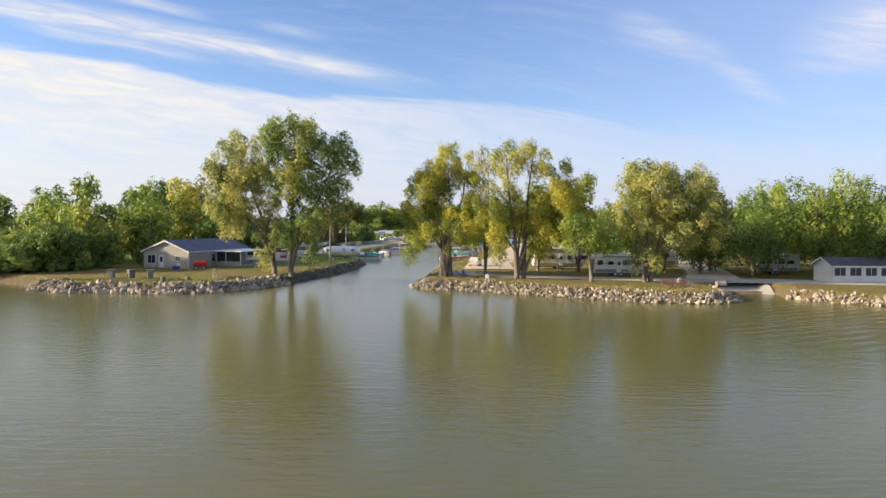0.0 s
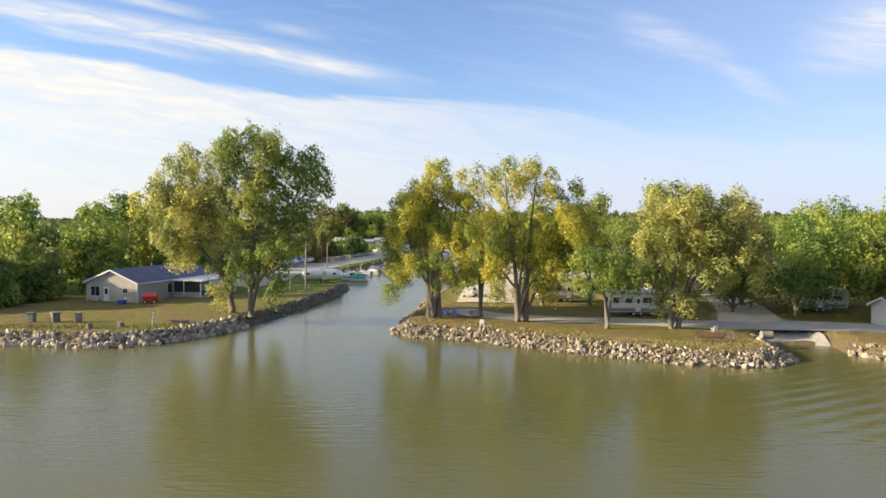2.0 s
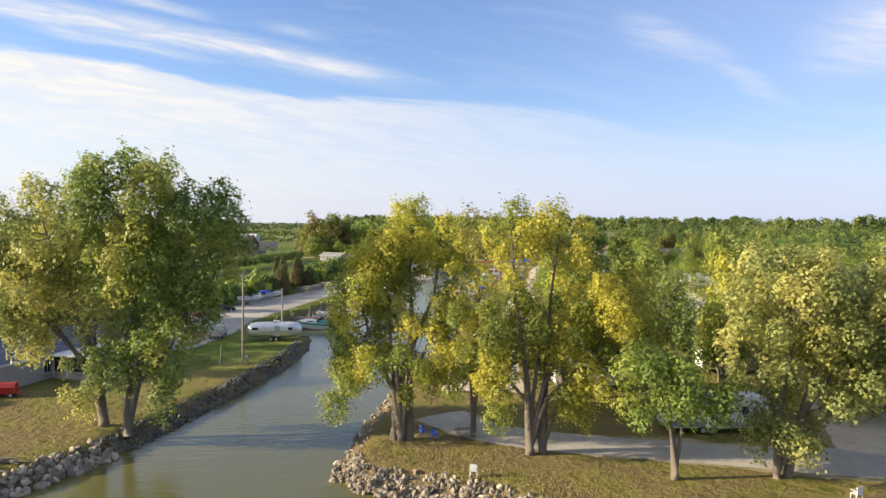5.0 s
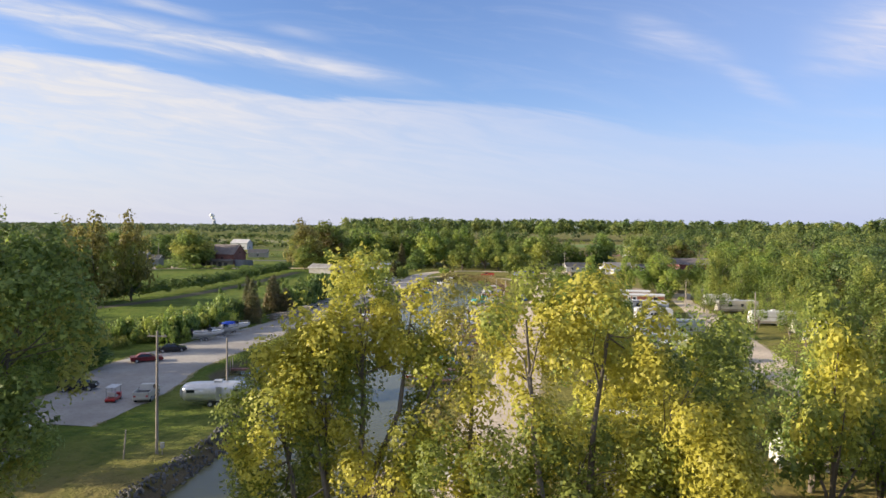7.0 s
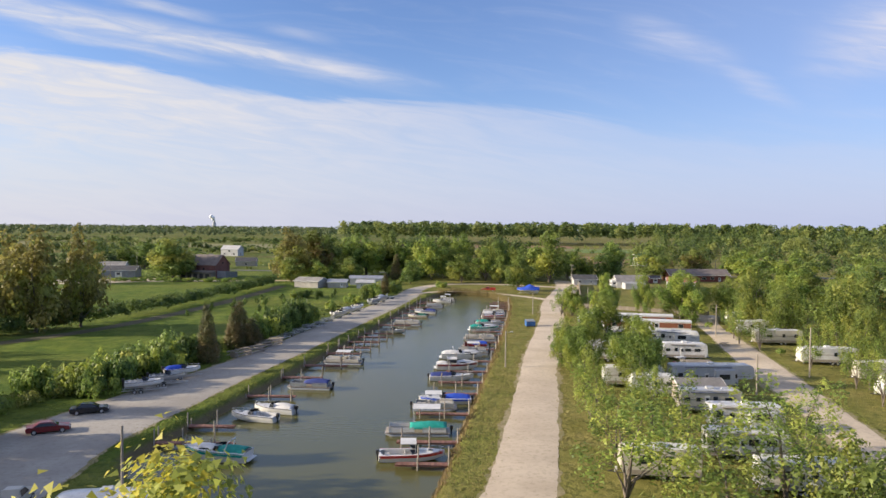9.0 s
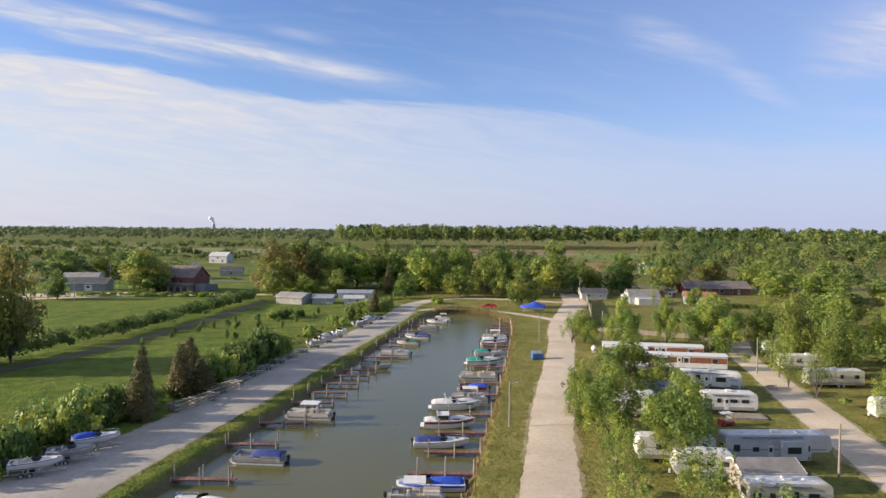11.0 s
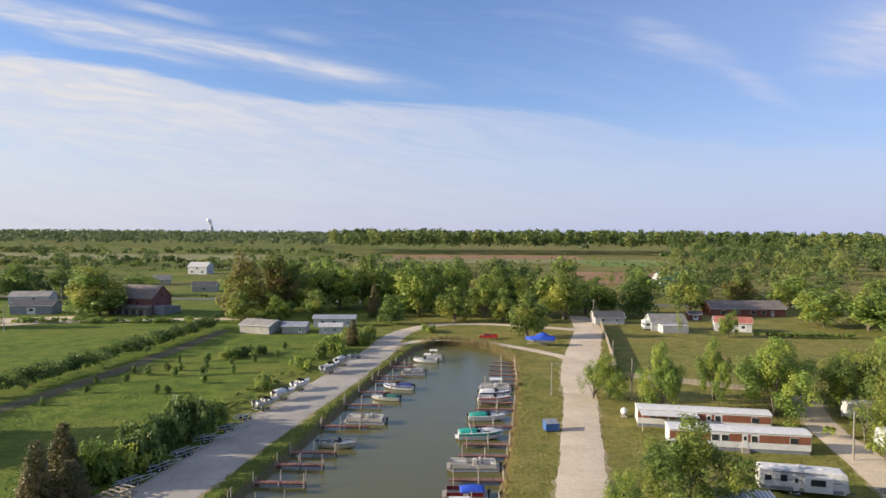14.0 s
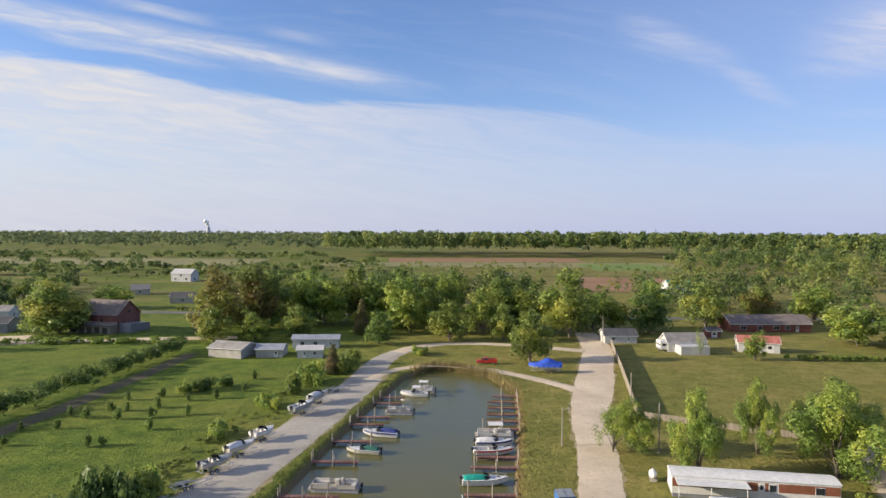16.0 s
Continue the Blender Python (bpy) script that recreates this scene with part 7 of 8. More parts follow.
prism(bm, [(-9.3, 0), (-5.75, 0), (-5.75, 3.6), (-9.3, 2.5)], -8.4, 8.4)
part("lean_to", bm, OLD_WOOD, BARN, "weathered open lean-to along the barn")
part("lean_to_roof", boxed(-8.8, 8.8, -9.7, -5.76, 2.9, 3.02), SHINGLE_GREY, BARN)
# black plates on the solid front paint the shade inside open stalls
for _k in range(5):
    part("stall_opening", boxed(-7.6 + 3.2 * _k, -5.6 + 3.2 * _k, -9.34, -9.29, 0.1, 2.2), BLACK, BARN)
bm = bmesh.new()
prism(bm, [(-5, 0), (5, 0), (5, 2.6), (-5, 3.4)], 8.52, 13.2)
part("side_shed", bm, GREY_BAND, BARN, "dark lean-to at the barn's end")
gable_house("farm_house", -172, 652, -10, 14.5, 10, 5.4, 8.2, SIDING_WHITE, METAL_ROOF, "white two-storey farm house in the fields", [("s", -4, 1.4, 1.0, 2.4), ("s", 0, 1.4, 3.4, 4.8), ("s", 4, 1.4, 1.0, 2.4), ("e", 0, 1.6, 1.0, 2.4)], [("s", 2, 1.0, 2.1)])
gable_house("white_shed", 103.6, 396.0, -14, 11.5, 6.0, 3.0, 4.6, SIDING_WHITE, RUST_ROOF, "white metal shed with a rusty red roof", [], [("s", 3.0, 2.2, 2.4)], category="shed")
gable_house("bungalow", 81.6, 397.0, 3, 11.5, 7.0, 2.9, 5.2, SIDING_WHITE, SHINGLE_GREY, "white bungalow with a grey roof", [("s", -3.6, 1.0, 1.3, 2.2), ("s", 0.4, 1.0, 1.3, 2.2), ("s", 3.8, 1.0, 1.3, 2.2), ("w", 0, 1.2, 1.2, 2.2)], [])
part("garage", boxed(77.8 - 81.6, 86.3 - 81.6, -8.6, -3.53, 0, 2.5, 0.03), SIDING_WHITE, [o for o in scene.objects if o.name.startswith("bungalow")][0], "flat white extension")
travel_trailer(75.0, 396.0, 90, 4.6, 2.3, WHITE_PAINT, GREY_BAND, label="small white camper beside the bungalow", seed=31, awning=False)
gable_house("white_shed", 65.4, 412.0, 3, 10.4, 7.0, 2.4, 4.2, SIDING_WHITE, SHINGLE_DARK, "white shed with a dark blue roof", [("s", -2.4, 0.9, 1.1, 1.9)], [("s", 2.5, 0.9, 2.0)], category="shed")
gable_house("brick_house", 125, 440, 2, 29.0, 11.0, 3.0, 5.6, BRICK_RED, SHINGLE_BROWN, "long red brick ranch house with a brown roof", [("s", -10, 2.0, 1.0, 2.2), ("s", -4, 1.6, 1.0, 2.2), ("s", 2, 2.0, 1.0, 2.2), ("s", 6, 1.6, 1.0, 2.2)], [("s", 9.5, 1.1, 2.1)])
gable_house("red_shed", 100, 423, 4, 4.6, 3.6, 2.3, 3.2, BARN_RED, SHINGLE_DARK, "small red garden shed", [], [("s", 0, 2.0, 2.0)], category="shed")
gable_house("pole_barn", 135, 570, 10, 14, 12, 5.0, 8.6, SIDING_WHITE, GREEN_ROOF, "white pole barn with a green metal roof", [], [("s", 2, 4.0, 3.8)], category="barn")
gable_house("farm_house", 40, 640, 0, 16, 10, 4.0, 7.4, SIDING_WHITE, SHINGLE_GREY, "grey-roofed house behind the trees", [("s", -4, 1.4, 1.0, 2.4), ("s", 3, 1.4, 1.0, 2.4)], [])
gable_house("farm_house", -40, 610, 0, 22, 9, 3.4, 5.6, SIDING_WHITE, SHINGLE_GREY, "long low house behind the trees", [("s", -4, 1.4, 1.0, 2.4), ("s", 3, 1.4, 1.0, 2.4)], [])
gable_house("farm_shed", -172, 457, 10, 16, 9, 3.4, 5.2, SIDING_WHITE, SHED_ROOF, "white farm workshop with a pale roof", [("s", -6, 1.2, 1.2, 2.2), ("e", 0, 1.2, 1.2, 2.2)], [("s", 2, 3.0, 3.2)], category="shed")
gable_house("farm_shed", -150, 424, 8, 15, 9, 3.4, 5.2, GREY_BAND, SHINGLE_DARK, "dark farm shed beside the road", [], [("s", 0, 3, 2.6)], category="shed")
gable_house("farm_shed", -120, 520, 10, 12, 8, 3.0, 5.0, SIDING, SHINGLE_DARK, "small farm building beyond the barn", [("s", 0, 1.2, 1.0, 2.0)], [], category="shed")
gable_house("farm_house", -160, 560, 20, 9, 7, 3.0, 5.2, SIDING, SHINGLE_GREY, "brown farm cottage beyond the road", [("s", 0, 1.2, 1.0, 2.0)], [])
gable_house("farm_house", -120, 272, 62, 12, 10, 3.2, 6.0, SIDING_WHITE, METAL_ROOF, "white house with a pale roof behind the west trees", [("w", -2, 1.2, 1.0, 2.0), ("w", 2, 1.2, 1.0, 2.0)], [])
gable_house("long_shed", -98, 172, 5, 30, 9, 3.2, 5.0, SIDING, SHINGLE_GREY, "long low tan shed behind the west trees", [("s", -6, 1.2, 1.2, 2.0), ("s", 4, 1.2, 1.2, 2.0)], [("s", 9, 2.4, 2.6)], category="shed")
gable_house("screened_cabin", 59.6, 107.6, 2, 9.0, 4.6, 2.35, 3.3, WHITE_PAINT, SHINGLE_DARK, "low white cabin with dark screened windows by the lake", [("s", -3.4, 1.6, 1.0, 2.1), ("s", -1.2, 1.6, 1.0, 2.1), ("s", 1.0, 1.6, 1.0, 2.1), ("s", 3.2, 1.6, 1.0, 2.1)], [], category="cabin")
gable_house("awning_shed", 44.0, 204.2, 2, 6.4, 4.4, 2.4, 3.2, TAUPE, SHINGLE_GREY, "tan add-on room with a grey roof between trailers", [("s", 0, 1.0, 1.0, 1.9)], [], category="shed")

# ---- poles, fence, small works ----


def utility_pole(x, y, h, arm=False, lean=0.0, label="weathered wooden utility pole", lamp=False):
    ob = empty("utility_pole", pose(x, y, GROUND_Z, 0, lean, 0), label, "pole", "poles")
    part("pole", rodded((0, 0, -0.4), (0, 0, h), 0.15, 0.10, 10), POST_WOOD, ob)
    if arm:
        part("crossarm", boxed(-0.9, 0.9, -0.06, 0.06, h - 0.55, h - 0.42, 0.01), POST_WOOD, ob)
        for q in (-0.75, 0.0, 0.75):
            part("insulator", rodded((q, 0, h - 0.42), (q, 0, h - 0.24), 0.045, 0.03, 8), CONCRETE, ob)
    if lamp:
        bm = rodded((0, 0, h - 0.4), (1.0, 0, h - 0.1), 0.03, sides=6)
        part("lamp_arm", bm, ALU, ob)
        part("lamp_head", boxed(0.85, 1.35, -0.12, 0.12, h - 0.18, h - 0.04, 0.03), ALU, ob)
    return ob


for row in [(-152, 444, 11.0, True, 0.0), (-21.0, 141.4, 11.6, True, 0.5), (-20.8, 160.8, 7.8, False, 0.0), (17.2, 226.2, 6.6, False, 0.0, "grey wooden service pole on the grass bank", True), (30.6, 303.0, 6.6, False, 0.0, "grey wooden service pole on the grass bank", True),
            (69.2, 221.2, 8.6, False, 0.0), (54.2, 207.4, 6.4, False), (46.0, 300, 8.2, False), (58.4, 402, 9.5, True), (49.0, 330, 7.0, False), (139, 452, 10, False, 0, "wooden pole with a street lamp", True), (-146, 392, 11, True), (-132, 378, 9, False), (69.5, 265, 7.5, False)]:
    utility_pole(*row)
_g = empty("guy_post", pose(-23.4, 139.8, GROUND_Z), "short leaning guy post beside the utility pole", "post")
part("post", rodded((0, 0, -0.2), (0.25, 0, 2.7), 0.08, 0.06, 8), POST_WOOD, _g)
_g = empty("meter_box", pose(-20.4, 141.2, GROUND_Z), "grey meter box on a short stand", "box")
part("stand", rodded((0, 0, 0), (0, 0, 0.7), 0.05, sides=6), POST_WOOD, _g)
part("box", boxed(-0.18, 0.18, -0.12, 0.12, 0.6, 1.15, 0.02), DARK_ALU, _g)


def board_fence(points, h=2.0, label="tall weathered board fence"):
    ob = empty("board_fence", pose(points[0][0], points[0][1], GROUND_Z), label, "fence")
    o = Vector(points[0])
    for a, b in zip(points, points[1:]):
        a, b = Vector(a) - o, Vector(b) - o
        d = (b - a)
        n = int(d.length / 2.4)
        ang = math.atan2(d.y, d.x)
        for k in range(n + 1):
            p = a + d * k / n
            part("post", boxed(-0.07, 0.07, -0.07, 0.07, 0, h + 0.1, 0.01), POST_WOOD, ob).matrix_local = pose(p.x, p.y, 0, 0, 0, math.degrees(ang))
        for k in range(n):
            p = a + d * (k + 0.5) / n
            bm = bmesh.new()
            w = d.length / n
            m = 10
            for i in range(m):
                box(bm, -w / 2 + i * w / m + 0.01, -w / 2 + (i + 1) * w / m - 0.01, -0.05, -0.02, 0.06, h - 0.03 * ((i * 7 + k) % 3))
            for zz in (0.4, h - 0.4):
                box(bm, -w / 2, w / 2, -0.02, 0.04, zz, zz + 0.1)
            tagged(part("panel", bm, OLD_WOOD, ob), kind="stuff").matrix_local = pose(p.x, p.y, 0, 0, 0, math.degrees(ang))


board_fence([(61.6, 405), (55.4, 365), (48.2, 322)], 2.1)
board_fence([(48.2, 321.2), (69.5, 309.8), (82, 304)], 1.3, "low weathered board fence behind the mobile homes")

_k = empty("waste_skip", pose(27.2, 278.4, GROUND_Z, 0, 0, 8), "blue steel waste container with open dark lids", "container")
bm = bmesh.new()
prism(bm, [(-0.95, 0.15), (0.95, 0.15), (1.05, 1.6), (-1.05, 1.3)], -1.15, 1.15)
part("bin", bm, BLUE_PAINT, _k)
for _x in (-0.58, 0.58):
    bm = bmesh.new()
    prism(bm, [(-1.05, 1.33), (1.05, 1.63), (1.05, 1.7), (-1.05, 1.4)], _x - 0.52, _x + 0.52)
    part("lid", bm, DARK_ALU, _k)
for _x in (-1.0, 1.0):
    part("skid", boxed(_x - 0.06, _x + 0.06, -0.9, 0.9, 0, 0.17), BLACK, _k)

_k = empty("propane_tank", pose(41.5, 287.6, GROUND_Z, 0, 0, 80), "white upright-lying propane tank on blocks", "tank")
bm = bmesh.new()
bmesh.ops.create_uvsphere(bm, u_segments=16, v_segments=10, radius=0.62, matrix=Matrix.Translation((0, 0, 0.95)) @ Matrix.Diagonal((2.0, 1, 1, 1)))
part("tank", bm, WHITE_GEL, _k)
for _x in (-0.6, 0.6):
    part("cradle", boxed(_x - 0.1, _x + 0.1, -0.5, 0.5, 0, 0.5), CONCRETE, _k)
part("valve_dome", rodded((0, 0, 1.5), (0, 0, 1.72), 0.14, sides=10), WHITE_PAINT, _k)

# lakeside furniture


def plastic_chair(x, y, rz, mat=WHITE_PAINT, label="white plastic garden chair on the bank"):
    ob = empty("garden_chair", pose(x, y, GROUND_Z, 0, 0, rz), label, "chair")
    part("seat", boxed(-0.25, 0.25, -0.25, 0.25, 0.4, 0.45, 0.02), mat, ob)
    bm = boxed(-0.25, 0.25, 0.22, 0.27, 0.43, 0.95, 0.02)
    part("backrest", bm, mat, ob)
    for px in (-0.23, 0.23):
        for py in (-0.22, 0.22):
            part("leg", rodded((px * 1.1, py * 1.1, 0), (px, py, 0.42), 0.03, sides=6), mat, ob)
        part("armrest", boxed(px - 0.03, px + 0.03, -0.25, 0.25, 0.62, 0.67, 0.015), mat, ob)


def picnic_table(x, y, rz, label="weathered wooden picnic table", z=GROUND_Z):
    ob = empty("picnic_table", pose(x, y, z, 0, 0, rz), label, "table", "picnic tables")
    for k in range(5):
        part("top_board", boxed(-0.95, 0.95, -0.37 + 0.15 * k, -0.24 + 0.15 * k, 0.72, 0.76, 0.006), OLD_WOOD, ob)
    for sg in (-1, 1):
        part("bench_board", boxed(-0.95, 0.95, sg * 0.72 - 0.13, sg * 0.72 + 0.13, 0.42, 0.46, 0.006), OLD_WOOD, ob)
        bm = bmesh.new()
        rod(bm, (sg * 0.7, -0.65, 0), (sg * 0.7, -0.22, 0.73), 0.045, sides=6)
        rod(bm, (sg * 0.7, 0.65, 0), (sg * 0.7, 0.22, 0.73), 0.045, sides=6)
        rod(bm, (sg * 0.7, -0.8, 0.4), (sg * 0.7, 0.8, 0.4), 0.04, sides=6)
        part("leg_frame", bm, OLD_WOOD, ob)


plastic_chair(32.3, 100.2, 200)
plastic_chair(7.2, 103.4, 170, WHITE_PAINT, "white plastic chair at the top of the bank")
plastic_chair(4.2, 111.6, 150, CANVAS_BLUE, "bright blue folding chair under the cottonwood")
plastic_chair(3.2, 112.6, 120, CANVAS_BLUE, "blue folding chair under the cottonwood")
picnic_table(6.8, 112.4, 15, "brown wooden picnic table under the cottonwoods")
picnic_table(66.5, 252.0, 15)
_b = empty("wooden_bench", pose(30.0, 95.4, GROUND_Z - 0.02, 0, 0, 176), "long brown slatted bench above the rocks", "bench")
for _q in range(3):
    part("seat_slat", boxed(-1.5, 1.5, -0.28 + 0.19 * _q, -0.12 + 0.19 * _q, 0.42, 0.47, 0.008), DOCK_WOOD, _b)
    part("back_slat", boxed(-1.5, 1.5, 0.3, 0.34, 0.55 + 0.17 * _q, 0.68 + 0.17 * _q, 0.008), DOCK_WOOD, _b)
for _x in (-1.3, 0, 1.3):
    bm = boxed(_x - 0.05, _x + 0.05, -0.28, 0.3, 0.34, 0.42, 0.01)
    box(bm, _x - 0.05, _x + 0.05, -0.26, -0.18, 0, 0.36, 0.01)
    box(bm, _x - 0.05, _x + 0.05, 0.22, 0.3, 0, 1.05, 0.01)
    part("bench_leg", bm, DOCK_WOOD, _b)
_b = empty("hoop_ornament", pose(32.0, 95.6, GROUND_Z + 0.55, 70, 20, 0), "rusty spoked hoop leaning beside the bench", "hoop")
bm = bmesh.new()
for _q in range(20):
    a0, a1 = 2 * math.pi * _q / 20, 2 * math.pi * (_q + 1) / 20
    rod(bm, (0.6 * math.cos(a0), 0.6 * math.sin(a0), 0), (0.6 * math.cos(a1), 0.6 * math.sin(a1), 0), 0.025, sides=5)
for _q in range(8):
    rod(bm, (0, 0, 0), (0.6 * math.cos(_q * 0.785), 0.6 * math.sin(_q * 0.785), 0), 0.012, sides=4)
part("hoop", bm, DARK_ALU, _b)
_b = empty("cable_drum", pose(37.0, 98.0, GROUND_Z - 0.1), "weathered cable drum lying beside the ramp", "drum")
part("drum", rodded((-0.55, 0, 0.42), (0.55, 0, 0.42), 0.42, 0.42, 20), OLD_WOOD, _b)
part("rim", rodded((-0.58, 0, 0.42), (-0.5, 0, 0.42), 0.44, 0.44, 20), OLD_WOOD, _b)
for _x, _y in [(-45.0, 104.2), (-42.3, 104.4), (-39.6, 104.4)]:
    _b = empty("stone_post", pose(_x, _y, GROUND_Z, 0, 0, _x * 20), "squat stone post on the lawn with a recess painted shade-black", "post", "stone posts on the lawn")
    bm = boxed(-0.42, 0.42, -0.35, 0.35, 0, 1.05, 0.06)
    part("block", bm, ROCK_GREY, _b)
    # a black plate paints the shade of a recess; the block is uncut
    part("niche", boxed(-0.2, 0.2, -0.37, -0.3, 0.35, 0.85, 0.02), BLACK, _b)
    part("cap", boxed(-0.5, 0.5, -0.42, 0.42, 1.03, 1.16, 0.03), ROCK_GREY, _b)
for _x, _y, _s in [(-36.0, 100.0, 0.6), (-33.2, 101.4, 0.5)]:
    _b = empty("tree_stump", pose(_x, _y, GROUND_Z), "cut tree stump at the lawn's edge", "stump", "stumps")
    part("stump", rodded((0, 0, -0.1), (0, 0, _s), 0.36, 0.28, 14), BARK, _b)
    part("cut_face", rodded((0, 0, _s - 0.01), (0, 0, _s + 0.02), 0.26, 0.25, 14), OLD_WOOD, _b)
_b = empty("firewood_pile", pose(-27.5, 104.6, GROUND_Z, 0, 0, 12), "low pile of brown branches on the grass", "wood pile")
_r = random.Random(8)
for _q in range(22):
    _a = _r.uniform(-0.5, 0.5)
    _p = Vector((_r.uniform(-1.3, 1.3), _r.uniform(-0.5, 0.5), 0.08 + 0.25 * _r.random()))
    _d = Vector((math.cos(_a), math.sin(_a), _r.uniform(-0.1, 0.12))) * _r.uniform(0.4, 0.9)
    part("branch", rodded(_p - _d, _p + _d, 0.06, 0.045, 6), BARK, _b)
_b = empty("wire_plant_stand", pose(-30.2, 103.0, GROUND_Z), "pale wire stand on the lawn", "stand")
bm = bmesh.new()
for _q in range(4):
    _a = _q * math.pi / 2
    rod(bm, (0.35 * math.cos(_a), 0.35 * math.sin(_a), 0), (0.12 * math.cos(_a), 0.12 * math.sin(_a), 1.5), 0.03, sides=5)
for _z, _w in ((0.4, 0.3), (0.9, 0.22), (1.4, 0.14)):
    for _q in range(4):
        _a, _c = _q * math.pi / 2, (_q + 1) * math.pi / 2
        rod(bm, (_w * math.cos(_a), _w * math.sin(_a), _z), (_w * math.cos(_c), _w * math.sin(_c), _z), 0.03, sides=5)
part("frame", bm, CONCRETE, _b)
_b = empty("red_cart", pose(-39.6, 123.6, GROUND_Z, 0, 0, 15), "red covered garden cart beside the cottage", "cart")
bm = bmesh.new()
prism(bm, [(-0.6, 0.45), (0.6, 0.45), (0.66, 1.05), (0.4, 1.42), (-0.4, 1.42), (-0.66, 1.05)], -0.95, 0.95)
part("tub", bm, RED_PAINT, _b)
part("frame", boxed(-1.1, 1.4, -0.4, 0.4, 0.34, 0.45, 0.02), RED_PAINT, _b)
for _x in (-0.6, 0.6):
    for _q in (-0.6, 0.6):
        wheel(_b, _x, _q, 0.25, 0.25, 0.16)
plastic_chair(-43.0, 123.0, 20, WHITE_PAINT, "white chair on the cottage patio")
_b = empty("garden_bench", pose(-48.2, 124.3, GROUND_Z, 0, 0, -10), "pale bench below the cottage window", "bench")
part("seat", boxed(-0.9, 0.9, -0.25, 0.25, 0.4, 0.46, 0.01), CONCRETE, _b)
part("backrest", boxed(-0.9, 0.9, 0.22, 0.27, 0.5, 0.85, 0.01), CONCRETE, _b)
for _x in (-0.8, 0.8):
    part("leg", boxed(_x - 0.05, _x + 0.05, -0.25, 0.25, 0, 0.41, 0.01), CONCRETE, _b)
_b = empty("blue_tub", pose(-43.2, 122.4, GROUND_Z), "low blue tub on the patio", "tub")
part("tub", rodded((0, 0, 0), (0, 0, 0.5), 0.55, 0.62, 18), CANVAS_BLUE, _b)
part("rim", rodded((0, 0, 0.47), (0, 0, 0.53), 0.66, 0.66, 18), CANVAS_NAVY, _b)

# ---- far fields, roads, hedges, woods ----


def patch(name, pts, z, mat, label):
    bm = bmesh.new()
    bm.faces.new([bm.verts.new((x, y, z)) for x, y in pts])
    bmesh.ops.recalc_face_normals(bm, faces=bm.faces)
    me = bpy.data.meshes.new(name)
    bm.to_mesh(me)
    bm.free()
    me.materials.append(mat)
    ob = new(name, me)
    if me.polygons[0].normal.z < 0:
        me.flip_normals()
    return tagged(ob, label, "field", kind="structure")


patch("field_rust", [(-60, 930), (150, 935), (160, 1035), (-70, 1030)], 1.26, FIELD_RUST, "rust-brown weedy field before the far wood")
patch("field_tan", [(-120, 840), (220, 835), (260, 925), (-130, 920)], 1.30, FIELD_TAN, "tan stubble field")
patch("field_green", [(136, 790), (215, 795), (215, 905), (136, 900)], 1.34, FIELD_GREEN, "bright green far field")
patch("field_brush", [(92, 590), (140, 585), (165, 700), (90, 710)], 1.38, FIELD_RUST, "rusty brushland beyond the houses")
patch("field_far", [(-720, 860), (-190, 840), (-200, 980), (-800, 1000)], 1.42, FIELD_TAN, "tan far field")
strip("farm_road", [(-260, 352), (-190, 372), (-150, 388), (-128, 400), (-90, 410), (-60, 414)], 6, 1.27, GRAVEL, "pale road past the farm", seed=11)
strip("county_road", [(-420, 500), (-140, 482), (20, 474), (160, 470), (520, 462)], 7, 1.27, TARMAC, "grey county road behind the trees", seed=12)
strip("farm_yard", [(-185, 392), (-150, 402), (-128, 410)], 14, 1.28, GRAVEL, "pale farm yard", seed=13)
strip("ditch_track", [(-92, 236), (-78, 262), (-70, 300), (-66, 340), (-64, 385)], 4.5, 1.262, surface("weedy_track", (0.075, 0.07, 0.03), (0.12, 0.105, 0.05), 0.4, 0.95, 0.4, 8.0), "dull weedy track beside the hedge", seed=14)


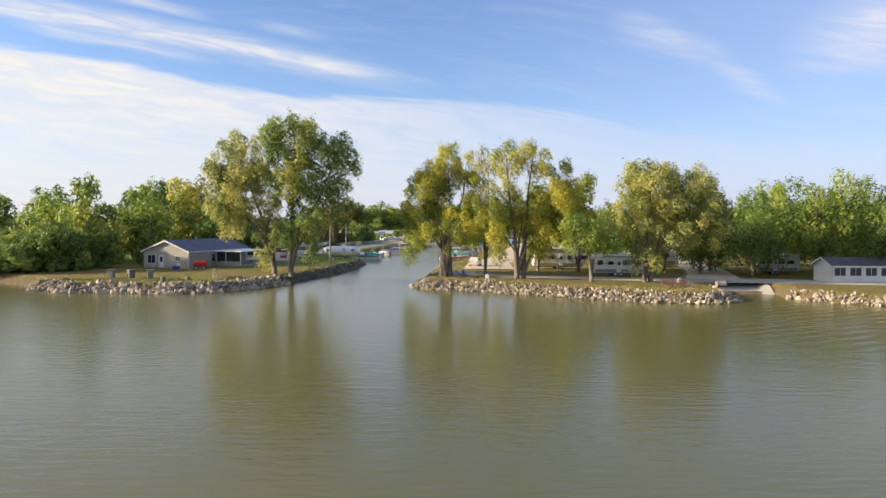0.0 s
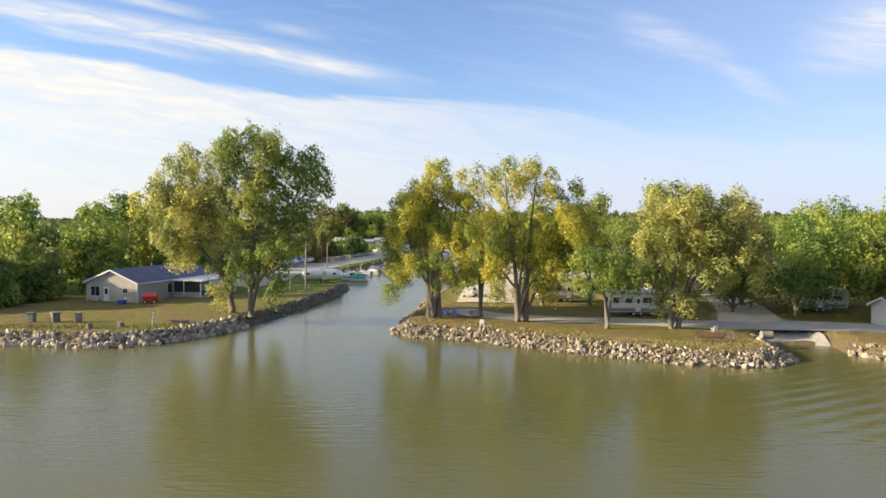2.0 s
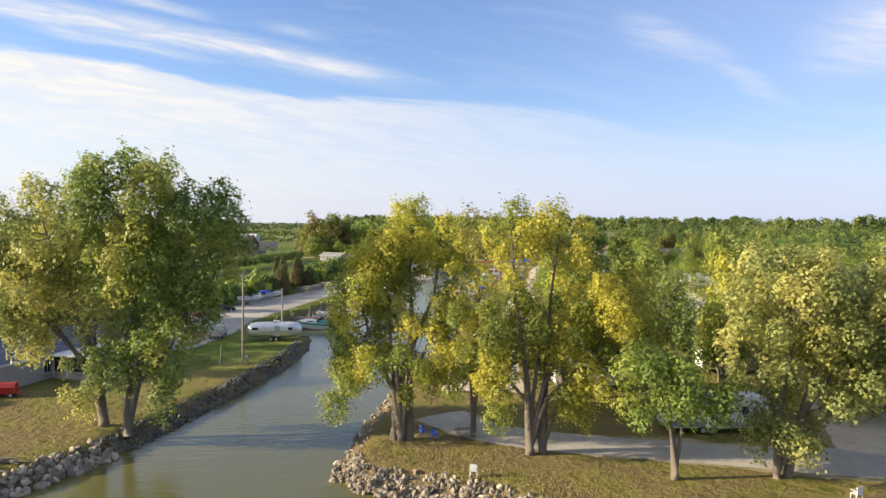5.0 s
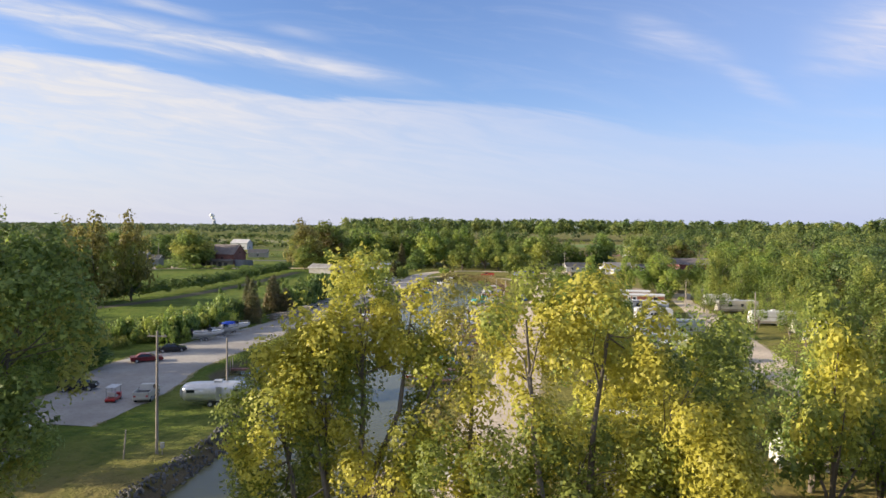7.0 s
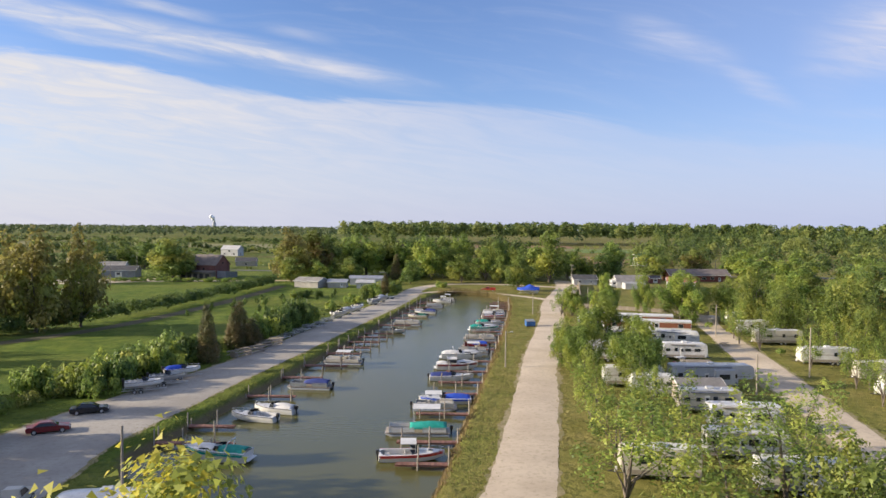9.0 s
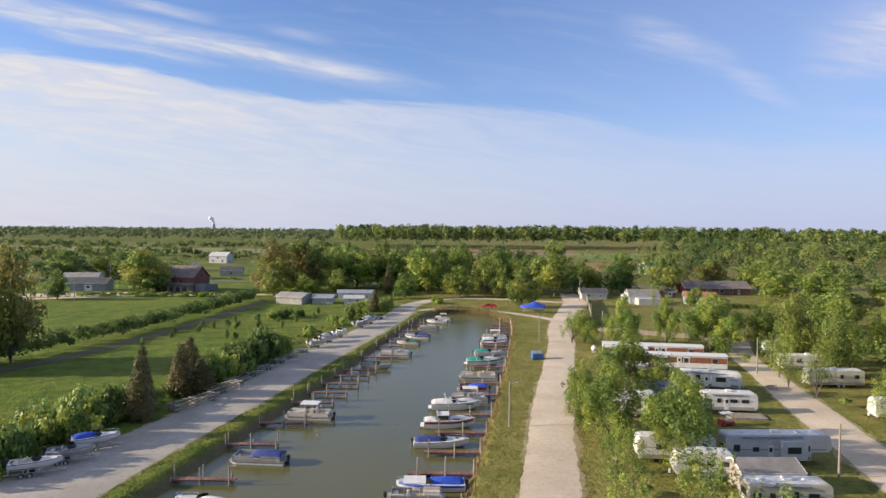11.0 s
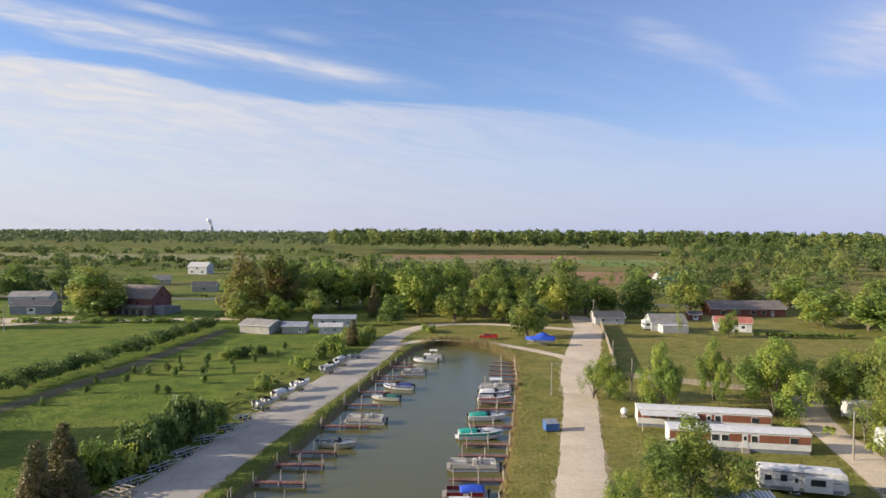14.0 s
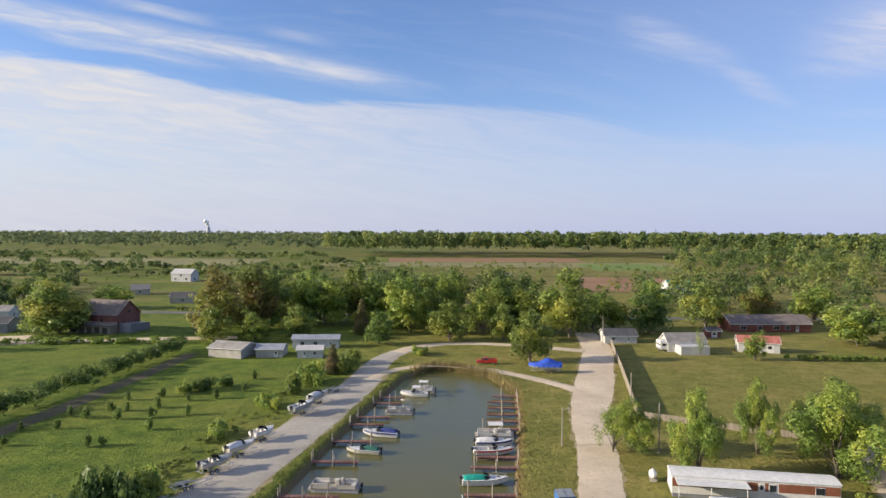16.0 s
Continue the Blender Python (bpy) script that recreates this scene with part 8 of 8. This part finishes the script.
def canopy_stuff(name, places, heights, widths, per, leaf, mat, label, category, seed, clumps=9, low=0.12):
    """Many crowns in one mesh, each of a few boughs of leaf clumps; every crown has its own tint."""
    rng = np.random.default_rng(seed)
    P, H, W = np.asarray(places, float), np.asarray(heights, float), np.asarray(widths, float)
    n = len(P)
    bd = rng.normal(size=(n, clumps, 3))
    bd /= np.linalg.norm(bd, axis=2)[:, :, None]
    bd[:, :, 2] = np.where(bd[:, :, 2] < -0.55, -bd[:, :, 2], bd[:, :, 2])
    half = H * (1 - low) / 2
    B = np.empty((n, clumps, 3))
    B[:, :, 0], B[:, :, 1] = P[:, None, 0] + bd[:, :, 0] * W[:, None] * 0.62, P[:, None, 1] + bd[:, :, 1] * W[:, None] * 0.62
    B[:, :, 2] = GROUND_Z + (H * (1 + low) / 2)[:, None] + bd[:, :, 2] * half[:, None] * 0.66
    R = 0.5 * np.minimum(W, half)[:, None] * rng.uniform(0.7, 1.25, (n, clumps)) + 0.06 * np.abs(half - W)[:, None]
    k = np.repeat(np.arange(n), per)
    q = rng.integers(0, clumps, len(k))
    d = rng.normal(size=(len(k), 3))
    d[:, 2] = np.where(d[:, 2] < -0.6, -d[:, 2], d[:, 2])
    d /= np.linalg.norm(d, axis=1)[:, None]
    lump = 1 + 0.3 * np.sin(d[:, 0] * 4.1 + k * 1.7 + q) * np.cos(d[:, 1] * 3.7 + k * 2.3)
    Q = B[k, q] + d * (R[k, q] * lump * rng.uniform(0.75, 1.12, len(k)))[:, None]
    Q[:, 2] = np.maximum(Q[:, 2], GROUND_Z + 0.2)
    tint = 0.75 * rng.random(n)[k] + 0.25 * rng.random((n, clumps))[k, q]
    me = quads(name, leaf_corners(rng, Q, d, leaf), mat, tint)
    return tagged(new(name, me), label, category, kind="stuff")


def scatter(rng, region, n, hollow=()):
    """n places inside a polygon, outside the boxes given."""
    R = np.array(region, float)
    out = []
    while len(out) < n:
        p = rng.uniform(R.min(0), R.max(0), (4 * n, 2))
        p = p[shore_distance(p, R) < 0]
        for x0, x1, y0, y1 in hollow:
            p = p[~((p[:, 0] > x0) & (p[:, 0] < x1) & (p[:, 1] > y0) & (p[:, 1] < y1))]
        out += list(p)
    return np.array(out[:n])


_rng = np.random.default_rng(5)
_open = [(104, 150, 425, 450), (95, 170, 570, 715), (120, 152, 556, 590)]
_p = scatter(_rng, [(150, 425), (420, 400), (760, 700), (620, 1000), (230, 760), (150, 720), (142, 600), (100, 520)], 270, _open + [(150, 700, 640, 665), (260, 330, 480, 620), (420, 520, 700, 800)])
canopy_stuff("near_wood", _p, _rng.uniform(9, 20, 270), _rng.uniform(4, 8.5, 270), 440, 0.58, LEAF_WOODS, "mixed green wood behind the houses", "trees", 21)
_p = scatter(_rng, [(235, 640), (420, 560), (760, 700), (640, 1000), (225, 1000)], 260)
canopy_stuff("middle_wood", _p, _rng.uniform(10, 22, 260), _rng.uniform(5, 9, 260), 260, 0.8, LEAF_WOODS, "broken green wood beyond the houses", "trees", 36)
_p = scatter(_rng, [(100, 205), (230, 190), (420, 400), (150, 425), (165, 395), (165, 330), (118, 305)], 210)
canopy_stuff("camp_wood", _p, _rng.uniform(10, 16, 210), _rng.uniform(4, 7, 210), 480, 0.46, LEAF_WOODS, "green trees closing the camp's east side", "trees", 22)
_p = scatter(_rng, [(125, 90), (240, 60), (360, 190), (118, 200), (100, 150)], 110)
canopy_stuff("shore_wood", _p, _rng.uniform(11, 17, 110), _rng.uniform(5, 7.5, 110), 480, 0.42, LEAF_WOODS, "green trees along the east shore", "trees", 23)
_p = np.vstack([scatter(_rng, [(-150, 1045), (330, 1050), (400, 1250), (-170, 1250)], 420), scatter(_rng, [(330, 850), (700, 900), (760, 1300), (340, 1250)], 300)])
canopy_stuff("far_wood", _p, _rng.uniform(24, 35, 720), _rng.uniform(5, 8.5, 720), 170, 1.3, LEAF_WOODS, "tall dark far wood beyond the fields", "trees", 24, 8, 0.2)
_p = scatter(_rng, [(-68, 424), (-40, 436), (-8, 432), (45, 440), (60, 436), (58, 462), (-70, 462)], 90, [(-40, -4, 380, 428)])
canopy_stuff("undergrowth", _p, _rng.uniform(2.2, 6.5, 90), _rng.uniform(2.0, 4.0, 90), 300, 0.36, LEAF_GREEN, "shrubs and young trees under the grove", "shrubs", 29)
_p = scatter(_rng, [(-68, 450), (-14, 452), (5, 456), (45, 452), (44, 468), (-70, 466)], 34)
canopy_stuff("middle_grove", _p, _rng.uniform(14, 21, 34), _rng.uniform(5, 8, 34), 900, 0.42, LEAF_WOODS, "grove of green trees behind the basin", "trees", 25)
_p = np.vstack([scatter(_rng, [(-520, 430), (-185, 470), (-150, 600), (-560, 660)], 130, [(-205, -130, 505, 690)]), scatter(_rng, [(-90, 520), (-20, 500), (60, 510), (30, 600), (-60, 620)], 40), scatter(_rng, [(-900, 700), (-240, 720), (-260, 840), (-1000, 860)], 50)])
canopy_stuff("west_hedgerow", _p, _rng.uniform(5, 13, len(_p)), _rng.uniform(4, 8, len(_p)), 230, 0.66, LEAF_WOODS, "scattered hedgerow trees and scrub in the west fields", "trees", 26)
_p = scatter(_rng, [(-170, 480), (90, 478), (240, 500), (300, 800), (230, 900), (-180, 880), (-260, 620)], 420, [(-205, -120, 500, 690), (118, 150, 550, 592), (20, 60, 625, 655)])
canopy_stuff("field_scrub", _p, 1.4 + 5.0 * _rng.random(420) ** 2, _rng.uniform(1.4, 4.0, 420), 60, 0.5, LEAF_OLIVE, "scattered scrub in the rough fields", "scrub", 37, 5, 0.0)
_rows = []
for _y0, _x0, _x1, _n in [(700, -420, -80, 50), (775, -500, -60, 60), (985, -620, -140, 70), (1040, -900, -150, 90), (880, -140, -60, 16)]:
    _rows.append(np.column_stack([_rng.uniform(_x0, _x1, _n), _y0 + _rng.normal(0, 7, _n)]))
_p = np.vstack(_rows)
canopy_stuff("field_hedge", _p, _rng.uniform(3, 9, len(_p)), _rng.uniform(4, 9, len(_p)), 120, 0.85, LEAF_WOODS, "low hedges between far fields", "hedge", 27)
_p = np.column_stack([_rng.uniform(-2400, 2400, 1500), 1250 + 2600 * _rng.random(1500) ** 1.7])
_p[:, 1] = np.where((_p[:, 0] < -170) & (_p[:, 1] < 2300), 2300 + (_p[:, 1] - 1250) * 2.0, _p[:, 1])
_p = np.vstack([_p, np.column_stack([_rng.uniform(-1900, -170, 900), 1300 + 1200 * _rng.random(900) ** 1.3]), np.column_stack([_rng.uniform(700, 1800, 420), _rng.uniform(700, 1300, 420)])])
canopy_stuff("horizon_wood", _p, _rng.uniform(11, 19, len(_p)), _rng.uniform(9, 18, len(_p)), 56, 1.9, LEAF_FAR_HAZE, "woods running out to the horizon", "trees", 28, 4)

# cooling tower with its plume on the horizon; haze is painted into the shell's colour
_b = empty("cooling_tower", pose(-1585, 4600, GROUND_Z), "concrete cooling tower far off, paled for haze, with white steam", "tower")
_V, _F = [], []
for _i in range(9):
    _z = _i / 8
    _w = 15 * (1 - 0.55 * _z + 0.2 * _z * _z + 0.02)
    _V += [(_w * math.cos(6.2832 * _j / 24), _w * math.sin(6.2832 * _j / 24), 38 * _z) for _j in range(24)]
for _i in range(8):
    _F += [(_i * 24 + _j, _i * 24 + (_j + 1) % 24, _i * 24 + 24 + (_j + 1) % 24, _i * 24 + 24 + _j) for _j in range(24)]
part("shell", mesh_from("shell", _V, _F, surface("hazy_concrete", (0.40, 0.42, 0.46), (0.46, 0.48, 0.52), 0.05, 0.9, 0.0, 6.0), True), None, _b)
bm = bmesh.new()
for _i in range(6):
    bmesh.ops.create_icosphere(bm, subdivisions=2, radius=6 + 1.6 * _i, matrix=Matrix.Translation((-3.0 * _i + 4 * math.sin(_i * 2.1), 0, 43 + 6.0 * _i)))
for _f in bm.faces:
    _f.smooth = True
tagged(part("steam_plume", bm, surface("steam", (0.86, 0.86, 0.87), (0.9, 0.9, 0.9), 0.05, 1.0, 0.0, 4.0), _b, "white billow of steam"), kind="stuff")

# hedge along the track, and shrubs, weeds and reeds
_t = _rng.random(260)
_hx = np.interp(_t, [0, 0.3, 0.6, 1], [-104, -84, -75, -69]) + _rng.normal(0, 0.8, 260)
_hy = np.interp(_t, [0, 0.3, 0.6, 1], [232, 268, 318, 392])
canopy_stuff("field_hedge", np.column_stack([_hx, _hy]), _rng.uniform(2.4, 5.0, 260), _rng.uniform(1.8, 3.0, 260), 210, 0.22, LEAF_DARK, "dense dark hedge along the pasture", "hedge", 31)
_t = _rng.random(90)
_p = np.column_stack([np.interp(_t, [0, 0.5, 1], [-140, -110, -74]) + _rng.normal(0, 1.5, 90), np.interp(_t, [0, 0.5, 1], [397, 402, 402]) + _rng.normal(0, 1.5, 90)])
canopy_stuff("field_hedge", _p, _rng.uniform(0.6, 2.0, 90), _rng.uniform(1.0, 2.4, 90), 110, 0.26, LEAF_GREEN, "ragged weeds before the barn", "hedge", 32)
_p = np.array([(31.5, 229), (34, 226), (29.5, 232), (41, 239), (43, 222), (33, 218), (29, 214), (47, 262), (44, 256), (30, 245), (33, 252), (63, 281), (66, 277), (72, 276), (74, 268), (86, 280), (46, 228), (58, 246), (35, 203), (30, 201), (44, 184), (37, 190), (73, 240), (84, 248)], float)
canopy_stuff("camp_shrubs", _p, _rng.uniform(1.2, 2.8, 24), _rng.uniform(0.9, 1.9, 24), 420, 0.15, LEAF_LIGHT, "low shrubs and saplings between the trailers", "shrubs", 35)
_p = np.column_stack([_rng.uniform(105, 136, 40), 381 + _rng.normal(0, 0.5, 40)])
canopy_stuff("garden_hedge", _p, _rng.uniform(1.2, 1.7, 40), _rng.uniform(0.9, 1.3, 40), 170, 0.22, LEAF_GREEN, "clipped garden hedge on the lawn", "hedge", 33)
_t = _rng.random(230)
_p = np.column_stack([np.interp(_t, [0, 0.2, 0.4, 0.6, 0.8, 1], [-64, -50.5, -43, -37.5, -31, -20]) + _rng.normal(0, 1.3, 230), np.interp(_t, [0, 0.2, 0.4, 0.6, 0.8, 1], [172, 198, 222, 250, 290, 366]) + _rng.normal(0, 1.5, 230)])
canopy_stuff("verge_weeds", _p, _rng.uniform(0.7, 2.1, 230) * np.where(_p[:, 1] > 255, 0.5, 1.0), _rng.uniform(0.9, 1.8, 230) * np.where(_p[:, 1] > 255, 0.7, 1.0), 230, 0.115, LEAF_OLIVE, "tall weeds and brambles along the lane's west verge", "weeds", 34)


SAPLING = bush_mesh(9, LEAF_DARK, 0.22, 0.6)


def sapling(x, y, h):
    ob = empty("sapling", at_ground(x, y, x * 40, (h / 4.6, h / 4.6, h / 1.6)), "small dark evergreen sapling in the meadow", "sapling", "saplings in the meadow")
    part("stem", SAPLING[0], None, ob)
    part("crown", SAPLING[1], None, ob)


for _x, _y in [(-66, 309), (-60, 310), (-58.5, 317), (-56, 322), (-53, 322.5), (-52, 316.5), (-48, 325), (-46, 318), (-63, 300), (-62, 318), (-49, 300), (-47, 301), (-57, 331), (-44, 331), (-40, 320), (-39, 333), (-51, 334), (-66, 290), (-43, 310), (-36, 352), (-35, 340)]:
    sapling(_x, _y, 1.3 + 0.5 * abs(math.sin(_x)))


def blades(name, places, h, mat, label, per, seed, spread=0.5):
    """Upright blades: reeds and rank grass."""
    rng = np.random.default_rng(seed)
    P = np.repeat(np.asarray(places, float), per, axis=0)
    n = len(P)
    P = P + rng.normal(0, spread, P.shape)
    z = height(P)
    ok = z > -0.45
    P, z = P[ok], z[ok]
    n = len(P)
    hh = h * rng.uniform(0.5, 1.2, n)
    a = rng.uniform(0, 6.28, n)
    w = np.column_stack([np.cos(a), np.sin(a), np.zeros(n)]) * 0.038
    lean = np.column_stack([rng.normal(0, 0.22, n), rng.normal(0, 0.22, n), np.ones(n)]) * hh[:, None]
    B = np.column_stack([P, z - 0.05])
    me = quads(name, np.stack([B - w, B + w, B + lean + w * 0.3, B + lean - w * 0.3], 1), mat)
    return tagged(new(name, me), label, "grass", kind="stuff")


_east = [(east_edge(y) + 0.5 + 5.0 * _rng.random() ** 1.4, y) for y in np.linspace(150, 345, 760)]
blades("rank_weeds", _east, 0.24, WEED, "rank green weeds on the basin's east verge", 10, 41, 0.9)
_east = [(east_edge(y) + 0.4 + 4.2 * _rng.random() ** 1.8, y) for y in np.linspace(150, 345, 460)]
blades("dry_grass", _east, 0.28, STRAW, "dry straw-coloured grass among the weeds", 6, 46, 0.9)
_east = [(east_edge(y) + 0.15 + 1.1 * _rng.random() ** 1.5, y) for y in np.linspace(150, 345, 300)]
blades("reed_fringe", _east, 0.5, surface("rusty_reed", (0.17, 0.12, 0.05), (0.25, 0.18, 0.075), 2.0, 0.95, 0.0, 4.0, island=0.35), "rusty reeds along the water's edge", 20, 47, 0.35)
_head = [(x, np.interp(x, [0, 5.5, 12, 20.5, 26], [360, 369.5, 368, 362, 345]) + 0.4) for x in np.linspace(2, 26, 150)]
blades("reed_bed", _head, 1.7, STRAW, "tall dry reeds at the basin's head", 26, 42, 0.8)
_west = [(west_edge(y) - 0.3 - 3.6 * _rng.random() ** 1.5, y) for y in np.linspace(180, 358, 620)]
blades("rank_grass", _west, 0.22, WEED, "rank grass along the west bank", 20, 43, 0.7)
for _k, (_lane, _line, _width, _text) in enumerate(LANES[:3]):
    _line = np.array(_line, float)
    _u = np.cumsum(np.r_[0, np.linalg.norm(np.diff(_line, axis=0), axis=1)])
    _s = _rng.uniform(0, _u[-1], 900)
    _c = np.column_stack([np.interp(_s, _u, _line[:, 0]), np.interp(_s, _u, _line[:, 1])])
    _d = np.column_stack([np.interp(_s + 2, _u, _line[:, 0]), np.interp(_s + 2, _u, _line[:, 1])]) - np.column_stack([np.interp(_s - 2, _u, _line[:, 0]), np.interp(_s - 2, _u, _line[:, 1])])
    _d /= np.linalg.norm(_d, axis=1)[:, None]
    _o = (np.interp(_s, _u, _width) / 2 + _rng.uniform(0.05, 1.3, 900)) * _rng.choice([-1, 1], 900)
    blades("verge_grass", _c + np.column_stack([-_d[:, 1], _d[:, 0]]) * _o[:, None], 0.17, WEED if _k != 1 else STRAW, "short tufts of grass along the lane's edge", 11, 60 + _k, 0.22)
_lake = [(x, np.interp(x, [-3, 3, 11, 21, 29, 36], [109, 106, 101, 95, 92, 94]) + 2.2 * _rng.random()) for x in np.linspace(-2, 36, 240)]
blades("bank_grass", _lake, 0.16, STRAW, "dry grass on top of the rocky bank", 30, 44, 1.1)
_lw = [(x, np.interp(x, [-50, -41, -28, -22, -19], [100, 99.6, 100.4, 108, 120]) + 2.0 * _rng.random()) for x in np.linspace(-50, -20, 200)]
blades("bank_grass", _lw, 0.18, WEED, "rough grass on top of the west bank", 22, 45, 1.0)

# ---- rocks along the shore ----


def rock_mesh(seed, mat):
    rng = np.random.default_rng(seed)
    bm = bmesh.new()
    bmesh.ops.create_icosphere(bm, subdivisions=1, radius=0.5)
    for v in bm.verts:
        v.co = Vector((v.co.x * rng.uniform(0.75, 1.25), v.co.y * rng.uniform(0.7, 1.2), v.co.z * rng.uniform(0.55, 0.95)))
    bmesh.ops.convex_hull(bm, input=bm.verts)
    me = bpy.data.meshes.new("rock")
    bm.to_mesh(me)
    bm.free()
    me.materials.append(mat)
    return me


def rocks(points, n, singles, mat, seed, label, size=(0.35, 1.0), band=2.1, stretch=None):
    """A rock revetment along a shore line: single rocks on the stretch given, the rest joined."""
    rng = np.random.default_rng(seed)
    kinds = [rock_mesh(seed * 10 + k, mat) for k in range(10)]
    P = np.array(points, float)
    acc = np.concatenate([[0], np.cumsum(np.linalg.norm(np.diff(P, axis=0), axis=1))])
    ob = tagged(empty("rock_revetment", pose(0, 0, 0)), label, "rocks")
    V, F, made = [], [], 0
    for _ in range(n):
        s = rng.uniform(0, acc[-1])
        i = min(np.searchsorted(acc, s) - 1, len(P) - 2) if s > 0 else 0
        t = (s - acc[i]) / (acc[i + 1] - acc[i])
        d = (P[i + 1] - P[i]) / np.linalg.norm(P[i + 1] - P[i])
        inland = np.array([d[1], -d[0]]) if seed % 2 else np.array([-d[1], d[0]])
        k = rng.uniform(-0.35, band)
        c = P[i] * (1 - t) + P[i + 1] * t + inland * k
        z = float(height([c])[0])
        sz = rng.uniform(*size) * (1.1 - 0.18 * max(k, 0))
        m = Matrix.LocRotScale((c[0], c[1], max(z, -0.1) + 0.12 * sz), Euler(rng.uniform(0, 6.28, 3)), (sz * rng.uniform(0.8, 1.7), sz * rng.uniform(0.8, 1.15), sz * rng.uniform(0.45, 0.95)))
        me = kinds[int(rng.integers(10))]
        if made < singles and (stretch is None or stretch[0] < c[0] < stretch[1]):
            r = new("rock", me)
            r.parent = ob
            r.matrix_local = m
            made += 1
        else:
            base = len(V)
            V += [m @ v.co for v in me.vertices]
            F += [tuple(base + q for q in f.vertices) for f in me.polygons]
    if V:
        tagged(part("rubble", mesh_from("rubble", V, F, mat), None, ob), "joined smaller rubble", kind="stuff")


EAST_POINT = [(38.5, 100.8), (36.6, 91), (33, 88.4), (29, 88.7), (25.4, 89.5), (21.4, 91.8), (16.1, 94.4), (11, 98), (7.8, 100.3), (3, 102.7), (-0.4, 102.9), (-2.9, 105.2), (-3.3, 108)]
rocks(EAST_POINT, 1500, 300, ROCK, 3, "pale broken limestone piled along the bank", (0.22, 0.66), 2.0, (2, 36))
rocks([(-3.3, 108), (-2.8, 116), (-2.1, 122.6), (-0.6, 136), (2.2, 151)], 240, 0, ROCK, 5, "brown stones along the channel's east side", (0.25, 0.6), 1.6)
WEST_POINT = [(-54, 99.6), (-47, 95.4), (-41, 96), (-33, 94.4), (-28, 96.7), (-24, 102.7), (-21.6, 109.5)]
rocks(WEST_POINT[::-1], 900, 260, ROCK, 7, "brown-grey broken rock along the west point", (0.32, 0.85), 2.1, (-46, -20))
# the bank's shade is put into this rubble's dark colour
rocks([(-16.2, 158), (-16.3, 146), (-17.3, 136), (-18.6, 127), (-20, 118), (-21.6, 109.5)], 900, 0, ROCK_GREY, 21, "grey rubble along the channel's west bank, darkened for shade", (0.2, 0.5), 2.0)
rocks([(70, 80), (51.5, 87.4), (47, 91.5), (43.8, 95.6)], 260, 0, ROCK, 9, "pale stones along the shore beyond the ramp", (0.3, 0.8), 1.9)
